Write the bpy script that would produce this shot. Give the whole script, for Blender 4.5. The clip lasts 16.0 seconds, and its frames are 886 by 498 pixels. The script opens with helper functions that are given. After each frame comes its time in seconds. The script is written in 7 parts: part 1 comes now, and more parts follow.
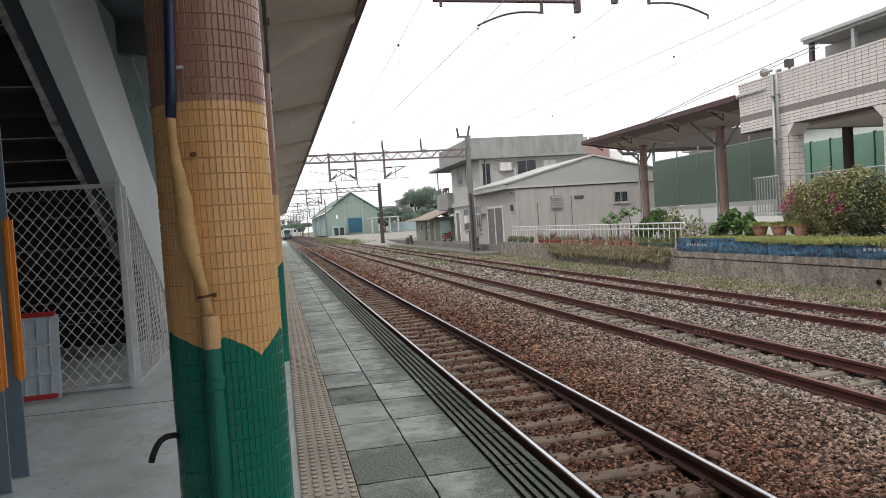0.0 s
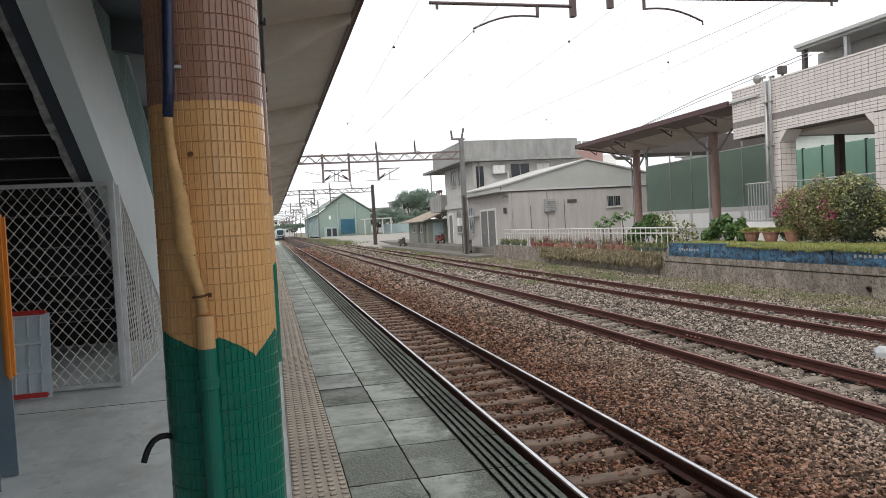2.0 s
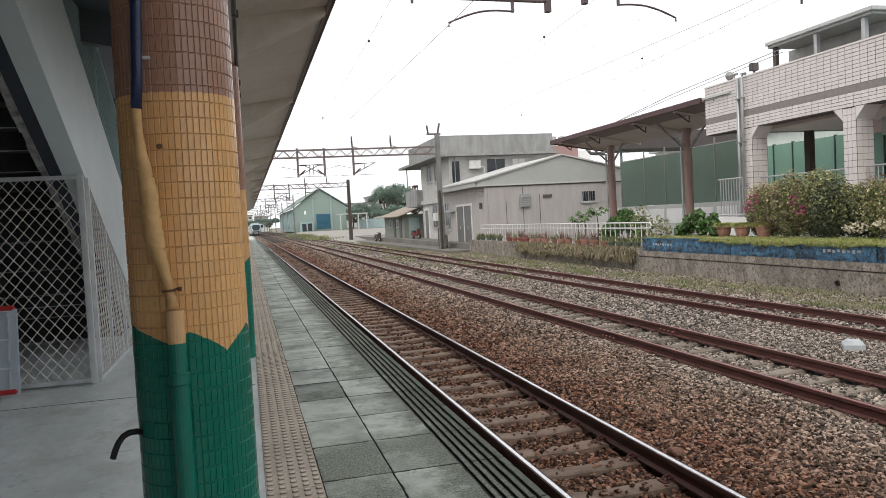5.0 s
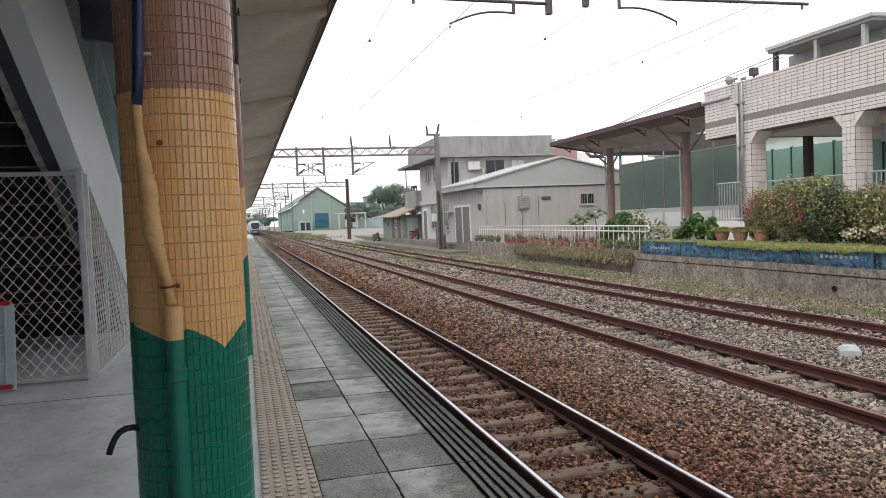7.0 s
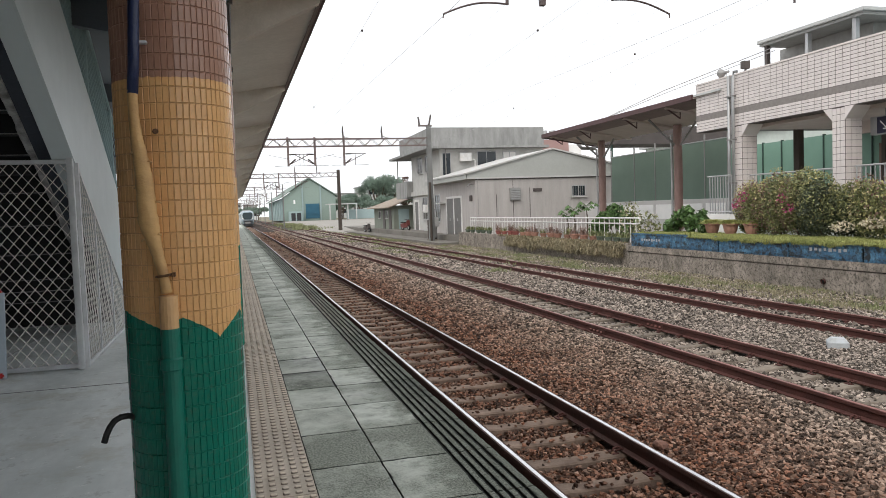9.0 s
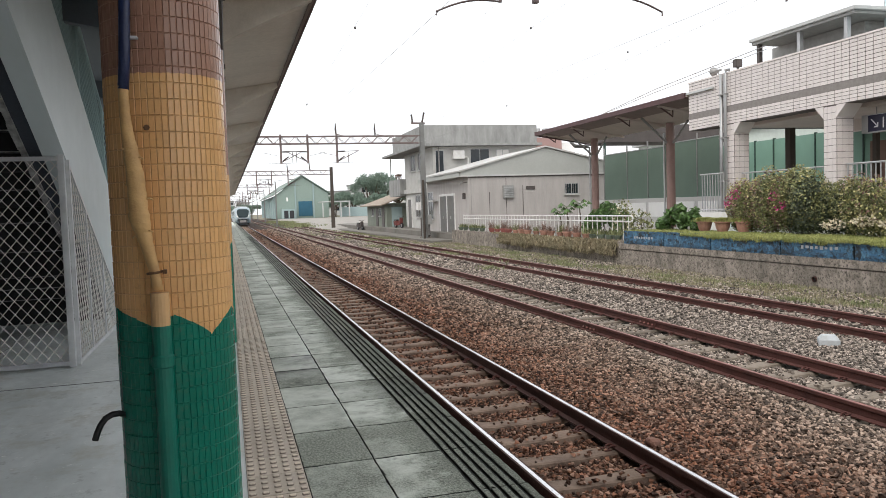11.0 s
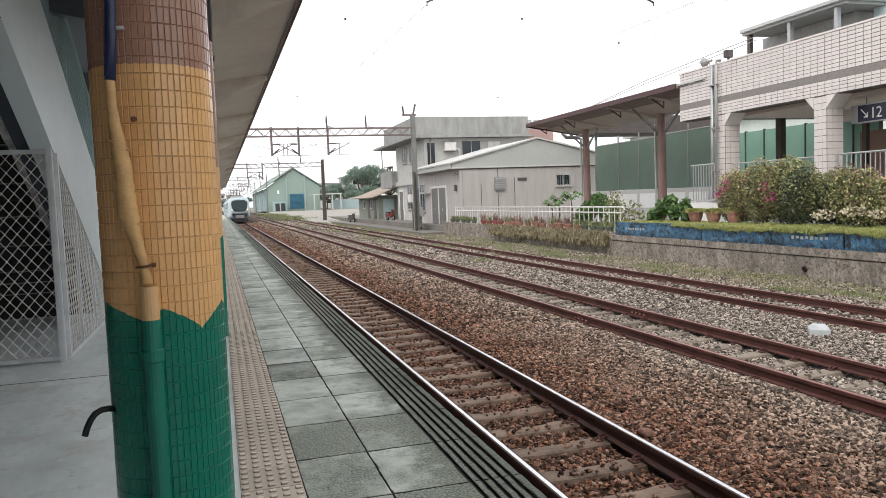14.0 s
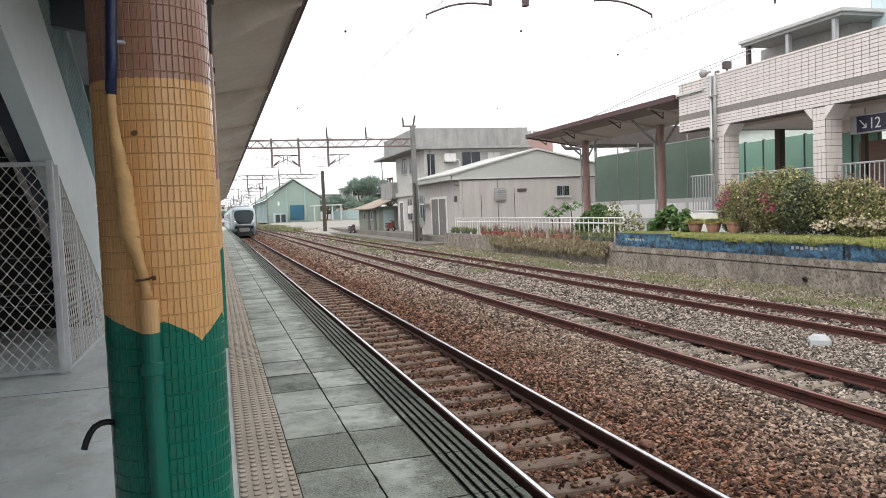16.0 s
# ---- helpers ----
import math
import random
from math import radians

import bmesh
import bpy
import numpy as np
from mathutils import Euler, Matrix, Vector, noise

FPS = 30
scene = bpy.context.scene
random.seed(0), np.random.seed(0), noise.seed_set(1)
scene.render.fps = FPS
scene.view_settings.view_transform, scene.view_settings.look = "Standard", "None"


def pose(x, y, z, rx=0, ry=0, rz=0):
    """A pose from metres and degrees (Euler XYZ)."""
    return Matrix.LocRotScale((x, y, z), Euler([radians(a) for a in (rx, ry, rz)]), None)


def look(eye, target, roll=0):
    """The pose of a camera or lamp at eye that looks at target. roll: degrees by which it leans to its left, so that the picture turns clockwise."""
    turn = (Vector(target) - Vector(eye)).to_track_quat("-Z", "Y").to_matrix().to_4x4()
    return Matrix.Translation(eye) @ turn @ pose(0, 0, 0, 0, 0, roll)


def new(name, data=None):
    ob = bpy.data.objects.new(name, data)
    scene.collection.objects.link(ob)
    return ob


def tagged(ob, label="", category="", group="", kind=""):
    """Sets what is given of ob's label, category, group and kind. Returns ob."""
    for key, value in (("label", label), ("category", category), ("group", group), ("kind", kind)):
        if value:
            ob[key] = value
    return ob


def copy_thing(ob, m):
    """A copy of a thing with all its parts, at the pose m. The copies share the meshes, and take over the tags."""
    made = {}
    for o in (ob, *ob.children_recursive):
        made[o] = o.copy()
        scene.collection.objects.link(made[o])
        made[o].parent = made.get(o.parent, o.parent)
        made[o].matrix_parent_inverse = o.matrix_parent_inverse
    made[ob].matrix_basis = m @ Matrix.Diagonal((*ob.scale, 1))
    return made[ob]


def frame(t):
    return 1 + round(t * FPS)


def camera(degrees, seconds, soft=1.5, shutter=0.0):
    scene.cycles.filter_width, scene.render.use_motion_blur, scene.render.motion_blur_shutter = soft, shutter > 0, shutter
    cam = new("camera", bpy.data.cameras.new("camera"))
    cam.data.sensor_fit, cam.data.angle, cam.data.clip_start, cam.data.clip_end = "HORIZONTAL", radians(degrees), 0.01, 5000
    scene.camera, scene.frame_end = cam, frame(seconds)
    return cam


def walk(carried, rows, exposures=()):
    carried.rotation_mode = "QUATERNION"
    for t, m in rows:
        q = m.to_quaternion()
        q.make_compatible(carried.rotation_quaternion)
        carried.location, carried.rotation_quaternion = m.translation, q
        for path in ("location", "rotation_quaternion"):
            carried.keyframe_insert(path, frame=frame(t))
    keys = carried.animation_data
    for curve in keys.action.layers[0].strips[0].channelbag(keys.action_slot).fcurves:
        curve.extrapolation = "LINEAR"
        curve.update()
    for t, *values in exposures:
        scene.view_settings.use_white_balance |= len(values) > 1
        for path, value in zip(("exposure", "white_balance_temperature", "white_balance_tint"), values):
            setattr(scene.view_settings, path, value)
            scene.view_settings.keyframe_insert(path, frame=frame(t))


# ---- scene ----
cam = camera(61.5, 16.0, soft=0.7)
PATH = [
    (0, 0.014, -0.008, 1.412, -12.484, -2.031, 3.707),
    (0.5, 0.009, -0.009, 1.414, -11.897, -2.102, 3.66),
    (1, 0.01, 0.001, 1.414, -12.631, -2.318, 3.089),
    (1.5, 0.004, -0.001, 1.415, -12.806, -1.817, 2.833),
    (2, 0.003, -0.008, 1.414, -13.034, -1.899, 3.054),
    (2.5, 0.008, -0.012, 1.415, -13.587, -1.965, 3.281),
    (3, 0.007, -0.013, 1.414, -14.124, -2.008, 3.334),
    (3.5, 0.007, -0.009, 1.412, -14.676, -2.146, 3.087),
    (4, 0.012, -0.006, 1.409, -14.91, -2.445, 3.153),
    (6.5, 0.013, -0.012, 1.407, -14.793, -2.207, 2.629),
    (7, 0.01, -0.012, 1.406, -14.998, -2.321, 2.305),
    (7.5, 0.005, -0.014, 1.408, -15.643, -2.205, 1.741),
    (8, -0.008, -0.014, 1.406, -14.997, -2.333, 1.978),
    (8.5, -0.012, -0.017, 1.402, -15.54, -3.054, 2.065),
    (9, -0.006, -0.017, 1.404, -15.673, -3.018, 1.986),
    (11.5, -0.003, -0.013, 1.4, -16.585, -3.373, 2.011),
    (12, -0.002, -0.008, 1.398, -16.981, -3.66, 2.117),
    (12.5, -0.002, -0.003, 1.396, -16.632, -3.996, 2.017),
    (13, -0.002, -0.001, 1.396, -16.69, -3.871, 1.842),
    (13.5, -0.001, 0.002, 1.4, -16.958, -3.683, 2.117),
    (14, -0, 0.001, 1.4, -16.841, -3.848, 2.189),
    (14.5, -0, -0, 1.4, -16.818, -3.895, 2.349),
    (15, -0.001, 0.004, 1.4, -16.909, -3.99, 2.098),
    (15.5, -0, -0.001, 1.4, -16.818, -3.824, 2.129),
    (16, 0.001, -0.004, 1.405, -16.837, -3.01, 2.298),
]
walk(cam, [(t, pose(x, y, z, 90 + p, r, a)) for t, x, y, z, a, p, r in PATH],
     [(0, -0.06), (4, 0.02), (7, 0.05), (9, 0.08), (12.5, 0.27), (16, 0.35)])

# ---- light ----
world = bpy.data.worlds.new("sky")
scene.world = world
world.use_nodes = True
wn, wl = world.node_tree.nodes, world.node_tree.links
sky = wn.new("ShaderNodeTexSky")
sky.sky_type, sky.sun_disc = "NISHITA", False
sky.sun_elevation, sky.sun_rotation = radians(50), radians(219)
sky.dust_density, sky.air_density = 6.0, 1.0
cloud = wn.new("ShaderNodeMix")
cloud.data_type = "RGBA"
cloud.inputs[0].default_value = 0.82
cloud.inputs[7].default_value = (11.5, 11.7, 12.0, 1)
wl.new(sky.outputs[0], cloud.inputs[6])
wl.new(cloud.outputs[2], wn["Background"].inputs[0])
wn["Background"].inputs[1].default_value = 0.115
sun_data = bpy.data.lights.new("sun", "SUN")
sun_data.energy, sun_data.angle, sun_data.color = 1.3, radians(40), (1, 0.97, 0.92)
sun = new("sun", sun_data)
sun.matrix_basis = look((-45, -55, 85), (0, 0, 0))

# ---- materials ----
def node_mat(name):
    m = bpy.data.materials.new(name)
    m.use_nodes = True
    return m, m.node_tree.nodes, m.node_tree.links, m.node_tree.nodes["Principled BSDF"]


def mathn(n, l, op, a, b=None):
    k = n.new("ShaderNodeMath")
    k.operation = op
    for i, v in enumerate((a, b)):
        if v is None:
            continue
        if isinstance(v, (int, float)):
            k.inputs[i].default_value = v
        else:
            l.new(v, k.inputs[i])
    return k.outputs[0]


def mixc(n, l, fac, a, b, mode="MIX"):
    k = n.new("ShaderNodeMix")
    k.data_type, k.blend_type = "RGBA", mode
    for i, v in ((0, fac), (6, a), (7, b)):
        if isinstance(v, (int, float)):
            k.inputs[i].default_value = v
        elif isinstance(v, tuple):
            k.inputs[i].default_value = (*v, 1)
        else:
            l.new(v, k.inputs[i])
    return k.outputs[2]


def noise_at(n, l, co, scale, detail=4, rough=0.6):
    k = n.new("ShaderNodeTexNoise")
    k.inputs["Scale"].default_value, k.inputs["Detail"].default_value = scale, detail
    k.inputs["Roughness"].default_value = rough
    l.new(co, k.inputs["Vector"])
    return k.outputs[0]


def ramp(n, l, v, lo, hi):
    k = n.new("ShaderNodeMapRange")
    k.inputs[1].default_value, k.inputs[2].default_value = lo, hi
    l.new(v, k.inputs[0])
    return k.outputs[0]


def mat(name, color, rough=0.7, metal=0.0, dark=None, scale=2.0, fine=35.0, bump=0.15, stretch=(1, 1, 1), amount=0.6, rand=0.0, spec=0.5, island=0.0):
    """A surface with stains at one scale and grain at another. dark: the colour of its stains."""
    m, n, l, b = node_mat(name)
    dark = dark or tuple(c * 0.68 for c in color)
    tc = n.new("ShaderNodeTexCoord").outputs["Object"]
    mp = n.new("ShaderNodeMapping")
    mp.inputs["Scale"].default_value = stretch
    l.new(tc, mp.inputs[0])
    big = noise_at(n, l, mp.outputs[0], scale)
    small = noise_at(n, l, mp.outputs[0], fine, 3)
    f = mathn(n, l, "MULTIPLY", ramp(n, l, big, 0.38, 0.72), amount)
    c = mixc(n, l, f, color, dark)
    g = ramp(n, l, small, 0.3, 0.75)
    c = mixc(n, l, mathn(n, l, "MULTIPLY", g, 0.35 * amount), c, tuple(v * 0.6 for v in color))
    if rand or island:
        r = n.new("ShaderNodeObjectInfo").outputs["Random"] if rand else n.new("ShaderNodeNewGeometry").outputs["Random Per Island"]
        k = mathn(n, l, "ADD", mathn(n, l, "MULTIPLY", r, 2 * (rand or island)), 1 - (rand or island))
        vec = n.new("ShaderNodeCombineColor")
        for i in range(3):
            l.new(k, vec.inputs[i])
        c = mixc(n, l, 1.0, c, vec.outputs[0], "MULTIPLY")
    l.new(c, b.inputs["Base Color"])
    b.inputs["Roughness"].default_value, b.inputs["Metallic"].default_value = rough, metal
    b.inputs["Specular IOR Level"].default_value = spec
    rr = mathn(n, l, "ADD", mathn(n, l, "MULTIPLY", small, 0.2), rough - 0.1)
    l.new(rr, b.inputs["Roughness"])
    if bump:
        k = n.new("ShaderNodeBump")
        k.inputs["Strength"].default_value, k.inputs["Distance"].default_value = bump, 0.02
        l.new(small, k.inputs["Height"])
        l.new(k.outputs[0], b.inputs["Normal"])
    return m


def glow_mat(name, color, strength):
    m, n, l, b = node_mat(name)
    b.inputs["Base Color"].default_value = (*color, 1)
    b.inputs["Emission Color"].default_value = (*color, 1)
    b.inputs["Emission Strength"].default_value = strength
    return m


def glass_mat(name, color=(0.02, 0.025, 0.03), rough=0.08):
    m, n, l, b = node_mat(name)
    tc = n.new("ShaderNodeTexCoord").outputs["Object"]
    c = mixc(n, l, noise_at(n, l, tc, 1.5), color, tuple(v * 1.8 for v in color))
    l.new(c, b.inputs["Base Color"])
    b.inputs["Roughness"].default_value = rough
    return m


def ballast_mat(name, island, lift):
    """Crushed stone, rust-stained along the running line, greyer beside it."""
    m, n, l, b = node_mat(name)
    g = n.new("ShaderNodeNewGeometry")
    xyz = n.new("ShaderNodeSeparateXYZ")
    l.new(g.outputs["Position"], xyz.inputs[0])
    big = noise_at(n, l, g.outputs["Position"], 0.55, 5)
    small = noise_at(n, l, g.outputs["Position"], 26 if island else 16, 4, 0.7)
    dx = mathn(n, l, "ABSOLUTE", mathn(n, l, "SUBTRACT", xyz.outputs[0], 2.9))
    rust = ramp(n, l, mathn(n, l, "ADD", dx, mathn(n, l, "MULTIPLY", big, 2.4)), 4.6, 2.2)
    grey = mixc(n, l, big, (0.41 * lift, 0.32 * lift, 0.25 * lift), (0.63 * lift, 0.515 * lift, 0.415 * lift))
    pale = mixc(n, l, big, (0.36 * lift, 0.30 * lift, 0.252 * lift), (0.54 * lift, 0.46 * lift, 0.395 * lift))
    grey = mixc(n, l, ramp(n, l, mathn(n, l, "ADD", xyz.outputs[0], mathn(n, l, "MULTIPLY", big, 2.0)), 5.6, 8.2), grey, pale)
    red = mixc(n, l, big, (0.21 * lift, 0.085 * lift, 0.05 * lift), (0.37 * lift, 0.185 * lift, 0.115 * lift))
    if island:
        rust = mathn(n, l, "MULTIPLY", rust, mathn(n, l, "ADD", mathn(n, l, "MULTIPLY", mathn(n, l, "FRACT", mathn(n, l, "MULTIPLY", g.outputs["Random Per Island"], 37.0)), 0.55), 0.6))
    c = mixc(n, l, rust, grey, red)
    if island:
        r = g.outputs["Random Per Island"]
        k = mathn(n, l, "ADD", mathn(n, l, "MULTIPLY", mathn(n, l, "POWER", r, 1.7), 1.8), 0.2)
    else:
        k = mathn(n, l, "ADD", mathn(n, l, "MULTIPLY", small, 2.2), -0.25)
    vec = n.new("ShaderNodeCombineColor")
    for i in range(3):
        l.new(k, vec.inputs[i])
    c = mixc(n, l, 1.0, c, vec.outputs[0], "MULTIPLY")
    l.new(c, b.inputs["Base Color"])
    b.inputs["Roughness"].default_value = 0.9
    b.inputs["Specular IOR Level"].default_value = 0.25
    k = n.new("ShaderNodeBump")
    k.inputs["Strength"].default_value, k.inputs["Distance"].default_value = (0.4, 0.01) if island else (1.0, 0.05)
    l.new(small, k.inputs["Height"])
    l.new(k.outputs[0], b.inputs["Normal"])
    return m


def ground_mat(name):
    """Soil and cinders with dry grass, ballast-coloured near the tracks."""
    m, n, l, b = node_mat(name)
    g = n.new("ShaderNodeNewGeometry")
    p = g.outputs["Position"]
    big, mid, small = noise_at(n, l, p, 0.12, 5), noise_at(n, l, p, 1.1, 5), noise_at(n, l, p, 18, 4, 0.7)
    c = mixc(n, l, ramp(n, l, mid, 0.4, 0.62), (0.30, 0.255, 0.195), (0.2, 0.185, 0.115))
    c = mixc(n, l, ramp(n, l, big, 0.5, 0.7), c, (0.1, 0.13, 0.05))
    c = mixc(n, l, mathn(n, l, "MULTIPLY", ramp(n, l, small, 0.35, 0.7), 0.6), c, (0.07, 0.055, 0.04))
    l.new(c, b.inputs["Base Color"])
    b.inputs["Roughness"].default_value = 0.95
    k = n.new("ShaderNodeBump")
    k.inputs["Strength"].default_value, k.inputs["Distance"].default_value = 0.8, 0.05
    l.new(small, k.inputs["Height"])
    l.new(k.outputs[0], b.inputs["Normal"])
    return m


def crayon_mat(name, shade):
    """Paint over glazed tiles: brown on top, ochre, and green below a toothed edge. Angles are taken round the column's axis."""
    m, n, l, b = node_mat(name)
    at = n.new("ShaderNodeAttribute")
    at.attribute_name = "spot"
    xyz = n.new("ShaderNodeSeparateXYZ")
    l.new(at.outputs["Vector"], xyz.inputs[0])
    ang = mathn(n, l, "ARCTAN2", xyz.outputs[1], xyz.outputs[0])
    fr = mathn(n, l, "FRACT", mathn(n, l, "ADD", mathn(n, l, "MULTIPLY", ang, 5 / (2 * math.pi)), TEETH))
    tri = mathn(n, l, "MULTIPLY", mathn(n, l, "ABSOLUTE", mathn(n, l, "SUBTRACT", fr, 0.5)), 2.0)
    edge = mathn(n, l, "ADD", mathn(n, l, "MULTIPLY", mathn(n, l, "POWER", tri, 0.75), 0.075), 1.035)
    side = mathn(n, l, "ADD", mathn(n, l, "MULTIPLY", xyz.outputs[0], -0.45), 1.052)
    edge = mathn(n, l, "ADD", mathn(n, l, "MULTIPLY", ramp(n, l, xyz.outputs[0], -0.07, -0.02), mathn(n, l, "SUBTRACT", edge, side)), side)
    wob = noise_at(n, l, at.outputs["Vector"], 60, 2)
    z = mathn(n, l, "ADD", xyz.outputs[2], mathn(n, l, "MULTIPLY", wob, 0.012))
    big = noise_at(n, l, at.outputs["Vector"], 5, 4)
    small = noise_at(n, l, at.outputs["Vector"], 70, 3)
    gs = 1.0 if shade > 0.9 else 1.7
    os = shade * 1.1 if shade > 0.9 else 0.86
    bs = shade if shade > 0.9 else 1.2
    ochre = mixc(n, l, big, (0.68 * os, 0.37 * os, 0.145 * os), (0.77 * os, 0.465 * os, 0.21 * os))
    brown = mixc(n, l, big, (0.35 * bs, 0.18 * bs, 0.122 * bs), (0.45 * bs, 0.255 * bs, 0.18 * bs))
    green = mixc(n, l, big, (0.001 * shade * gs, 0.14 * shade * gs, 0.095 * shade * gs), (0.003 * shade * gs, 0.205 * shade * gs, 0.14 * shade * gs))
    c = mixc(n, l, mathn(n, l, "GREATER_THAN", z, 1.836), ochre, brown)
    c = mixc(n, l, mathn(n, l, "LESS_THAN", mathn(n, l, "SUBTRACT", z, edge), 0.0), c, green)
    c = mixc(n, l, mathn(n, l, "MULTIPLY", ramp(n, l, small, 0.55, 0.8), 0.25), c, (0.2, 0.13, 0.07))
    r = n.new("ShaderNodeObjectInfo").outputs["Random"]
    k = mathn(n, l, "ADD", mathn(n, l, "MULTIPLY", r, 0.12), 0.94)
    vec = n.new("ShaderNodeCombineColor")
    for i in range(3):
        l.new(k, vec.inputs[i])
    c = mixc(n, l, 1.0, c, vec.outputs[0], "MULTIPLY")
    l.new(c, b.inputs["Base Color"])
    b.inputs["Roughness"].default_value = 0.22 if shade > 0.9 else 0.7
    bp = n.new("ShaderNodeBump")
    bp.inputs["Strength"].default_value, bp.inputs["Distance"].default_value = 0.25, 0.003
    l.new(big, bp.inputs["Height"])
    l.new(bp.outputs[0], b.inputs["Normal"])
    return m


TEETH = 0.22
M = {}
M["concrete_floor"] = mat("smooth_concrete", (0.80, 0.845, 0.84), 0.38, dark=(0.50, 0.545, 0.535), scale=1.6, fine=14, bump=0.05, amount=0.95, stretch=(1, 0.5, 1))
M["platform_edge"] = mat("old_concrete", (0.3, 0.29, 0.27), 0.85, dark=(0.14, 0.13, 0.12), scale=1.2, bump=0.4)
def speckle(m, color, lo, hi, scale):
    """Adds sparse spots of another colour."""
    n, l, b = m.node_tree.nodes, m.node_tree.links, m.node_tree.nodes["Principled BSDF"]
    src = b.inputs["Base Color"].links[0].from_socket
    p = n.new("ShaderNodeNewGeometry").outputs["Position"]
    f = ramp(n, l, noise_at(n, l, p, scale, 5, 0.75), lo, hi)
    l.new(mixc(n, l, f, src, color), b.inputs["Base Color"])


speckle(M["concrete_floor"], (0.47, 0.47, 0.41), 0.52, 0.72, 1.7)
speckle(M["concrete_floor"], (0.36, 0.375, 0.36), 0.58, 0.74, 5.5)
speckle(M["concrete_floor"], (0.88, 0.9, 0.88), 0.62, 0.7, 9.0)


def slab_mat(name):
    """Worn paving: some slabs rubbed smooth and pale, others rough, pitted and dark, with pale lichen and moss towards the edge and dirt packed in the joints."""
    m, n, l, b = node_mat(name)
    pos = n.new("ShaderNodeNewGeometry").outputs["Position"]
    xyz = n.new("ShaderNodeSeparateXYZ")
    l.new(pos, xyz.inputs[0])
    r = n.new("ShaderNodeObjectInfo").outputs["Random"]
    big, mid = noise_at(n, l, pos, 1.9, 5, 0.65), noise_at(n, l, pos, 7, 5, 0.7)
    grit, pit = noise_at(n, l, pos, 75, 4, 0.75), noise_at(n, l, pos, 150, 2)
    moss = ramp(n, l, mathn(n, l, "ADD", xyz.outputs[0], mathn(n, l, "MULTIPLY", mid, 0.6)), 1.2, 1.6)
    f = mathn(n, l, "ADD", mathn(n, l, "ADD", mathn(n, l, "MULTIPLY", big, 1.2), mathn(n, l, "MULTIPLY", mid, 0.4)), mathn(n, l, "MULTIPLY", r, 0.24))
    f = mathn(n, l, "ADD", f, mathn(n, l, "MULTIPLY", ramp(n, l, mathn(n, l, "ADD", xyz.outputs[1], mathn(n, l, "MULTIPLY", mid, 0.5)), 5.1, 4.7), 0.22))
    f = mathn(n, l, "ADD", f, mathn(n, l, "MULTIPLY", moss, 0.4))
    worn = ramp(n, l, f, 0.8, 1.12)
    smooth = mixc(n, l, ramp(n, l, mid, 0.35, 0.7), (0.55, 0.585, 0.50), (0.42, 0.45, 0.385))
    rough = mixc(n, l, ramp(n, l, grit, 0.42, 0.6), (0.41, 0.435, 0.365), (0.12, 0.135, 0.108))
    c = mixc(n, l, worn, smooth, rough)
    c = mixc(n, l, mathn(n, l, "MULTIPLY", moss, 0.5), c, (0.06, 0.07, 0.045))
    c = mixc(n, l, mathn(n, l, "MULTIPLY", ramp(n, l, noise_at(n, l, pos, 9, 5, 0.7), 0.68, 0.72), 0.85), c, (0.66, 0.67, 0.62))
    c = mixc(n, l, mathn(n, l, "MULTIPLY", ramp(n, l, noise_at(n, l, pos, 4.3, 6, 0.7), 0.6, 0.68), 0.6), c, (0.07, 0.082, 0.062))
    dirt = ramp(n, l, mathn(n, l, "ADD", xyz.outputs[2], mathn(n, l, "MULTIPLY", mathn(n, l, "SUBTRACT", mid, 0.5), 0.006)), -0.0012, -0.0036)
    c = mixc(n, l, dirt, c, (0.018, 0.02, 0.016))
    l.new(c, b.inputs["Base Color"])
    l.new(mathn(n, l, "ADD", mathn(n, l, "MULTIPLY", worn, 0.38), 0.45), b.inputs["Roughness"])
    k = n.new("ShaderNodeBump")
    k.inputs["Distance"].default_value = 0.007
    l.new(mathn(n, l, "ADD", mathn(n, l, "MULTIPLY", worn, 0.75), 0.08), k.inputs["Strength"])
    l.new(mathn(n, l, "ADD", grit, mathn(n, l, "MULTIPLY", pit, 0.6)), k.inputs["Height"])
    l.new(k.outputs[0], b.inputs["Normal"])
    return m


M["slab"] = slab_mat("paving_slab")
def tactile_mat(name):
    """Buff tactile tile: worn studs, darker round their sides and below the tile's top."""
    m = mat(name, (0.74, 0.645, 0.525), 0.65, dark=(0.57, 0.49, 0.39), scale=2.5, fine=60, rand=0.12, amount=0.8)
    n, l, b = m.node_tree.nodes, m.node_tree.links, m.node_tree.nodes["Principled BSDF"]
    src = b.inputs["Base Color"].links[0].from_socket
    xyz = n.new("ShaderNodeSeparateXYZ")
    l.new(n.new("ShaderNodeTexCoord").outputs["Object"], xyz.inputs[0])
    low = ramp(n, l, xyz.outputs[2], 0.0075, 0.004)
    f = mathn(n, l, "MULTIPLY", low, ramp(n, l, xyz.outputs[2], -0.0005, 0.001))
    f = mathn(n, l, "ADD", mathn(n, l, "MULTIPLY", f, 0.8), mathn(n, l, "MULTIPLY", ramp(n, l, xyz.outputs[2], -0.001, -0.006), 0.4))
    l.new(mixc(n, l, f, src, (0.11, 0.075, 0.055)), b.inputs["Base Color"])
    return m


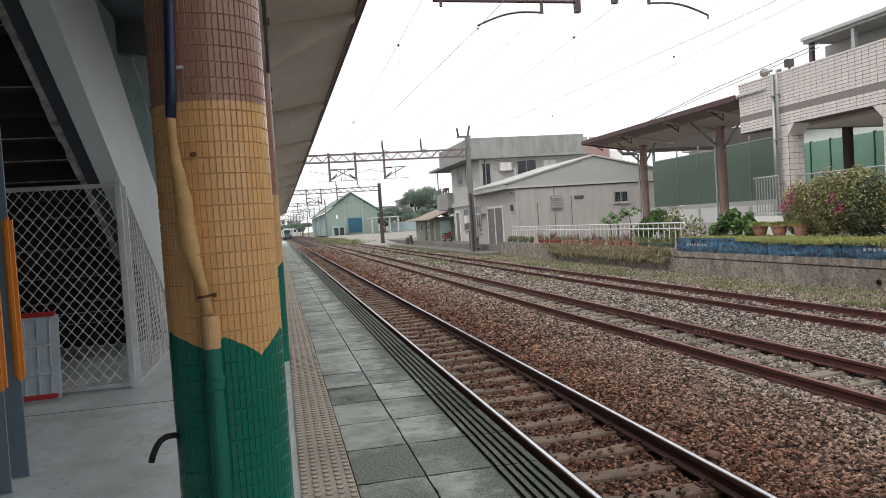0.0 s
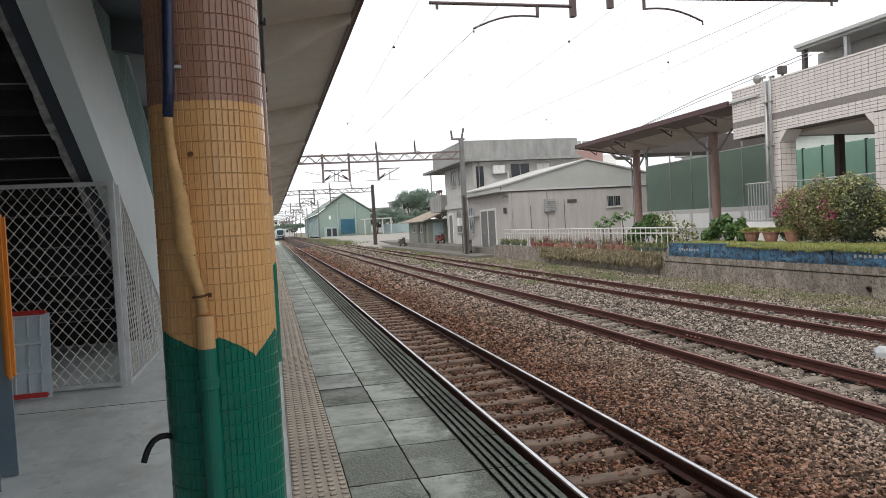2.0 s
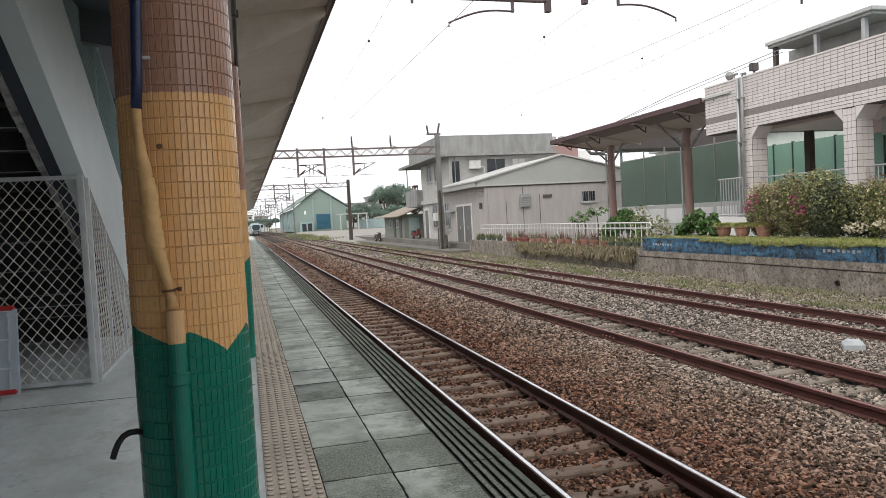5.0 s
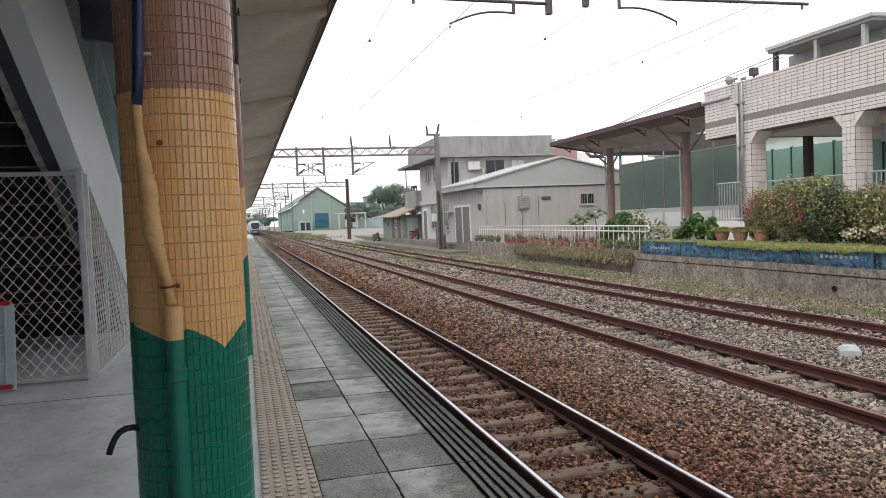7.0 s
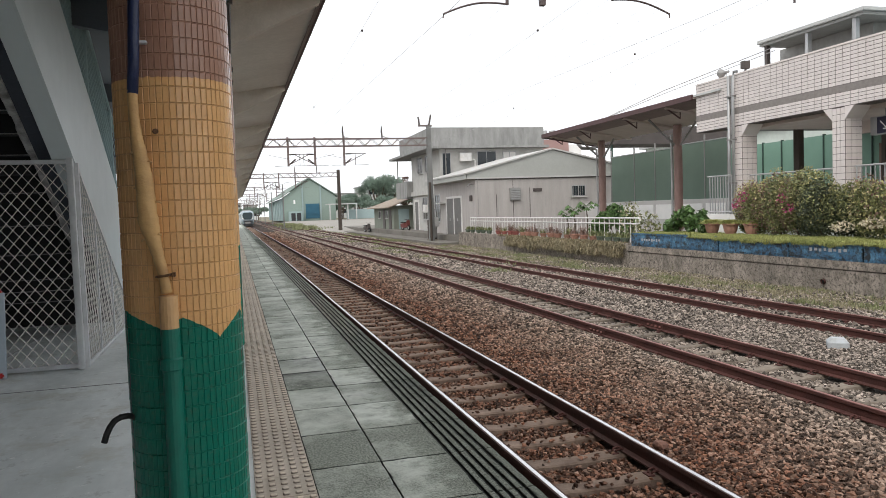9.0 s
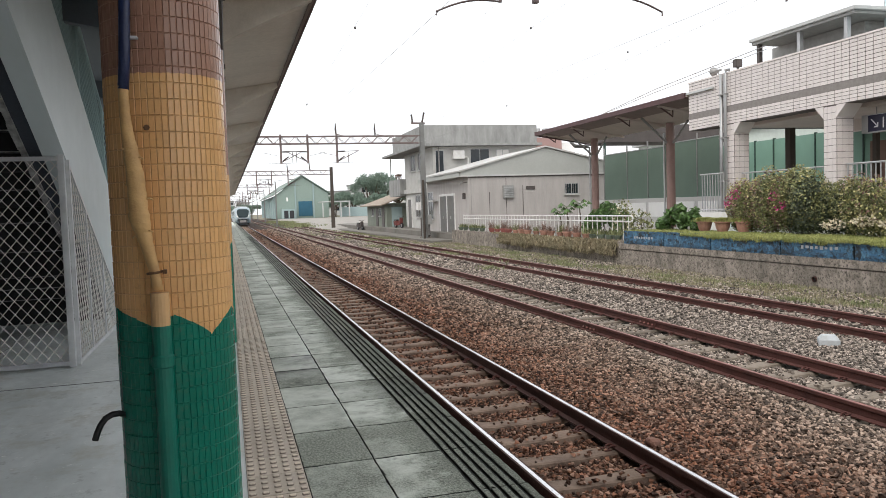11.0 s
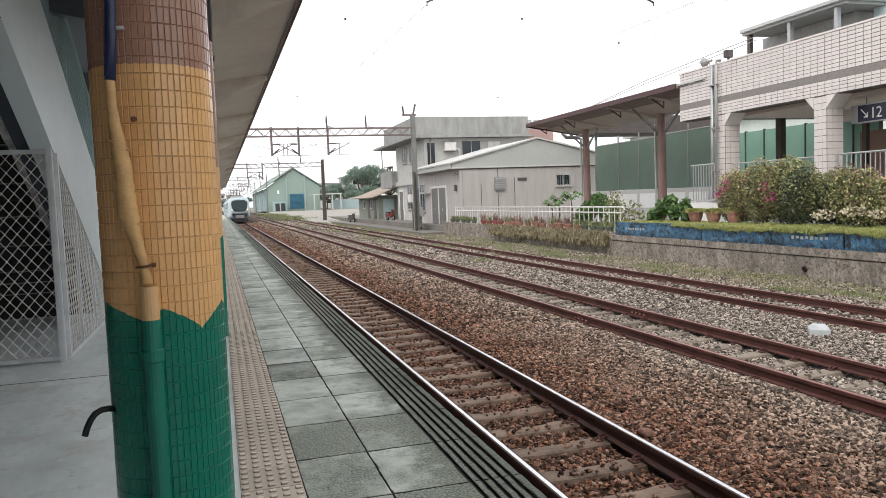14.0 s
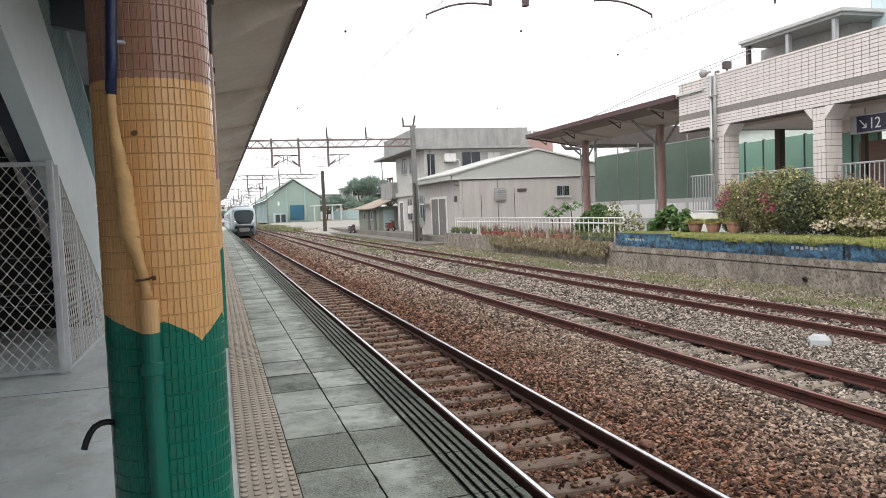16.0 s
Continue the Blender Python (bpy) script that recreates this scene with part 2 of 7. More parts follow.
M["tactile"] = tactile_mat("tactile_tile")
M["floor_seam"] = mat("floor_seam", (0.3, 0.31, 0.305), 0.9, dark=(0.14, 0.145, 0.14), scale=3, fine=20)
M["joint"] = mat("dark_joint", (0.04, 0.042, 0.038), 0.95, fine=50)
M["tile_paint"] = crayon_mat("painted_tile", 1.0)
M["grout_paint"] = crayon_mat("painted_grout", 0.74)
M["navy"] = mat("dark_blue_pipe", (0.014, 0.026, 0.085), 0.4, bump=0.3)
M["wrap"] = mat("ochre_wrapped_pipe", (0.66, 0.41, 0.17), 0.6, dark=(0.36, 0.2, 0.08), scale=9, fine=40, bump=0.2, stretch=(1, 1, 1.6))
M["pvc_ochre"] = mat("ochre_sleeve", (0.68, 0.42, 0.20), 0.45, scale=6)
M["pvc_green"] = mat("green_sleeve", (0.004, 0.165, 0.115), 0.4, scale=6, dark=(0.003, 0.09, 0.07))
M["black_rubber"] = mat("black_rubber", (0.012, 0.012, 0.013), 0.5)
M["rust_clip"] = mat("rusty_clip", (0.15, 0.075, 0.035), 0.8, 0.3)
M["rail_rust"] = mat("rusty_rail", (0.10, 0.035, 0.028), 0.85, 0.0, dark=(0.042, 0.018, 0.015), scale=3, fine=50, bump=0.3)
M["rail_dark"] = mat("oily_rusty_rail", (0.075, 0.03, 0.024), 0.75, 0.0, dark=(0.028, 0.014, 0.012), scale=3, fine=50, bump=0.3)
M["rail_worn"] = mat("polished_rail_head", (0.75, 0.75, 0.76), 0.22, 1.0, dark=(0.62, 0.6, 0.6), bump=0.03, scale=1.5)
M["rail_dull"] = mat("dull_rail_head", (0.33, 0.15, 0.13), 0.5, 0.2, dark=(0.16, 0.075, 0.062), scale=2)
M["sleeper"] = mat("stained_sleeper", (0.28, 0.2, 0.15), 0.9, dark=(0.09, 0.056, 0.04), scale=3, fine=30, bump=0.4, rand=0.18, amount=0.8)
M["sleeper_grey"] = mat("grey_sleeper", (0.25, 0.21, 0.17), 0.9, dark=(0.12, 0.095, 0.072), scale=3, fine=30, bump=0.4, rand=0.18, amount=0.8)
# Same stone colours, but the bed is darkened to stand for shaded gaps.
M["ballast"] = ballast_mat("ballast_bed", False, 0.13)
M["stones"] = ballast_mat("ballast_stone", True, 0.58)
M["ground"] = ground_mat("cinder_soil")
M["yard"] = mat("yard_concrete", (0.33, 0.31, 0.28), 0.9, dark=(0.2, 0.185, 0.15), scale=0.5, fine=6, bump=0.1)
M["canopy_sheet"] = mat("canopy_soffit", (0.8, 0.73, 0.65), 0.6, dark=(0.66, 0.595, 0.52), scale=1.1, fine=12, bump=0.05, amount=0.8)
M["canopy_beam"] = mat("cream_beam", (0.76, 0.69, 0.61), 0.6, dark=(0.44, 0.39, 0.33), scale=2)
M["fascia_in"] = mat("brown_purple_board", (0.24, 0.17, 0.155), 0.6, bump=0.05)
# Dark copy of the soffit: the rear half's shade is in its colour.
M["roof_shade"] = mat("shaded_rear_soffit", (0.10, 0.118, 0.14), 0.7, dark=(0.07, 0.082, 0.098), scale=1.0)
M["navy_paint"] = mat("dark_navy_paint", (0.045, 0.055, 0.075), 0.6)
M["yard_dirt"] = mat("dirty_yard_concrete", (0.2, 0.185, 0.165), 0.9, dark=(0.09, 0.085, 0.065), scale=0.7, fine=8, bump=0.2)
M["fascia"] = mat("brown_fascia", (0.09, 0.042, 0.042), 0.6, bump=0.05)
M["stair_paint"] = mat("grey_painted_stringer", (0.66, 0.73, 0.75), 0.42, dark=(0.5, 0.56, 0.57), scale=0.9, fine=5, bump=0, amount=0.3)
# Near black: the darkness below the stairs is painted into this colour.
M["stair_shade"] = mat("shade_black_stairs", (0.03, 0.031, 0.033), 0.9, dark=(0.015, 0.015, 0.016), scale=4, bump=0.4)
M["white_edge"] = mat("chipped_white_edge", (0.45, 0.45, 0.45), 0.8, dark=(0.12, 0.12, 0.12), scale=9, amount=1.0, bump=0.5)
M["galv"] = mat("galvanised_frame", (0.74, 0.755, 0.77), 0.4, 0.55, dark=(0.45, 0.46, 0.47), scale=5, bump=0.05)
M["wire"] = mat("galvanised_wire", (0.72, 0.70, 0.66), 0.45, 0.3, bump=0.0)
M["mesh_green"] = mat("green_coated_wire", (0.32, 0.46, 0.48), 0.5, bump=0.0)
M["steel_blue"] = mat("blue_grey_steel", (0.17, 0.225, 0.275), 0.4, dark=(0.12, 0.16, 0.2), scale=3, bump=0.05)
M["orange_pad"] = mat("orange_foam", (0.76, 0.29, 0.05), 0.5, dark=(0.66, 0.22, 0.04), scale=4, bump=0.06)
M["panel_grey"] = mat("grey_plastic", (0.46, 0.54, 0.60), 0.45, scale=6, bump=0.05)
M["red_plastic"] = mat("red_plastic", (0.5, 0.03, 0.03), 0.4, scale=6, bump=0.05)
M["white_wall"] = mat("white_siding", (0.47, 0.44, 0.42), 0.75, dark=(0.36, 0.33, 0.31), scale=0.8, fine=12, bump=0.08, stretch=(3, 3, 0.4), amount=0.7)
M["gable_panel"] = mat("pale_gable_panel", (0.43, 0.44, 0.415), 0.7, dark=(0.37, 0.375, 0.35), scale=0.6, fine=10, bump=0.05)
M["roof_white"] = mat("white_sheet_roof", (0.54, 0.53, 0.51), 0.6, dark=(0.4, 0.385, 0.36), scale=1)
M["dark_trim"] = mat("dark_trim", (0.09, 0.075, 0.07), 0.6)
M["dirt_wall"] = mat("stained_render", (0.34, 0.34, 0.33), 0.9, dark=(0.19, 0.19, 0.185), scale=1.1, fine=10, bump=0.15, stretch=(2.0, 2.0, 0.45), amount=0.9)
M["cream_wall"] = mat("cream_render", (0.54, 0.535, 0.51), 0.85, dark=(0.4, 0.385, 0.36), scale=1.3, fine=10, bump=0.1, amount=0.8)
M["glass"] = glass_mat("dark_window_glass")
M["frame_alu"] = mat("aluminium_frame", (0.5, 0.5, 0.5), 0.45, 0.6, bump=0.0)
M["door_grey"] = mat("grey_door_paint", (0.17, 0.165, 0.155), 0.6, scale=4)
M["grey_box"] = mat("grey_metal_box", (0.36, 0.36, 0.345), 0.6, 0.2, scale=4)
M["tile_white"] = mat("pinkish_white_tile", (0.74, 0.675, 0.645), 0.3, dark=(0.62, 0.555, 0.53), scale=1.5, fine=20, bump=0.03, rand=0.05, amount=0.6)
M["tile_joint"] = mat("grey_brown_joint", (0.15, 0.125, 0.115), 0.9, fine=40)
M["band"] = mat("grey_pebble_band", (0.28, 0.255, 0.24), 0.95, dark=(0.19, 0.17, 0.155), scale=8, fine=40, bump=0.5)
M["soffit_white"] = mat("cream_soffit", (0.64, 0.55, 0.50), 0.8, dark=(0.5, 0.43, 0.39), scale=0.8, amount=0.7)
M["post_pink"] = mat("pinkish_brown_paint", (0.30, 0.19, 0.165), 0.55, dark=(0.21, 0.13, 0.11), scale=3)
M["grey_steel"] = mat("grey_steel", (0.33, 0.32, 0.31), 0.5, 0.4, dark=(0.2, 0.19, 0.18), scale=4)
M["screen_green"] = mat("green_screen", (0.15, 0.215, 0.17), 0.65, dark=(0.12, 0.175, 0.14), scale=0.8, fine=50, bump=0.05)
M["screen_light"] = mat("light_green_screen", (0.21, 0.36, 0.28), 0.65, dark=(0.17, 0.3, 0.23), scale=0.8, bump=0.03)
M["screen_post"] = mat("dark_green_post", (0.03, 0.065, 0.05), 0.5)
M["low_wall"] = mat("whitewashed_wall", (0.8, 0.78, 0.76), 0.85, dark=(0.68, 0.66, 0.63), scale=1.2)
M["low_wall_dark"] = mat("pale_panel", (0.92, 0.91, 0.89), 0.8, amount=0.2)
M["low_wall_dim"] = mat("greyed_whitewash", (0.62, 0.605, 0.59), 0.85, dark=(0.54, 0.52, 0.5), scale=1.2)
M["blue_board"] = mat("worn_blue_paint", (0.05, 0.16, 0.29), 0.7, dark=(0.035, 0.04, 0.045), scale=4.5, fine=22, bump=0.3, stretch=(1, 1, 2.5), amount=1.0, rand=0.15)
speckle(M["blue_board"], (0.10, 0.24, 0.36), 0.5, 0.62, 5)
speckle(M["blue_board"], (0.02, 0.028, 0.035), 0.5, 0.58, 3.2)
speckle(M["blue_board"], (0.025, 0.035, 0.045), 0.55, 0.6, 14)
speckle(M["blue_board"], (0.16, 0.2, 0.22), 0.62, 0.66, 11)
M["old_wall"] = mat("weathered_concrete", (0.40, 0.345, 0.295), 0.95, dark=(0.10, 0.09, 0.075), scale=1.6, fine=9, bump=0.5, amount=0.75, stretch=(1.6, 1.6, 0.5))
speckle(M["old_wall"], (0.10, 0.088, 0.072), 0.48, 0.68, 4.2)
speckle(M["old_wall"], (0.07, 0.062, 0.05), 0.52, 0.64, 13)
speckle(M["old_wall"], (0.03, 0.028, 0.022), 0.57, 0.62, 27)
speckle(M["old_wall"], (0.10, 0.10, 0.05), 0.6, 0.72, 1.1)
M["turf"] = mat("turf_soil", (0.12, 0.13, 0.045), 0.95, dark=(0.08, 0.075, 0.035), scale=2, bump=0.5)
M["grass"] = mat("grass_blade", (0.36, 0.37, 0.13), 0.8, dark=(0.20, 0.25, 0.07), scale=1.5, island=0.35, bump=0)
M["dry_grass"] = mat("dry_grass_blade", (0.29, 0.255, 0.16), 0.8, dark=(0.19, 0.175, 0.1), scale=1.2, island=0.35, bump=0)
M["straw"] = mat("brown_straw", (0.29, 0.24, 0.15), 0.85, dark=(0.13, 0.125, 0.075), scale=1.6, island=0.45, bump=0)
M["weed"] = mat("weed_blade", (0.18, 0.205, 0.09), 0.8, dark=(0.25, 0.22, 0.13), scale=0.8, island=0.35, bump=0)
M["hedge_leaf"] = mat("hedge_leaf", (0.23, 0.245, 0.10), 0.5, dark=(0.035, 0.05, 0.026), scale=1.5, island=0.5, bump=0)
M["hedge_tip"] = mat("young_hedge_leaf", (0.46, 0.44, 0.19), 0.5, dark=(0.3, 0.22, 0.13), scale=2, island=0.4, bump=0)
M["leaf"] = mat("green_leaf", (0.095, 0.175, 0.05), 0.45, dark=(0.05, 0.1, 0.03), scale=2, island=0.45, bump=0)
# Paler and bluer than near leaves: distance haze mixed into the colour.
M["hazy_leaf"] = mat("hazy_tree_leaf", (0.2, 0.27, 0.215), 0.7, dark=(0.14, 0.2, 0.16), scale=0.4, island=0.4, bump=0)
M["bark"] = mat("bark", (0.13, 0.1, 0.075), 0.9, scale=5, bump=0.5)
M["magenta"] = mat("magenta_petal", (0.5, 0.05, 0.2), 0.6, island=0.3, bump=0)
M["pale_petal"] = mat("pale_petal", (0.68, 0.6, 0.45), 0.6, island=0.3, bump=0)
M["terracotta"] = mat("terracotta", (0.42, 0.225, 0.165), 0.85, dark=(0.27, 0.14, 0.105), scale=7, rand=0.25, amount=0.9)
M["scooter_red"] = mat("faded_red_paint", (0.16, 0.04, 0.035), 0.5, scale=6)
M["red_pot"] = mat("red_plastic_pot", (0.32, 0.105, 0.09), 0.6, scale=6, rand=0.15)
M["twig_red"] = mat("reddish_twig", (0.24, 0.15, 0.125), 0.8, dark=(0.16, 0.145, 0.1), scale=2, island=0.4, bump=0)
M["hedge_red"] = mat("reddish_hedge_leaf", (0.24, 0.13, 0.11), 0.5, dark=(0.06, 0.075, 0.035), scale=2.2, island=0.5, bump=0)
M["hedge_dark"] = mat("dark_hedge_leaf", (0.08, 0.1, 0.055), 0.45, dark=(0.03, 0.04, 0.027), scale=2, island=0.5, bump=0)
M["green_pot"] = mat("grey_green_pot", (0.12, 0.15, 0.11), 0.7, scale=6, rand=0.2)
M["chalk_white"] = mat("chalky_white_paint", (0.47, 0.5, 0.52), 0.85, dark=(0.3, 0.29, 0.27), scale=7, bump=0.2)
M["rock_brown"] = mat("rusty_rock", (0.2, 0.1, 0.07), 0.9, dark=(0.1, 0.06, 0.05), scale=12)
M["white_paint"] = mat("white_paint", (0.74, 0.73, 0.71), 0.5, dark=(0.5, 0.47, 0.43), scale=5, bump=0.05)
M["mast"] = mat("mast_concrete", (0.2, 0.205, 0.2), 0.9, dark=(0.13, 0.12, 0.105), scale=1.5)
M["mast_dark"] = mat("dark_mast", (0.075, 0.06, 0.05), 0.9, scale=2)
M["truss"] = mat("weathered_truss", (0.22, 0.17, 0.16), 0.7, 0.3, dark=(0.13, 0.1, 0.09), scale=2)
M["cat_pipe"] = mat("catenary_tube", (0.14, 0.105, 0.1), 0.6, 0.3, scale=5)
M["insulator"] = mat("brown_insulator", (0.05, 0.032, 0.028), 0.3)
M["cable"] = mat("overhead_cable", (0.42, 0.41, 0.41), 0.5, 0.5, bump=0)
M["warehouse_green"] = mat("pale_green_render", (0.27, 0.345, 0.305), 0.85, dark=(0.225, 0.29, 0.255), scale=0.12, fine=2, bump=0.05)
M["warehouse_side"] = mat("pale_blue_green_wall", (0.33, 0.42, 0.42), 0.85, dark=(0.25, 0.33, 0.33), scale=0.15, fine=2, bump=0.05)
M["warehouse_roof"] = mat("grey_green_roof", (0.2, 0.262, 0.225), 0.7, scale=0.2, fine=3)
M["door_blue"] = mat("blue_roller_door", (0.03, 0.135, 0.21), 0.5, scale=0.5, fine=3)
M["shed_green"] = mat("grey_green_boards", (0.24, 0.265, 0.22), 0.85, dark=(0.15, 0.165, 0.14), scale=1, stretch=(3, 3, 0.5))
M["rust_roof"] = mat("rusty_sheet", (0.34, 0.29, 0.23), 0.85, dark=(0.22, 0.15, 0.11), scale=1.2, amount=0.9)
M["pink_wall"] = mat("pink_render", (0.42, 0.27, 0.25), 0.85, scale=0.3, fine=3)
M["pale_green"] = mat("pale_green_sheet", (0.68, 0.74, 0.68), 0.8, scale=0.4, fine=3)
M["far_wall"] = mat("far_render", (0.55, 0.56, 0.55), 0.9, scale=0.2, fine=2)
M["sheet_blue"] = mat("pale_blue_sheet", (0.60, 0.72, 0.75), 0.5, dark=(0.52, 0.64, 0.68), scale=0.6, fine=6, bump=0.03)
M["sign_navy"] = mat("navy_sign", (0.012, 0.012, 0.04), 0.35, bump=0)
M["sign_white"] = mat("white_lettering", (0.8, 0.8, 0.8), 0.5, bump=0)
M["brown_board"] = mat("brown_boards", (0.22, 0.13, 0.1), 0.7, scale=2, stretch=(1, 0.3, 4))
M["train_body"] = mat("train_grey_white", (0.33, 0.41, 0.45), 0.3, 0.2, dark=(0.27, 0.345, 0.385), scale=0.6, bump=0)
M["train_white"] = mat("train_white", (0.56, 0.6, 0.63), 0.3, bump=0)
M["train_black"] = glass_mat("train_glass", (0.02, 0.03, 0.034), 0.45)
M["train_black"].node_tree.nodes["Principled BSDF"].inputs["Specular IOR Level"].default_value = 0.2
M["train_dark"] = mat("train_underframe", (0.03, 0.032, 0.036), 0.7, bump=0.1)
M["train_green"] = mat("train_teal_stripe", (0.03, 0.2, 0.2), 0.4, bump=0)
M["lamp_glow"] = glow_mat("train_headlight", (1, 0.97, 0.9), 0.25)


# ---- builders ----
def add_box(bm, x0, x1, y0, y1, z0, z1, m=None):
    vs = [bm.verts.new((x, y, z)) for x in (x0, x1) for y in (y0, y1) for z in (z0, z1)]
    if m is not None:
        for v in vs:
            v.co = m @ v.co
    for f in ((0, 1, 3, 2), (4, 6, 7, 5), (0, 4, 5, 1), (2, 3, 7, 6), (0, 2, 6, 4), (1, 5, 7, 3)):
        bm.faces.new([vs[i] for i in f])
    return vs


def add_tube(bm, points, r, seg=8, caps=True, radii=None):
    """A round bar along a line of points."""
    rings = []
    pts = [Vector(p) for p in points]
    for i, p in enumerate(pts):
        d = (pts[min(i + 1, len(pts) - 1)] - pts[max(i - 1, 0)]).normalized()
        a = d.orthogonal().normalized() if abs(d.z) > 0.95 else d.cross(Vector((0, 0, 1))).normalized()
        b = d.cross(a)
        rr = radii[i] if radii else r
        rings.append([bm.verts.new(p + (a * math.cos(k * 2 * math.pi / seg) + b * math.sin(k * 2 * math.pi / seg)) * rr) for k in range(seg)])
    for p, q in zip(rings, rings[1:]):
        for k in range(seg):
            bm.faces.new((p[k], p[(k + 1) % seg], q[(k + 1) % seg], q[k]))
    if caps:
        bm.faces.new(rings[0][::-1])
        bm.faces.new(rings[-1])


def add_lathe(bm, profile, center=(0, 0, 0), seg=16):
    rings = []
    c = Vector(center)
    for r, z in profile:
        rings.append([bm.verts.new(c + Vector((r * math.cos(k * 2 * math.pi / seg), r * math.sin(k * 2 * math.pi / seg), z))) for k in range(seg)])
    for p, q in zip(rings, rings[1:]):
        for k in range(seg):
            bm.faces.new((p[k], p[(k + 1) % seg], q[(k + 1) % seg], q[k]))
    bm.faces.new(rings[0][::-1])
    bm.faces.new(rings[-1])


def add_prism(bm, outline, axis, a, b):
    """An outline in the two other axes, drawn out along an axis from a to b."""
    def at(p, t):
        return {"x": (t, p[0], p[1]), "y": (p[0], t, p[1]), "z": (p[0], p[1], t)}[axis]
    lo = [bm.verts.new(at(p, a)) for p in outline]
    hi = [bm.verts.new(at(p, b)) for p in outline]
    n = len(outline)
    for k in range(n):
        bm.faces.new((lo[k], lo[(k + 1) % n], hi[(k + 1) % n], hi[k]))
    bm.faces.new(lo[::-1])
    bm.faces.new(hi)


def mesh_of(name, bm, material, bevel=0.0, smooth=False):
    if bevel:
        bmesh.ops.bevel(bm, geom=bm.edges[:], offset=bevel, segments=2, affect="EDGES", clamp_overlap=True)
    bmesh.ops.recalc_face_normals(bm, faces=bm.faces[:])
    me = bpy.data.meshes.new(name)
    bm.to_mesh(me)
    bm.free()
    if smooth:
        for p in me.polygons:
            p.use_smooth = True
    me.materials.append(material)
    return me


def solid(name, bm, material, label="", category="", group="", kind="", bevel=0.0, smooth=False):
    return tagged(new(name, mesh_of(name, bm, material, bevel, smooth)), label, category, group, kind)


def part(name, bm, material, parent, label="", bevel=0.0, smooth=False, kind=""):
    ob = new(name, mesh_of(name, bm, material, bevel, smooth))
    ob.parent = parent
    return tagged(ob, label, kind=kind)


def piece(name, me, parent, m):
    ob = new(name, me)
    ob.parent = parent
    ob.matrix_basis = m
    return ob


def thing(name, m, label, category, group="", kind=""):
    ob = new(name)
    ob.empty_display_size = 0.2
    ob.matrix_basis = m
    return tagged(ob, label, category, group, kind)


def boxes(*rows):
    bm = bmesh.new()
    for r in rows:
        add_box(bm, *r)
    return bm


def tube(points, r, seg=8, radii=None):
    bm = bmesh.new()
    add_tube(bm, points, r, seg, radii=radii)
    return bm


def soup(name, verts, faces, material, smooth=False):
    me = bpy.data.meshes.new(name)
    me.from_pydata(verts.tolist() if hasattr(verts, "tolist") else verts, [], faces.tolist() if hasattr(faces, "tolist") else faces)
    me.materials.append(material)
    if smooth:
        for p in me.polygons:
            p.use_smooth = True
    return me


RNG = np.random.default_rng(7)


def blades(spots, height, width, lean=0.5):
    """Bent grass blades, two triangles and a tip each, rooted at the spots."""
    n = len(spots)
    a = RNG.uniform(0, 2 * np.pi, n)
    side = np.c_[np.cos(a), np.sin(a), np.zeros(n)] * (width * RNG.uniform(0.6, 1.3, n))[:, None]
    h = height * RNG.uniform(0.45, 1.2, n)
    tilt = np.c_[-np.sin(a), np.cos(a), np.zeros(n)] * (h * lean * RNG.uniform(-1, 1, n))[:, None]
    mid = spots + tilt * 0.35 + np.c_[np.zeros(n), np.zeros(n), h * 0.6]
    tip = spots + tilt + np.c_[np.zeros(n), np.zeros(n), h]
    v = np.stack([spots - side, spots + side, mid + side * 0.7, mid - side * 0.7, tip], 1).reshape(-1, 3)
    b = np.arange(n)[:, None] * 5
    f = [tuple(q) for q in (b + np.array([[0, 1, 2, 3]])).tolist()] + [tuple(q) for q in (b + np.array([[3, 2, 4]])).tolist()]
    return v, f


def leaf_cloud(centres, radii, n, size, shell=0.55, flat=0.5):
    """Folded leaves on and in a heap of ellipsoids."""
    centres, radii = np.asarray(centres, float), np.asarray(radii, float)
    k = RNG.integers(0, len(centres), n)
    d = RNG.normal(size=(n, 3))
    d /= np.linalg.norm(d, axis=1)[:, None]
    p = centres[k] + d * radii[k] * RNG.uniform(shell, 1.06, n)[:, None]
    u = d * flat + RNG.normal(size=(n, 3)) * 0.7
    u /= np.linalg.norm(u, axis=1)[:, None]
    w = np.cross(u, RNG.normal(size=(n, 3)))
    w /= np.linalg.norm(w, axis=1)[:, None]
    s = size * RNG.uniform(0.6, 1.4, n)[:, None]
    nn = np.cross(u, w)
    v = np.stack([p - w * s, p - u * s * 0.62 + nn * s * 0.2, p + w * s, p + u * s * 0.62 + nn * s * 0.2], 1).reshape(-1, 3)
    b = np.arange(n)[:, None] * 4
    f = (b + np.array([[0, 1, 2]])).tolist() + (b + np.array([[0, 2, 3]])).tolist()
    return v, [tuple(q) for q in f]


# ---- ground ----
RAIL_Z = -0.70
SLEEPER_Z = -0.87
bm = bmesh.new()
xs = [-400, -60, -7, 1.2, 14.2, 40, 120, 500]
ys = [-300, -60, 0, 60, 150, 400, 1200]
hs = [-1.0, -1.0, -1.0, -1.0, -0.98, -0.45, -0.45, -0.45]
grid = [[bm.verts.new((x, y, h)) for y in ys] for x, h in zip(xs, hs)]
for i in range(len(xs) - 1):
    for j in range(len(ys) - 1):
        bm.faces.new((grid[i][j], grid[i + 1][j], grid[i + 1][j + 1], grid[i][j + 1]))
ground = solid("ground", bm, M["ground"], "cinder and soil ground with patches of dry grass", "ground", kind="structure")

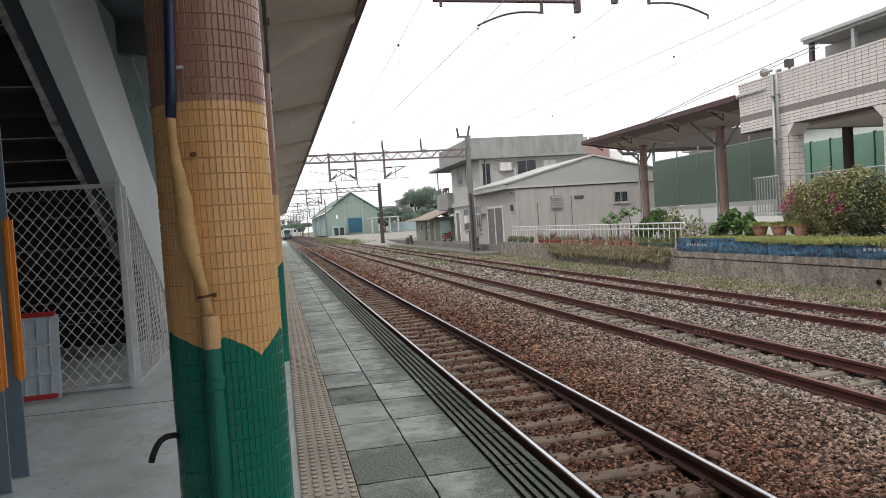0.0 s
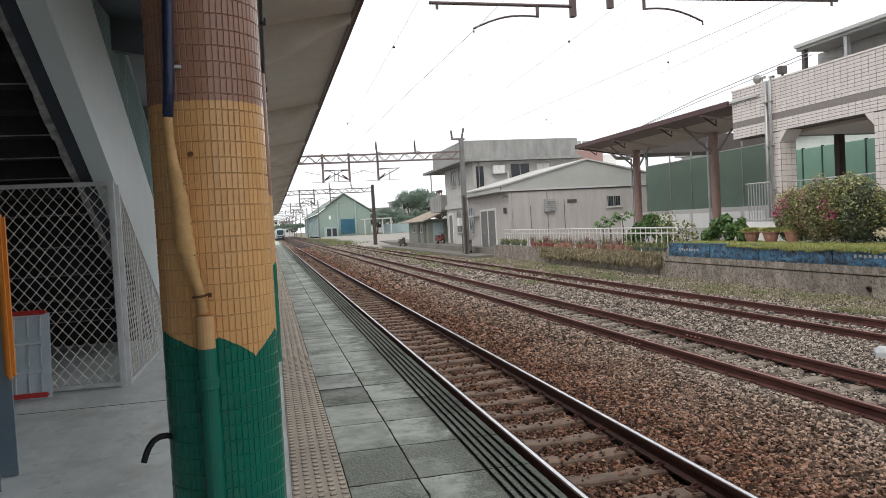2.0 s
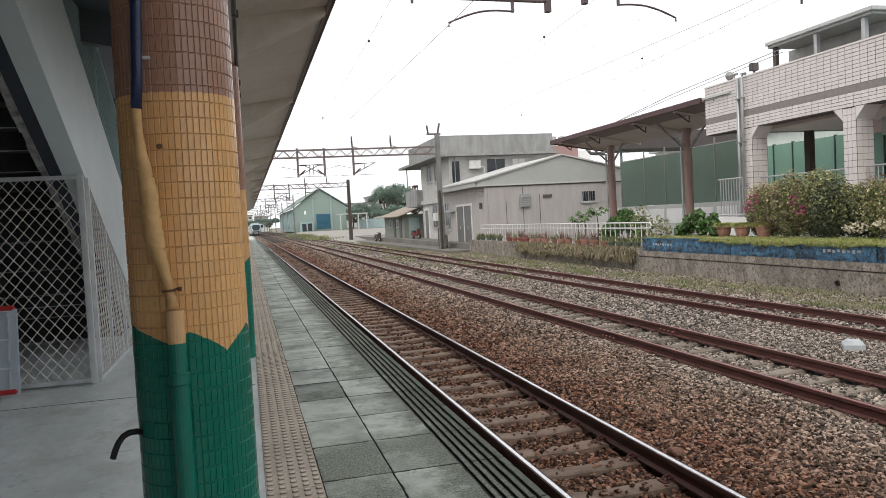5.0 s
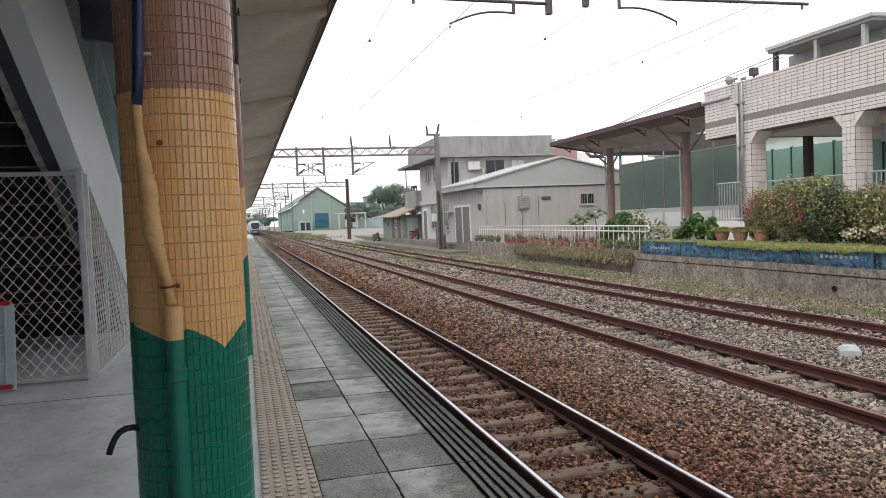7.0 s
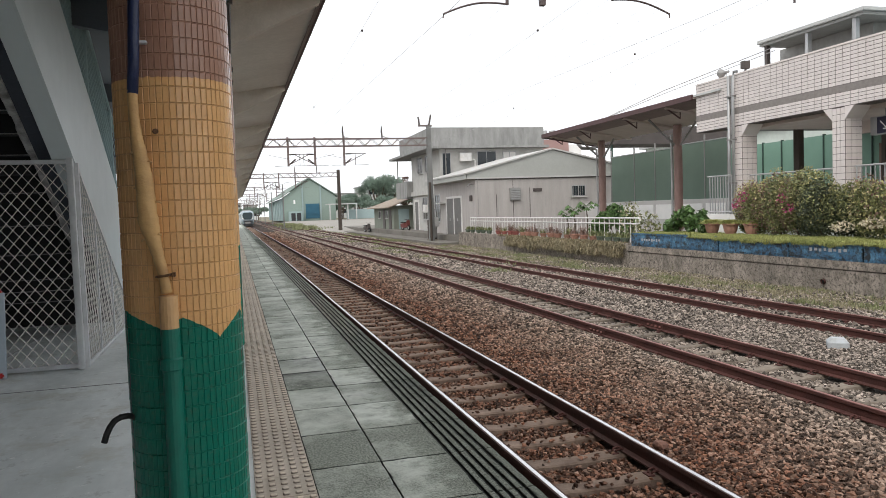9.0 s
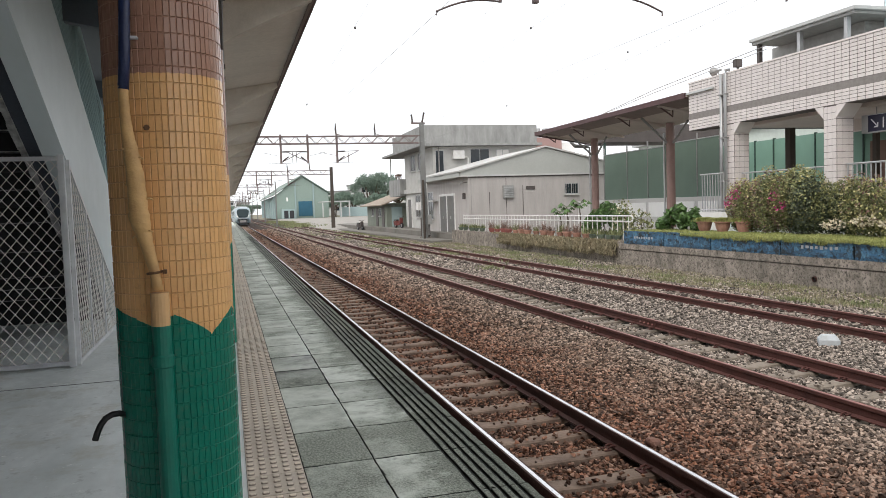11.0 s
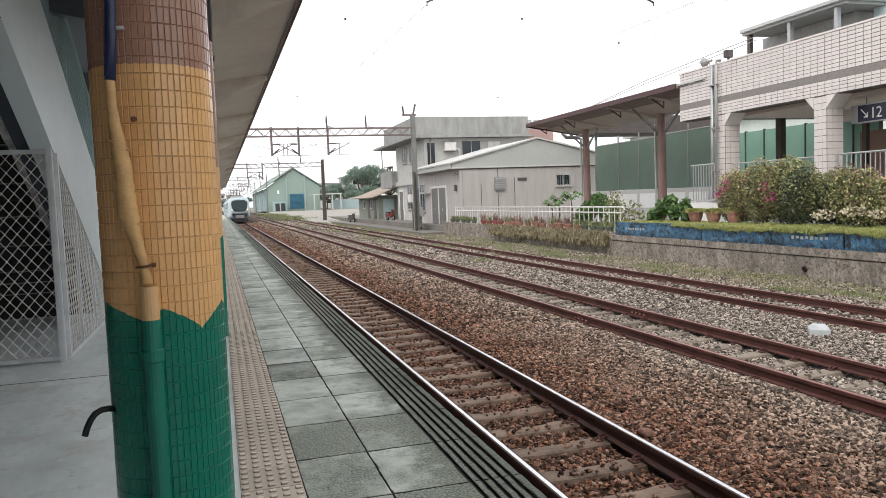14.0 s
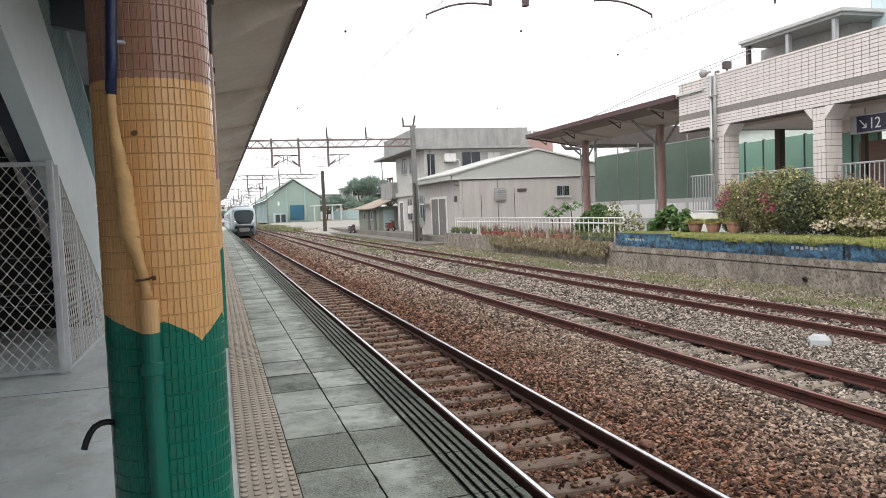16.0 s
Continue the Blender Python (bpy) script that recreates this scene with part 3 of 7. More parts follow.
# the ballast bed: one rolling sheet over the three tracks
def ballast_height(x, y):
    h = -0.885 + 0.02 * noise.noise((x * 1.3, y * 1.3, 0)) + 0.012 * noise.noise((x * 4, y * 4, 3))
    d = min(abs(x - 2.76), abs(x - 6.55), abs(x - 10.0))
    if d > 0.62:
        h += 0.035 * min(1, (d - 0.62) / 0.15)
    elif x < 8:
        h -= 0.034 * min(1, (0.62 - d) / 0.1)
    if 4.0 < x < 5.4:
        h -= 0.05 * math.sin((x - 4.0) / 1.4 * math.pi)
    return h if x < 11.2 else h - (x - 11.2) * 0.09


nx, ny = 90, 170
px = [1.36 + (12.2 - 1.36) * i / nx for i in range(nx + 1)]
py = [-30 + 34 * (j / 20) if j <= 20 else 4 + 420 * ((j - 20) / (ny - 20)) ** 2.2 for j in range(ny + 1)]
verts = [(x, y, ballast_height(x, y)) for x in px for y in py]
faces = [(i * (ny + 1) + j, (i + 1) * (ny + 1) + j, (i + 1) * (ny + 1) + j + 1, i * (ny + 1) + j + 1) for i in range(nx) for j in range(ny)]
ballast = tagged(new("ballast_bed", soup("ballast_bed", verts, faces, M["ballast"], True)), "crushed stone ballast bed, rust-stained along the running track, darkened as the shade between stones", "ballast", kind="structure")


def stones(name, n, x0, x1, y0, y1, size, label):
    """Loose angular stones, each a dented eight- or twelve-sided lump."""
    base = np.array([(1, 0, 0), (-1, 0, 0), (0, 1, 0), (0, -1, 0), (0, 0, 1), (0, 0, -1)], float)
    tri = np.array([(0, 2, 4), (2, 1, 4), (1, 3, 4), (3, 0, 4), (2, 0, 5), (1, 2, 5), (3, 1, 5), (0, 3, 5)])
    u = RNG.uniform(0, 1, n)
    y = y0 + (y1 - y0) * u
    x = RNG.uniform(x0, x1, n)
    keep = np.ones(n, bool)
    for c in (2.76, 6.55, 10.0):
        for r in (-0.5665, 0.5665):
            keep &= np.abs(x - c - r) > 0.075
        near = np.abs(x - c) < 0.62
        k = ((y - SLEEPER_Y + 0.3) % 0.6) - 0.3
        keep &= ~(near & (np.abs(k) < 0.11) & (RNG.uniform(0, 1, len(x)) < 0.94))
    x, y = x[keep], y[keep]
    n = len(x)
    z = np.array([max(ballast_height(a, b), -0.99) for a, b in zip(x, y)]) + RNG.uniform(-0.014, 0.032, n)
    for c, top in ((2.76, RAIL_Z), (6.55, RAIL_Z), (10.0, RAIL_Z - 0.02)):
        k = ((y - SLEEPER_Y + 0.3) % 0.6) - 0.3
        z = np.where((np.abs(x - c) < 0.98) & (np.abs(k) < 0.1), np.maximum(z, top - 0.15), z)
    s = size * RNG.uniform(0.55, 1.35, n)
    q = RNG.normal(size=(n, 3, 3))
    e0 = q[:, 0] / np.linalg.norm(q[:, 0], axis=1)[:, None]
    e1 = np.cross(e0, q[:, 1])
    e1 /= np.linalg.norm(e1, axis=1)[:, None]
    e2 = np.cross(e0, e1)
    rot = np.stack([e0, e1, e2], 1)
    v = base[None] * RNG.uniform(0.65, 1.2, (n, 6, 1)) + RNG.normal(size=(n, 6, 3)) * 0.16
    v = np.einsum("nij,njk->nik", v, rot) * s[:, None, None]
    v[:, :, 2] *= 0.75
    v += np.c_[x, y, z][:, None]
    f = (np.arange(n)[:, None, None] * 6 + tri[None]).reshape(-1, 3)
    return tagged(new(name, soup(name, v.reshape(-1, 3), f, M["stones"])), label, "ballast", kind="stuff")


SLEEPER_Y = 7.8
stones("ballast_stones", 30000, 1.45, 9.2, -6.0, 3.2, 0.042, "loose rust-brown ballast stones beside the platform")
stones("ballast_stones", 132000, 1.45, 9.2, 3.2, 12.0, 0.0255, "loose rust-brown and grey ballast stones between the rails")
stones("ballast_stones", 78000, 1.45, 11.6, 12.0, 27.0, 0.035, "loose grey-brown ballast stones further along the tracks")
stones("ballast_stones", 42000, 1.45, 11.6, 27.0, 60.0, 0.06, "coarse grey-brown ballast stones far along the tracks")
stones("ballast_stones", 14000, 1.45, 11.6, 60.0, 105.0, 0.1, "coarse rust-grey ballast in the distance")
stones("ballast_stones", 16000, 11.9, 14.25, 5.0, 27.0, 0.034, "scattered grey stones and cinders at the foot of the wall")
stones("ballast_stones", 9000, 11.6, 14.2, 27.0, 60.0, 0.05, "scattered grey stones and cinders at the foot of the wall")
stones("ballast_stones", 11000, 9.2, 12.0, 4.0, 12.0, 0.036, "loose grey-brown ballast stones beside the overgrown track")

# ---- tracks ----
def rail_outline(c, top):
    h = [(-0.0325, 0), (-0.0325, -0.032), (-0.012, -0.045), (-0.009, -0.115), (-0.055, -0.13), (-0.055, -0.142), (0.055, -0.142), (0.055, -0.13), (0.009, -0.115), (0.012, -0.045), (0.0325, -0.032), (0.0325, 0)]
    return [(c + x, top + z) for x, z in h]


def sleeper_mesh(name, material):
    bm = bmesh.new()
    secs = [(-1.0, 0.0), (-0.32, 0.0), (-0.2, -0.012), (0.2, -0.012), (0.32, 0.0), (1.0, 0.0)]
    rings = []
    for x, dz in secs:
        w, b = (0.105, 0.13) if dz == 0 else (0.095, 0.115)
        rings.append([bm.verts.new(p) for p in ((x, -b, -0.16), (x, -w, dz - 0.012), (x, -w + 0.02, dz), (x, w - 0.02, dz), (x, w, dz - 0.012), (x, b, -0.16))])
    for p, q in zip(rings, rings[1:]):
        for k in range(6):
            bm.faces.new((p[k], p[(k + 1) % 6], q[(k + 1) % 6], q[k]))
    bm.faces.new(rings[0][::-1])
    bm.faces.new(rings[-1])
    return mesh_of(name, bm, material)


def clip_mesh():
    bm = bmesh.new()
    add_tube(bm, [(-0.05, -0.03, 0.0), (-0.05, -0.03, 0.03), (-0.02, -0.045, 0.045), (0.015, -0.03, 0.035), (0.02, 0.0, 0.03), (0.0, 0.03, 0.042), (-0.045, 0.03, 0.03), (-0.06, 0.01, 0.012)], 0.011, 5)
    add_box(bm, -0.09, -0.03, -0.05, 0.05, 0.0, 0.012)
    return mesh_of("rail_clip", bm, M["rail_rust"])


CLIP = clip_mesh()


def track(x, top, running, sleeper_mat, label):
    t = thing("railway_track", pose(0, 0, 0), label, "railway track", "parallel tracks", "structure")
    for side in (-0.5665, 0.5665):
        bm = bmesh.new()
        add_prism(bm, rail_outline(x + side, top), "y", -30, 420)
        rail = part("rail", bm, M["rail_dark"] if running is M["rail_worn"] else M["rail_rust"], t)
        bm = bmesh.new()
        add_prism(bm, [(x + side - 0.02, top - 0.004), (x + side - 0.0165, top + 0.003), (x + side + 0.0165, top + 0.003), (x + side + 0.02, top - 0.004)], "y", -30, 420)
        part("running_surface", bm, running, rail, "polished top of the rail" if running is M["rail_worn"] else "dull brown top of the rail")
    me = sleeper_mesh("sleeper", sleeper_mat)
    y = SLEEPER_Y - 0.6 * 24
    k = 0
    while y < 78:
        piece("sleeper", me, t, pose(x + random.uniform(-0.015, 0.015), y, top - 0.155 + random.uniform(-0.006, 0.006), 0, 0, random.uniform(-0.7, 0.7)))
        if 2 < y < 22:
            for side in (-0.5665, 0.5665):
                piece("rail_clip", CLIP, t, pose(x + side - 0.055, y, top - 0.155))
                piece("rail_clip", CLIP, t, pose(x + side + 0.055, y, top - 0.155, 0, 0, 180))
        y += 0.6
    bm = bmesh.new()
    for k in range(25, 62):
        yy = SLEEPER_Y - 0.6 * k
        add_box(bm, x - 1, x + 1, yy - 0.1, yy + 0.1, top - 0.3, top - 0.155)
    while y < 330:
        add_box(bm, x - 1, x + 1, y - 0.1, y + 0.1, top - 0.3, top - 0.155)
        y += 0.6
    part("sleepers", bm, sleeper_mat, t, kind="stuff")
    return t


track(2.76, RAIL_Z, M["rail_worn"], M["sleeper"], "running track with polished rails on rust-stained concrete sleepers")
track(6.55, RAIL_Z, M["rail_dull"], M["sleeper_grey"], "little-used track with dull rusty rails on concrete sleepers")
track(10.0, RAIL_Z - 0.02, M["rail_dull"], M["sleeper_grey"], "siding with dull rusty rails sunk in ballast and weeds")

# rail joint on the second track
fish = thing("rail_joint", pose(0, 0, 0), "bolted rusty fishplates over a rail joint", "rail joint")
for side in (-0.5665, 0.5665):
    for e in (-1, 1):
        x = 6.55 + side + e * 0.0165
        pl = part("fishplate", boxes((x - 0.006, x + 0.006, 11.38, 11.94, RAIL_Z - 0.112, RAIL_Z - 0.05)), M["rail_rust"], fish)
        for k in range(4):
            yy = 11.46 + k * 0.13
            part("bolt", tube([(x + e * 0.006, yy, RAIL_Z - 0.082), (x + e * 0.032, yy, RAIL_Z - 0.082)], 0.017, 6), M["rail_dull"], pl)

# marker lump between the second and third tracks
bm = bmesh.new()
add_lathe(bm, [(0.2, 0), (0.2, 0.13), (0.12, 0.19), (0.0, 0.192)], seg=4)
box_ob = solid("track_marker", bm, M["chalk_white"], "white painted concrete fouling marker lying in the ballast", "track marker", bevel=0.004)
box_ob.matrix_basis = pose(8.5, 8.95, -0.875, 0, 0, 8)
bm = bmesh.new()
bmesh.ops.create_icosphere(bm, subdivisions=2, radius=0.075)
for v in bm.verts:
    v.co = Vector((v.co.x * 1.2, v.co.y * 0.9, v.co.z * 0.8)) + noise.noise_vector(v.co * 9) * 0.018
rock = solid("rock", bm, M["rock_brown"], "reddish broken rock lying beside the rail", "rock")
rock.matrix_basis = pose(3.61, 5.86, -0.80, 10, 20, 30)

# ---- near platform ----
EDGE = 1.39
bm = bmesh.new()
add_prism(bm, [(-7.0, -1.05), (EDGE - 0.1, -1.05), (EDGE - 0.1, -0.2), (EDGE - 0.02, -0.2), (EDGE - 0.02, -0.045), (-7.0, -0.045)], "y", -30, 140)
platform = solid("platform", bm, M["platform_edge"], "raised concrete station platform with a weathered edge", "platform", kind="structure")
floor = solid("platform_floor", boxes((-7.0, 0.0325, -30, 140, -0.05, -0.004)), M["concrete_floor"], "smooth grey concrete platform floor with faint stains", "floor", kind="structure")
bed = solid("paving_bed", boxes((0.033, EDGE - 0.02, -30, 140, -0.05, -0.016)), M["joint"], "dark joints between the paving slabs", "paving", kind="structure")

# ---- opposite platform ----
WALL_X = 14.3
wall2 = solid("wall_siding", boxes((WALL_X, WALL_X + 0.4, -20, 25.3, -1.3, -0.42), (WALL_X - 0.03, WALL_X + 0.4, -20, 25.3, -0.40, -0.19)), M["old_wall"], "weathered concrete platform wall with a projecting coping course", "wall", kind="structure", bevel=0.012)
bank = solid("platform_bank", boxes((WALL_X + 0.38, 60, -20, 25.3, -1.3, 0.06)), M["turf"], "planted soil behind the old platform wall", "ground", kind="structure")
bank2 = solid("yard_ground", boxes((WALL_X + 0.3, 60, 25.3, 103.9, -1.3, -0.416)), M["yard_dirt"], "dirty worn concrete yard beside the houses", "ground", kind="structure")
wall3 = solid("wall_pots", boxes((WALL_X + 0.05, WALL_X + 0.5, 25.32, 47.5, -1.3, -0.12)), M["old_wall"], "dark overgrown stone wall along the siding", "wall", kind="structure", bevel=0.02)
apron = solid("yard_apron", boxes((13.0, WALL_X + 0.28, 47.6, 92, -1.3, -0.80)), M["yard_dirt"], "cracked concrete apron before the houses", "ground", kind="structure", bevel=0.02)
bm = bmesh.new()
lo = [bm.verts.new(q) for q in ((10.9, 86, -1.02), (75, 86, -1.02), (75, 217, -1.02), (10.9, 217, -1.02))]
hi = [bm.verts.new(q) for q in ((14.6, 104, -0.42), (75, 104, -0.42), (75, 217, -0.42), (14.6, 217, -0.42))]
bm.faces.new(hi)
for k in range(4):
    bm.faces.new((lo[k], lo[(k + 1) % 4], hi[(k + 1) % 4], hi[k]))
far_yard = solid("yard_far", bm, M["yard"], "wide pale concrete yard before the warehouse", "ground", kind="structure")

wh = thing("drain_pipe", pose(WALL_X, 15.49, -0.74), "short dark clay drain pipe ending in the old wall", "pipe")
bm = bmesh.new()
add_tube(bm, [(0.0, 0, 0), (-0.05, 0, -0.004)], 0.07, 14, caps=False)
add_tube(bm, [(-0.05, 0, -0.004), (0.0, 0, 0)], 0.056, 14, caps=False)
part("pipe", bm, M["rail_dark"], wh)
# A black disc gives the pipe mouth its inner darkness.
part("hollow", tube([(-0.012, 0, 0), (-0.008, 0, 0)], 0.057, 14), M["black_rubber"], wh, "black disc in place of the pipe's shaded hollow")

# ---- near canopy ----
EAVE_X, EAVE_Z = 1.07, 3.8
COLUMNS = [2.55 + 5.9 * k for k in range(-3, 16)]
roof = thing("platform_canopy", pose(0, 0, 0), "cream sheet-roofed platform canopy on cantilever beams with a brown fascia", "canopy", kind="structure")
bm = bmesh.new()
add_prism(bm, [(-0.25, 3.62), (EAVE_X, 3.84), (EAVE_X, 3.88), (-0.25, 3.68)], "y", -30, 96)
part("roof_sheet", bm, M["canopy_sheet"], roof)
bm = bmesh.new()
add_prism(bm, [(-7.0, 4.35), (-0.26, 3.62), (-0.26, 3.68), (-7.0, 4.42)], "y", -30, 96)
part("rear_roof_sheet", bm, M["roof_shade"], roof, "rear roof underside, its shade put into a dark blue-grey")
part("fascia", boxes((EAVE_X - 0.01, EAVE_X + 0.03, -30, 96, 3.80, 3.93)), M["fascia"], roof, "dark brown fascia board")
for yc in COLUMNS:
    bm = bmesh.new()
    add_prism(bm, [(-0.2, 3.2), (0.0, 3.22), (EAVE_X - 0.05, 3.74), (EAVE_X - 0.05, 3.83), (-0.2, 3.64)], "y", yc - 0.07, yc + 0.07)
    part("beam", bm, M["canopy_beam"], roof)
    bm = bmesh.new()
    # The rear arm of each beam takes the darker, shaded colour as well.
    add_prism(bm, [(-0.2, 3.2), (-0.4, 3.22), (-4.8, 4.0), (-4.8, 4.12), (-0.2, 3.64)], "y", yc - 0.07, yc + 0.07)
    part("beam", bm, M["roof_shade"], roof)
part("eave_board", boxes((EAVE_X - 0.05, EAVE_X - 0.012, -30, 96, 3.78, 3.80)), M["fascia_in"], roof, "brownish eave board")
part("conduit", tube([(0.03, -30, 3.18), (0.03, 96, 3.18)], 0.02, 6), M["black_rubber"], roof, "thin black conduit below the beams")
for k in range(24):
    part("conduit_clip", boxes((0.01, 0.065, 3.4 + k * 2.3 + 0.7 * (k % 3), 3.43 + k * 2.3 + 0.7 * (k % 3), 3.15, 3.21)), M["dark_trim"], roof)

# ---- tiled columns ----
CR, CZ = 0.178, 3.3
ROUND = 60
TILE_W, TILE_H = 2 * math.pi * CR / ROUND, 0.0487


def spot_attr(me, m=None):
    """Keeps each vertex's place on the column, for the paint."""
    at = me.attributes.new("spot", "FLOAT_VECTOR", "POINT")
    for i, v in enumerate(me.vertices):
        at.data[i].vector = (m @ v.co) if m else v.co


def tile_shape(me_name, w, h):
    bm = bmesh.new()
    lo = [bm.verts.new((x * w / 2, 0, z * h / 2)) for x, z in ((-1, -1), (1, -1), (1, 1), (-1, 1))]
    hi = [bm.verts.new((x * (w / 2 - 0.0016), -0.002, z * (h / 2 - 0.0016))) for x, z in ((-1, -1), (1, -1), (1, 1), (-1, 1))]
    bm.faces.new(hi)
    for k in range(4):
        bm.faces.new((lo[k], lo[(k + 1) % 4], hi[(k + 1) % 4], hi[k]))
    return mesh_of(me_name, bm, M["tile_paint"])


def tile_pose(i, j):
    a = (i + 0.5) * 2 * math.pi / ROUND
    return Matrix.Translation((CR * math.sin(a), -CR * math.cos(a), (j + 0.5) * TILE_H)) @ Matrix.Rotation(a, 4, "Z")


def column_core(parent, label=""):
    bm = bmesh.new()
    add_lathe(bm, [(CR - 0.001, 0.0), (CR - 0.001, 0.6), (CR - 0.001, 1.0)] + [(CR - 0.001, 1.0 + 0.02 * k) for k in range(1, 10)] + [(CR - 0.001, 1.8), (CR - 0.001, CZ)], seg=ROUND)
    me = mesh_of("shaft", bm, M["grout_paint"])
    spot_attr(me)
    ob = new("shaft", me)
    ob.parent = parent
    return ob


def tile_rest(skip):
    src = tile_shape("tile", TILE_W - 0.0014, TILE_H - 0.0016)
    sv = [v.co.copy() for v in src.vertices]
    sf = [tuple(p.vertices) for p in src.polygons]
    verts, faces = [], []
    for j in range(int(CZ / TILE_H)):
        for i in range(ROUND):
            if (i, j) in skip:
                continue
            m, b = tile_pose(i, j) @ pose(0, random.uniform(-0.0006, 0.0006), 0, random.uniform(-0.8, 0.8), 0, random.uniform(-1.0, 1.0)), len(verts)
            verts += [tuple(m @ v) for v in sv]
            faces += [tuple(b + k for k in f) for f in sf]
    me = soup("tiles", verts, faces, M["tile_paint"])
    spot_attr(me)
    return me


near_tiles = [(i, j) for j in range(25, 36) for i in list(range(0, 13)) + list(range(47, 60))]
column = thing("tiled_column", pose(-0.177, COLUMNS[3], 0), "round platform column of glazed tiles painted brown, ochre and green like a crayon", "column", "platform columns")
column_core(column)
ob = new("tiles", tile_rest(set(near_tiles)))
ob.parent = column
tagged(ob, kind="stuff")
whole = tile_rest(set())
for yc in COLUMNS:
    if abs(yc - COLUMNS[3]) > 0.1:
        c = thing("tiled_column", pose(-0.137 if yc > 3 else -0.177, yc, 0), "round tiled platform column painted brown, ochre and green further along", "column", "platform columns")
        column_core(c)
        if 0 < yc < 22:
            ob = new("tiles", whole)
            ob.parent = c
            tagged(ob, kind="stuff")

# the pipe that runs down the first column
pipe = thing("drain_pipe", pose(-0.177, COLUMNS[3], 0), "bent ochre-wrapped conduit entering a green plastic sleeve on the column", "pipe")
fy = -0.205
part("upper_pipe", tube([(-0.062, fy + 0.01, 3.2), (-0.066, fy, 2.4), (-0.079, fy, 2.1), (-0.091, fy, 1.86), (-0.098, fy, 1.775)], 0.016, 12), M["navy"], pipe, "dark blue painted upper pipe", smooth=True)
line = [(1.785, -0.099, 0.0145), (1.70, -0.098, 0.0150), (1.64, -0.093, 0.0175), (1.60, -0.088, 0.0200), (1.535, -0.080, 0.0225), (1.48, -0.077, 0.0255), (1.41, -0.075, 0.0275), (1.375, -0.069, 0.0255), (1.34, -0.062, 0.0195), (1.25, -0.042, 0.0155), (1.17, -0.032, 0.0150)]
pts, rad = [], []
for (za, xa, ra), (zb, xb, rb) in zip(line, line[1:]):
    for k in range(6):
        u = k / 6
        z = za + (zb - za) * u
        wrapped = 1.0 if 1.33 < z < 1.62 else 0.25
        pts.append((xa + (xb - xa) * u, fy, z))
        rad.append(ra + (rb - ra) * u + wrapped * (0.0022 * abs(math.sin(z * 95)) + 0.0022 * noise.noise((z * 40, 0.3, 0))))
part("wrapped_pipe", tube(pts, 0.02, 14, rad), M["wrap"], pipe, "ochre pipe with a bulging wrapped joint", smooth=True)
for z, dx in ((1.60, -0.026), (1.575, 0.024), (1.50, -0.03), (1.36, 0.026), (1.345, -0.02), (1.455, 0.03)):
    x = -0.083 if z > 1.5 else -0.07
    part("loose_end", tube([(x + dx * 0.6, fy - 0.012, z), (x + dx * 0.95, fy - 0.013, z + 0.002), (x + dx * 1.2, fy - 0.008, z - 0.003)], 0.0028, 5), M["wrap"], pipe, "frayed end of the wrapping tape")
sleeve = part("sleeve", tube([(-0.03, fy, 1.176), (-0.03, fy, 1.075)], 0.027, 18), M["pvc_ochre"], pipe, "ochre painted top of the sleeve", smooth=False)
part("lower_sleeve", tube([(-0.03, fy, 1.077), (-0.03, fy, 0.99), (-0.03, fy, 0.985), (-0.03, fy, 0.955), (-0.03, fy, 0.95), (-0.03, fy, 0.0)], 0.027, 18, [0.0275, 0.0275, 0.033, 0.033, 0.0275, 0.0275]), M["pvc_green"], pipe, "green painted plastic sleeve")
for z, x in ((1.236, -0.040),):
    bm = bmesh.new()
    add_tube(bm, [(x - 0.021, fy + 0.012, z - 0.003), (x - 0.015, fy - 0.013, z - 0.001), (x, fy - 0.0185, z), (x + 0.015, fy - 0.013, z + 0.002), (x + 0.026, fy + 0.012, z + 0.004)], 0.004, 6)
    add_box(bm, x + 0.024, x + 0.034, fy - 0.012, fy + 0.014, z - 0.004, z + 0.008)
    part("clamp", bm, M["rust_clip"], pipe, "small rusty pipe clamp")
part("pipe_clip", boxes((-0.078, -0.052, fy + 0.005, fy + 0.03, 1.924, 1.932)), M["galv"], pipe, "small pale screw clip beside the upper pipe", bevel=0.002)
hose = solid("rubber_hose", tube([(-0.335, 2.48, 0.785), (-0.352, 2.46, 0.797), (-0.372, 2.445, 0.799), (-0.39, 2.44, 0.79), (-0.404, 2.436, 0.772), (-0.414, 2.432, 0.75), (-0.421, 2.43, 0.728)], 0.0095, 10), M["black_rubber"], "short bent black rubber hose sticking out of the column", "hose", smooth=True)
knob = solid("screw_plug", tube([(-0.222, 2.375, 1.668), (-0.218, 2.362, 1.667)], 0.008, 8), M["rust_clip"], "rusty screw stub in the column tiles", "screw")

# ---- stairs over the platform ----
SX0, SX1 = -4.1, -1.44
def under(y):
    return 2.0 - (y - 7.75) * 0.565


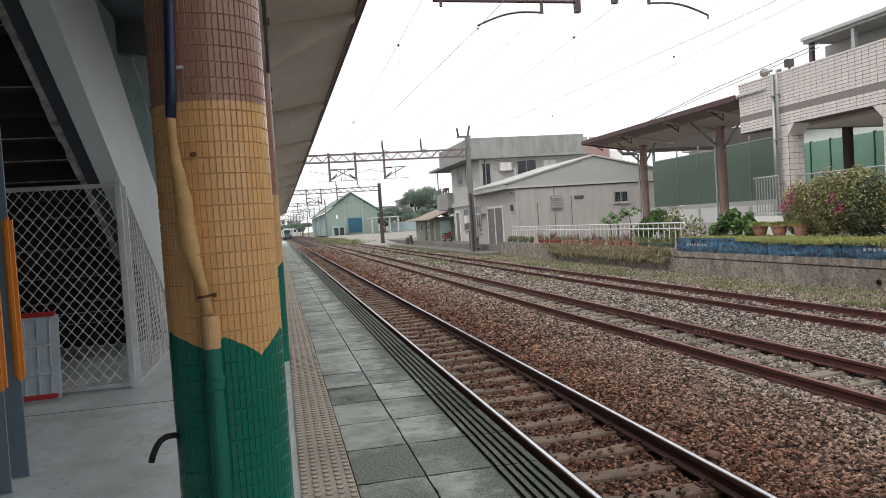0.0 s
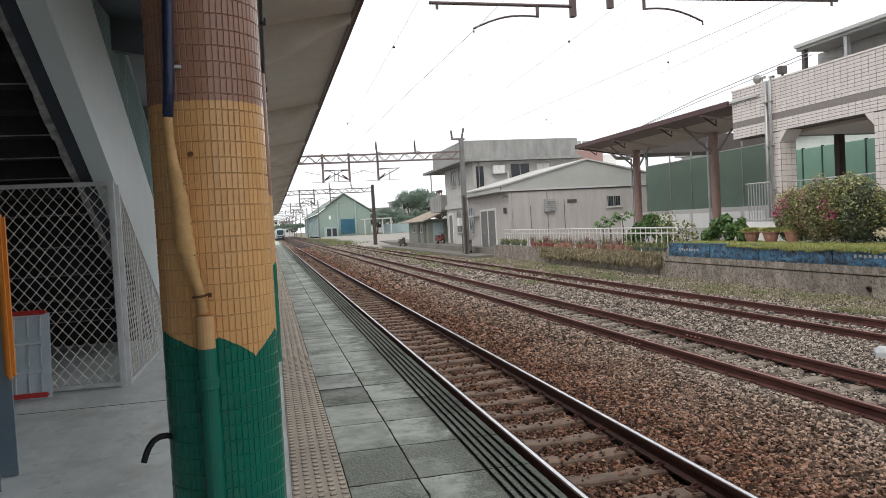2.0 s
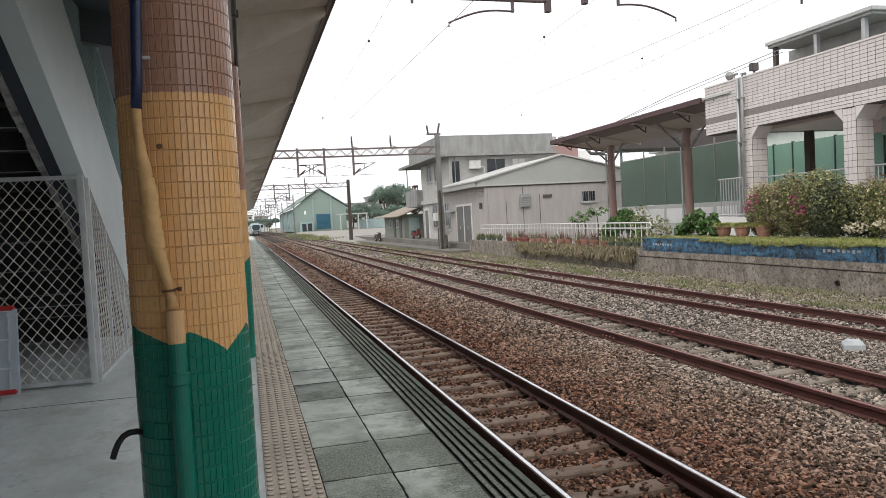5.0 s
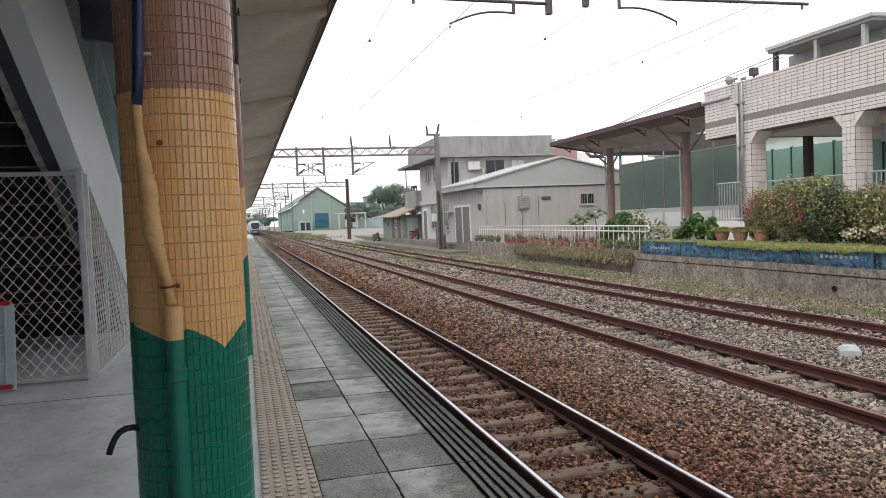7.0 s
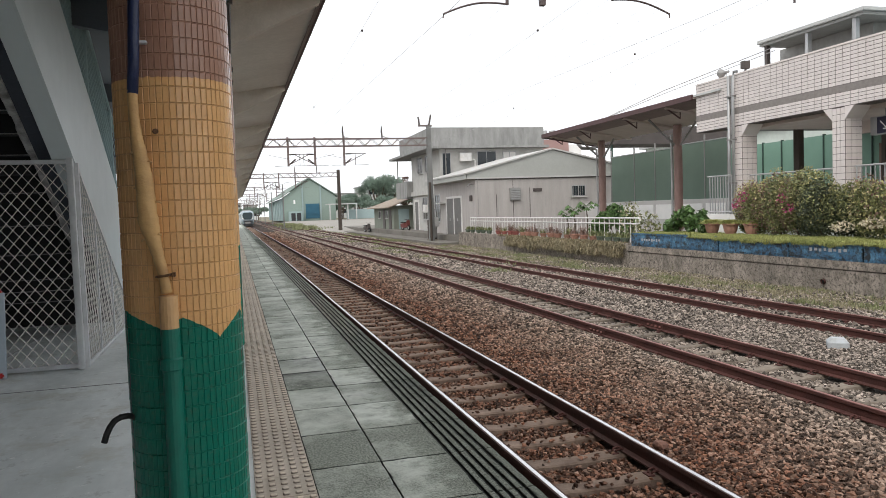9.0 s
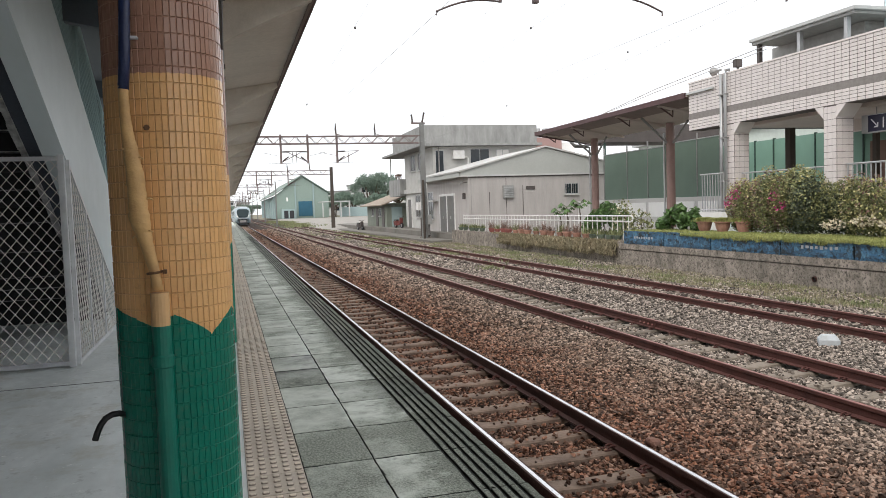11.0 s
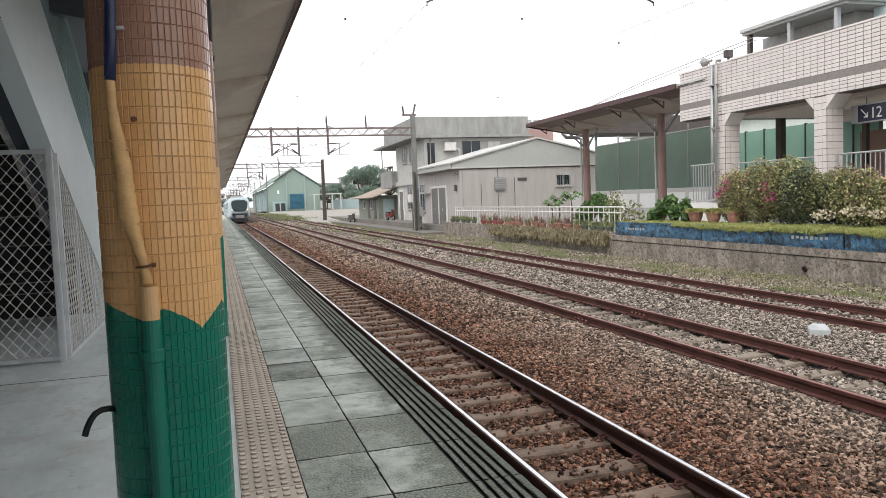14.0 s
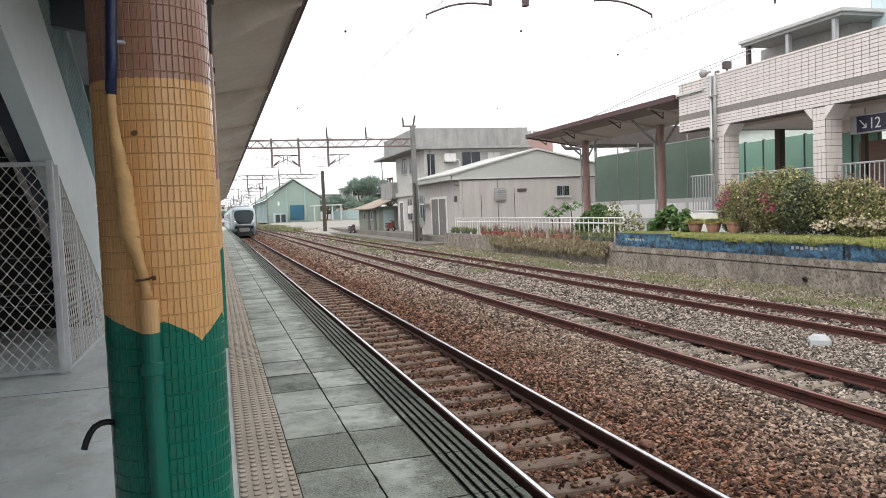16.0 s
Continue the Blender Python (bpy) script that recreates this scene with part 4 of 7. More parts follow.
stairs = thing("footbridge_stairs", pose(0, 0, 0), "grey painted concrete footbridge stairs seen from below", "stairs")
ya, yb = 1.2, 11.2
# Far stringer is added height in dark navy, to darken the view through the mesh.
for x0, x1, hh in ((SX1 - 0.19, SX1, 1.3), (SX0, SX0 + 0.24, 3.2)):
    bm = bmesh.new()
    add_prism(bm, [(ya, under(ya)), (yb, max(under(yb), 0.02)), (yb, under(yb) + hh), (ya, under(ya) + hh)], "x", x0, x1)
    part("stringer", bm, M["stair_paint"] if hh < 2 else M["navy_paint"], stairs)
for k in range(27):
    y1 = yb - k * 0.3
    z0 = under(y1) + 0.34
    part("step", boxes((SX0 + 0.3, SX1 - 0.34, y1 - 0.31, y1, z0 - 0.02, z0 + 0.16)), M["stair_shade"], stairs, "underside of a step, near black for the shade below the stairs")
    if k % 2 == 0 or k % 5 == 1:
        part("nosing_line", boxes((SX0 + 0.35, SX1 - 0.39, y1 - 0.315, y1 - 0.3, z0 - 0.03, z0 - 0.021)), M["white_edge"], stairs, "chipped pale line below a step")
bm = bmesh.new()
add_prism(bm, [(ya, under(ya) + 0.05), (yb, under(yb) + 0.05), (yb, under(yb) + 0.4), (ya, under(ya) + 0.4)], "x", SX1 - 0.32, SX1 - 0.192)
part("inner_beam", bm, M["navy_paint"], stairs, "dark navy inner edge beam")
bm = bmesh.new()
for k in range(60):
    y0, y1 = ya + k * (yb - ya) / 60, ya + (k + 1) * (yb - ya) / 60
    wv = 0.02 + 0.03 * abs(noise.noise((k * 0.9, 0, 0)))
    add_prism(bm, [(y0, under(y0) + 0.03), (y1, under(y1) + 0.03), (y1, under(y1) + 0.13), (y0, under(y0) + 0.13)], "x", SX1 - 0.352 - wv, SX1 - 0.322)
part("edge_strip", bm, M["white_edge"], stairs, "chipped pale edge along the stringer")
# mesh guard on top of the stair wall
guard = thing("mesh_guard", pose(0, 0, 0), "dark green wire mesh guard along the top of the stairs", "mesh guard")
bm = bmesh.new()
def gtop(y, k):
    return under(y) + 1.3 + k
y = ya
while y < yb - 1.0:
    add_tube(bm, [(SX1 - 0.06, y, gtop(y, 0)), (SX1 - 0.06, y + 0.95, gtop(y + 0.95, 1.1))], 0.004, 4, caps=False)
    add_tube(bm, [(SX1 - 0.06, y + 0.95, gtop(y + 0.95, 0)), (SX1 - 0.06, y, gtop(y, 1.1))], 0.004, 4, caps=False)
    y += 0.07
part("mesh", bm, M["mesh_green"], guard, kind="stuff")
bm = bmesh.new()
for k in (0.03, 1.1):
    add_tube(bm, [(SX1 - 0.06, ya, gtop(ya, k)), (SX1 - 0.06, yb, gtop(yb, k))], 0.022, 8)
part("rail", bm, M["mesh_green"], guard)
y = ya + 0.3
while y < yb:
    part("post", tube([(SX1 - 0.06, y, gtop(y, 0)), (SX1 - 0.06, y, gtop(y, 1.1))], 0.024, 8), M["mesh_green"], guard)
    y += 1.5

# ---- wire fence below the stairs ----
def diamond(bm, p, u, v, w, h0, h1, step):
    """Diamond wires in the plane p + a u + b v, between b = 0 and a sloping top from h0 to h1 over the width w."""
    p, u, v = Vector(p), Vector(u), Vector(v)
    def top(a):
        return h0 + (h1 - h0) * a / w
    for sgn in (1, -1):
        c = -w * 1.9 - max(h0, h1)
        while c < w * 1.9 + max(h0, h1):
            pts = []
            for k in range(121):
                b = max(h0, h1) * k / 120
                a = (b / 1.22) * sgn + c
                if 0 <= a <= w and b <= top(a):
                    pts.append((a, b))
            if len(pts) > 2:
                q = [p + u * a + v * b for a, b in (pts[0], pts[-1])]
                add_tube(bm, q, 0.004, 4, caps=False)
            c += step


FY, FX = 7.75, -1.45
fence = thing("wire_fence", pose(0, 0, 0), "galvanised diamond wire fence panels closing the space below the stairs", "fence")
fp = part("front_panel", boxes((FX - 0.055, FX + 0.0, FY - 0.03, FY + 0.03, 0, 2.02), (FX - 1.13, FX - 1.03, FY - 0.025, FY + 0.025, 0, 2.0), (FX - 2.6, FX - 2.55, FY - 0.025, FY + 0.025, 0, 2.0), (FX - 2.55, FX - 0.055, FY - 0.022, FY + 0.022, 1.96, 2.0), (FX - 2.55, FX - 0.055, FY - 0.022, FY + 0.022, 0.015, 0.055)), M["galv"], fence, "pale galvanised frame", bevel=0.004)
bm = bmesh.new()
diamond(bm, (FX - 2.55, FY, 0.03), (1, 0, 0), (0, 0, 1), 2.5, 1.95, 1.95, 0.103)
part("wire", bm, M["wire"], fp, kind="stuff")
bm = bmesh.new()
add_box(bm, FX + 0.0, FX + 0.035, FY + 0.035, FY + 0.085, 0, 1.97)
for yy in (8.55, 9.45, 10.3):
    add_box(bm, FX + 0.0, FX + 0.03, yy, yy + 0.035, 0, under(yy) - 0.03)
add_box(bm, FX + 0.0, FX + 0.03, FY + 0.085, 10.6, 0.012, 0.05)
add_prism(bm, [(FY + 0.085, under(FY) - 0.1), (10.6, under(10.6) - 0.06), (10.6, under(10.6) - 0.02), (FY + 0.085, under(FY) - 0.06)], "x", FX, FX + 0.03)
sp = part("side_panel", bm, M["galv"], fence, "pale galvanised frame with a raking top")
bm = bmesh.new()
diamond(bm, (FX + 0.015, FY + 0.05, 0.03), (0, 1, 0), (0, 0, 1), 2.8, 1.9, 0.33, 0.103)
part("wire", bm, M["wire"], sp, kind="stuff")
# Out of view; added to cut the sky light on the column's left.
closing = solid("wall_west", boxes((-4.6, -4.4, -30, 4.45, 0, 4.05)), M["dirt_wall"], "unseen plain grey wall added to block light from the left", "wall", kind="structure")
# Added wall that shuts out light from the left, coloured as deep shade.
back = solid("wall_store", boxes((SX0 - 0.3, SX0 - 0.05, 4.5, 11.3, 0, 3.98), (SX0, SX1 - 0.3, 11.25, 11.45, 0, 1.0)), M["stair_shade"], "near-black wall added to keep light out below the stairs", "wall", kind="structure")

# ---- padded steel post and plastic board ----
post = thing("steel_post", pose(-1.70, 4.9, 0), "blue-grey steel H-section post with orange foam edge pads", "post")
part("near_flange", boxes((-0.22, 0.09, -0.15, -0.135, 0, 3.9)), M["steel_blue"], post)
part("far_flange", boxes((-0.22, 0.09, 0.16, 0.175, 0, 3.9)), M["steel_blue"], post)
part("web", boxes((-0.075, -0.06, -0.135, 0.16, 0, 3.9)), M["steel_blue"], post)
for yy in (-0.1425, 0.1675):
    part("pad", boxes((0.0 if yy < 0 else 0.055, 0.115, yy - 0.03, yy + 0.03, 0.60, 1.62)), M["orange_pad"], post, "orange foam edge pad", bevel=0.02)
board = thing("plastic_board", pose(-2.2, 7.42, 0, -8, 0, 4), "grey-blue moulded plastic board with red grips leaning on the fence", "board")
part("panel", boxes((-0.24, 0.16, 0.0, 0.035, 0.02, 0.80)), M["panel_grey"], board, bevel=0.006)
bm = bmesh.new()
for zz in (0.04, 0.30, 0.56):
    add_box(bm, -0.23, 0.09, -0.012, -0.001, zz + 0.215, zz + 0.232)
    for xx in (-0.13, -0.02, 0.085):
        add_box(bm, xx - 0.006, xx + 0.006, -0.014, -0.001, zz + 0.03, zz + 0.2)
part("rib", bm, M["galv"], board)
part("grip", boxes((-0.26, 0.14, -0.03, 0.05, 0.785, 0.83)), M["red_plastic"], board, "red grip bar", bevel=0.012)
part("grip", boxes((-0.26, 0.14, -0.03, 0.05, 0.03, 0.075)), M["red_plastic"], board, "red grip bar", bevel=0.012)

# ---- overhead line ----
def portal(y, x0=-6.3, x1=13.7, mw=1.0, top=7.45, mast=None):
    g = thing("catenary_portal", pose(0, y, 0), "lattice catenary portal with concrete masts over the tracks", "catenary portal", "catenary portals")
    bm = bmesh.new()
    add_prism(bm, [(x1 - 0.24 * mw, -0.9), (x1 + 0.24 * mw, -0.9), (x1 + 0.19 * mw, top), (x1 - 0.19 * mw, top)], "y", -0.2 * mw, 0.2 * mw)
    part("mast", bm, mast or M["mast"], g, bevel=0.02)
    bm = bmesh.new()
    add_prism(bm, [(x0 - 0.24, -0.9), (x0 + 0.24, -0.9), (x0 + 0.19, 7.0), (x0 - 0.19, 7.0)], "y", -0.2, 0.2)
    part("mast", bm, M["mast"], g, bevel=0.02)
    bm = bmesh.new()
    for yy in (-0.25, 0.25):
        for z in (6.06, 6.56):
            add_box(bm, x0, x1 - 0.2, yy - 0.035, yy + 0.035, z - 0.035, z + 0.035)
        k, up = x0, True
        while k < x1 - 0.6:
            a, b = (6.08, 6.54) if up else (6.54, 6.08)
            add_tube(bm, [(k, yy, a), (k + 0.48, yy, b)], 0.022, 5, caps=False)
            k, up = k + 0.48, not up
    part("truss", bm, M["truss"], g)
    for x in (3.75, 5.57, 7.58):
        part("drop_post", boxes((x - 0.07, x + 0.07, -0.07, 0.07, 4.72, 6.7)), M["truss"], g)
    for x, s in ((3.75, 1), (5.57, -1), (7.58, 1)):
        t = 1.55 * s
        bm = bmesh.new()
        add_tube(bm, [(x, 0, 5.52), (x + t, 0, 5.56)], 0.025, 6)
        add_tube(bm, [(x, 0, 4.8), (x + t * 0.95, 0, 5.55)], 0.028, 6)
        add_tube(bm, [(x + t * 0.5, 0, 5.55), (x + t * 0.5, 0, 4.75)], 0.02, 6)
        add_tube(bm, [(x, 0, 5.22), (x - 1.3 * s, 0, 5.5)], 0.012, 5)
        add_tube(bm, [(x - 0.9 * s, 0, 4.74), (x + 1.7 * s, 0, 4.76)], 0.012, 5)
        br = part("cantilever", bm, M["cat_pipe"], g)
        for a, b in (((x + 0.1 * s, 0, 5.525), (x + 0.55 * s, 0, 5.535)), ((x + 0.1 * s, 0, 4.88), (x + 0.5 * s, 0, 5.2))):
            a, b = Vector(a), Vector(b)
            q = [a.lerp(b, k / 8) for k in range(9)]
            part("insulator", tube(q, 0.05, 8, [0.035, 0.06, 0.04, 0.06, 0.04, 0.06, 0.04, 0.06, 0.035]), M["insulator"], br, "ribbed brown insulator")
    for x in (7.55, 10.3) if x1 > 11 else (7.55,):
        bm = bmesh.new()
        add_tube(bm, [(x, 0, 6.55), (x, 0, 6.8), (x - 0.02, 0, 7.0), (x - 0.02, 0, 7.45)], 0.04, 6, radii=[0.05, 0.05, 0.07, 0.035])
        part("line_insulator", bm, M["insulator"], g, "upright brown insulator")
        part("bracket", tube([(x, 0, 6.75), (x + 0.35, 0, 6.62), (x + 0.5, 0, 6.6)], 0.03, 6), M["truss"], g)
    if top < 7.4:
        return g
    bm = bmesh.new()
    add_box(bm, x1 - 0.75, x1 + 0.25, -0.08, 0.08, 7.4, 7.52)
    part("cross_arm", bm, M["truss"], g)
    for a, b in (((x1 - 0.65, 0, 7.5), (x1 - 0.72, 0, 8.1)), ((x1 + 0.05, 0, 7.5), (x1 + 0.22, 0, 8.25))):
        bm = bmesh.new()
        a, b = Vector(a), Vector(b)
        add_tube(bm, [a.lerp(b, k / 8) for k in range(9)], 0.05, 8, radii=[0.04, 0.085, 0.05, 0.085, 0.05, 0.085, 0.05, 0.085, 0.03])
        part("line_insulator", bm, M["insulator"], g, "upright brown insulator")
    bm = bmesh.new()
    add_box(bm, x1 + 0.2, x1 + 0.5, -0.15, 0.15, 0.2, 0.9)
    part("cable_pipe", tube([(x1 - 0.1, -0.26, -0.9), (x1 - 0.1, -0.26, 3.4)], 0.09, 8), M["mast_dark"], g, "dark cable pipe on the mast")
    part("switch_box", bm, M["grey_box"], g, bevel=0.02)
    return g


first = portal(52, mw=0.8)
portal(95, x1=13.0, mw=0.95, top=6.95, mast=M["mast_dark"])
narrow = portal(138, x1=8.7, mw=0.5, top=7.0)
for y in (181, 224, 267, 310, 360):
    copy_thing(narrow, pose(0, y, 0))

PY = 9.3
near_portal = thing("catenary_portal", pose(0, PY, 0), "catenary portal close overhead with registration arms", "catenary portal", "catenary portals")
bm = bmesh.new()
for yy in (-0.25, 0.25):
    for z in (6.06, 6.56):
        add_box(bm, -6.3, 15.5, yy - 0.035, yy + 0.035, z - 0.035, z + 0.035)
part("truss", bm, M["truss"], near_portal)
for x in (-6.3, 15.5):
    part("mast", boxes((x - 0.2, x + 0.2, -0.2, 0.2, -1.0, 6.8)), M["mast"], near_portal, bevel=0.02)
def arm(x0, x1, zt, xs, side):
    part("drop_post", boxes((x1 - 0.035, x1 + 0.035, -0.04, 0.04, zt - 0.14, 6.1)), M["cat_pipe"], near_portal)
    bm = bmesh.new()
    add_tube(bm, [(x0, 0, zt + 0.02), (x1, 0, zt)], 0.022, 8)
    add_tube(bm, [(x0 + 0.1 * side, 0, zt + 0.02), (x0 + 0.1 * side, 0, zt - 0.06)], 0.018, 6)
    add_tube(bm, [(x1 - 0.5 * side, 0, zt), (x1 - 0.5 * side, 0, zt - 0.15)], 0.022, 6)
    part("cantilever", bm, M["cat_pipe"], near_portal)
    bm = bmesh.new()
    a, c = Vector((x1 - 0.5 * side, 0, zt - 0.14)), Vector((xs, 0, zt - 0.30))
    q = [a.lerp(c, k / 8) + Vector((0, 0, 0.07 * math.sin(math.pi * k / 8))) for k in range(9)]
    add_tube(bm, q + [c + Vector((0, 0, -0.05))], 0.013, 6)
    part("steady_arm", bm, M["cat_pipe"], near_portal)


arm(2.13, 4.08, 4.21, 2.70, 1)
arm(8.2, 4.62, 4.33, 6.0, -1)

def cable(points, r, label):
    return solid("overhead_wire", tube(points, r, 5), M["cable"], label, "wire", "overhead wires")


for x, z in ((2.72, 3.9), (6.5, 4.0)):
    cable([(x, -30, z), (x, PY, z), (x, 52, z + 0.55), (x, 95, z + 0.6), (x, 330, z + 0.6)], 0.003, "thin contact wire above the track")
for x in (2.72, 6.5, 10.3):
    pts = []
    for a in range(9, 330, 43):
        for k in range(8):
            s = k / 8
            pts.append((x, a + 0.3 + 43 * s, 5.42 - 0.55 * math.sin(math.pi * s)))
    cable(pts, 0.003, "sagging messenger wire above the track")
for x, y, z in ((2.72, 15.4, 5.15), (2.72, 25.1, 4.95), (6.5, 15.1, 5.2), (10.3, 17.6, 5.3), (10.3, 26.4, 5.12)):
    bm = bmesh.new()
    add_tube(bm, [(x, y - 0.03, z), (x, y - 0.01, z), (x, y + 0.01, z), (x, y + 0.03, z)], 0.02, 8, radii=[0.01, 0.026, 0.026, 0.01])
    wc = solid("wire_clamp", bm, M["insulator"], "small dark clamp on the messenger wire", "clamp", "wire clamps")
    part("dropper", tube([(x, y, z), (x, y, z - 0.9)], 0.0016, 4), M["cable"], wc)
for x, z in ((7.53, 7.45), (10.28, 7.45), (13.0, 8.1), (13.92, 8.25)):
    pts = []
    for a in range(9, 330, 43):
        for k in range(8):
            s = k / 8
            pts.append((x, a + 43 * s, z - 0.6 * math.sin(math.pi * s)))
    cable(pts, 0.0026, "sagging feeder wire beside the tracks")

# ---- single-storey house ----
def window(name, parent_thing, plane, x0, x1, z0, z1, bars=1, depth=0.06, glass=None, frame_mat=None):
    """A window set in a wall; plane ("y", place) faces -y, ("x", place) faces -x."""
    ax, at = plane
    def bx(a0, a1, d0, d1, c0, c1):
        return (a0, a1, at + d0, at + d1, c0, c1) if ax == "y" else (at + d0, at + d1, a0, a1, c0, c1)
    t = 0.05
    fr = [bx(x0, x0 + t, -depth, 0.02, z0, z1), bx(x1 - t, x1, -depth, 0.02, z0, z1), bx(x0 + t, x1 - t, -depth, 0.02, z0, z0 + t), bx(x0 + t, x1 - t, -depth, 0.02, z1 - t, z1)]
    for k in range(bars):
        c = x0 + (x1 - x0) * (k + 1) / (bars + 1)
        fr.append(bx(c - 0.02, c + 0.02, -depth + 0.01, 0.0, z0 + t, z1 - t))
    w = part("window", boxes(*fr), frame_mat or M["frame_alu"], parent_thing)
    part("pane", boxes(bx(x0 + t, x1 - t, -0.02, -0.005, z0 + t, z1 - t)), glass or M["glass"], w, "dark reflecting pane")
    part("sill", boxes(bx(x0 - 0.08, x1 + 0.08, -depth - 0.08, -0.003, z0 - 0.08, z0 - 0.003)), M["cream_wall"], w)
    return w


HX0, HX1, HY0, HY1 = 15.44, 27.2, 47.0, 57.5
house = thing("gabled_house", pose(0, 0, 0), "low white sheet-clad house with a pale gable and shallow white roof", "house")
part("wall", boxes((HX0, HX1, HY0, HY1, -0.42, 3.42)), M["white_wall"], house)
RX, RZ, EZ = 21.04, 5.22, 3.78
bm = bmesh.new()
add_prism(bm, [(HX0 - 0.54, 3.43), (HX1 + 0.05, 3.43), (HX1 + 0.05, EZ), (RX, RZ), (HX0 - 0.54, EZ)], "y", HY0 - 0.04, HY1 - 0.1)
part("gable", bm, M["gable_panel"], house, "pale grey-white gable panel")
bm = bmesh.new()
add_prism(bm, [(HX0 - 0.68, EZ - 0.11), (RX, RZ + 0.03), (HX1 + 0.6, EZ - 0.11), (HX1 + 0.6, EZ - 0.01), (RX, RZ + 0.13), (HX0 - 0.68, EZ - 0.01)], "y", HY0 - 0.16, HY1 + 0.3)
part("roof", bm, M["roof_white"], house)
part("band", boxes((HX0 - 0.58, HX1 + 0.1, HY0 - 0.12, HY0 - 0.05, 3.36, 3.46)), M["roof_white"], house, "pale band below the gable")
# The shadow under the band, built as a thin dark strip.
part("band_shadow", boxes((HX0, HX1, HY0 - 0.05, HY0 - 0.002, 3.29, 3.35)), M["dark_trim"], house, "dark strip standing in for the shadow below the band")
part("fascia", boxes((HX0 - 0.64, HX0 - 0.6, HY0 - 0.045, HY1 + 0.3, 3.36, 3.64)), M["gable_panel"], house)
part("eave_soffit", boxes((HX0 - 0.6, HX0 - 0.002, HY0 - 0.03, HY1 + 0.2, 3.36, 3.42)), M["gable_panel"], house)
for x in np.arange(15.8, 27.0, 0.31):
    part("siding_seam", boxes((float(x) - 0.005, float(x) + 0.005, HY0 - 0.008, HY0 - 0.001, -0.4, 3.28)), M["gable_panel"], house)
for x, zt in ((15.62, 3.25), (16.9, 2.3), (18.1, 3.25), (19.3, 2.7)):
    part("downpipe", tube([(x, HY0 - 0.05, zt), (x, HY0 - 0.05, 0.2 if x > 16 else -0.4)], 0.016, 6), M["grey_box"] if x < 16 else M["dark_trim"], house)
vent = part("vent_box", boxes((17.85, 18.62, HY0 - 0.18, HY0 - 0.002, 1.86, 2.72)), M["grey_box"], house, "grey louvred vent box", bevel=0.02)
for k in range(6):
    part("slat", boxes((17.92, 18.55, HY0 - 0.205, HY0 - 0.182, 1.95 + k * 0.12, 2.02 + k * 0.12)), M["frame_alu"], vent)
part("slot", boxes((19.55, 20.2, HY0 - 0.06, HY0 - 0.002, 2.43, 2.64)), M["dark_trim"], house, "small dark vent slot")
w = window("window", house, ("y", HY0), 22.4, 23.45, 2.02, 2.78, bars=1)
for k in range(6):
    part("bar", tube([(22.5 + k * 0.17, HY0 - 0.12, 2.02), (22.5 + k * 0.17, HY0 - 0.12, 2.78)], 0.012, 5), M["grey_steel"], w)
frame_y = (50.0, 53.9)
df = part("door_frame", boxes((HX0 - 0.07, HX0 - 0.002, frame_y[0], frame_y[0] + 0.14, -0.4, 2.35), (HX0 - 0.07, HX0 - 0.002, frame_y[1] - 0.14, frame_y[1], -0.4, 2.35), (HX0 - 0.07, HX0 - 0.002, frame_y[0] + 0.14, frame_y[1] - 0.14, 2.2, 2.35), (HX0 - 0.07, HX0 - 0.002, 51.86, 52.04, -0.4, 2.2)), M["white_paint"], house, "white frame round the double door")
for y0 in (50.16, 52.06):
    d = part("door", boxes((HX0 - 0.05, HX0 - 0.002, y0, y0 + 1.68, -0.4, 2.19)), M["door_grey"], house, "dark grey metal door leaf", bevel=0.01)
    part("handle", boxes((HX0 - 0.09, HX0 - 0.052, y0 + 0.8, y0 + 0.86, 0.55, 0.75)), M["frame_alu"], d)
window("window", house, ("x", HX0), 55.72, 57.13, 0.5, 2.6, bars=1)
part("meter_box", boxes((HX0 - 0.16, HX0 - 0.003, 47.6, 47.9, 1.9, 2.3)), M["dark_trim"], house, bevel=0.02)
part("lamp_arm", tube([(HX0 - 0.02, 47.3, 3.0), (HX0 - 0.35, 47.2, 3.05), (HX0 - 0.5, 47.1, 2.9)], 0.04, 6), M["grey_steel"], house)
part("door_canopy", boxes((HX0 - 0.5, HX0 - 0.003, 54.4, 55.6, 1.85, 1.95)), M["roof_white"], house)

# ---- two-storey house ----
BX0, BX1, BY0, BY1 = 16.55, 25.75, 59.5, 69.6
b2 = thing("two_storey_house", pose(0, 0, 0), "weathered two-storey concrete house with a deep parapet and balcony", "house")
part("wall", boxes((BX0, BX1, BY0, BY1, -0.42, 6.4)), M["cream_wall"], b2)
part("slab", boxes((BX0 - 1.3, BX1 + 0.3, BY0 - 0.75, BY1 + 4.2, 6.41, 6.62)), M["dirt_wall"], b2, "overhanging concrete roof slab", bevel=0.02)
part("parapet", boxes((BX0 - 0.85, BX1, BY0 - 0.3, BY0 - 0.1, 6.63, 8.15), (BX0 - 0.85, BX0 - 0.65, BY0 - 0.1, BY1 + 1.2, 6.63, 8.15), (BX1 - 0.2, BX1, BY0 - 0.1, BY1, 6.63, 8.15)), M["dirt_wall"], b2, "stained grey parapet wall")
part("floor_band", boxes((BX0 - 0.2, BX0 - 0.003, BY0 - 0.2, BY1, 2.75, 3.15)), M["cream_wall"], b2)
window("window", b2, ("y", BY0), 19.8, 21.5, 4.6, 6.2, bars=1)
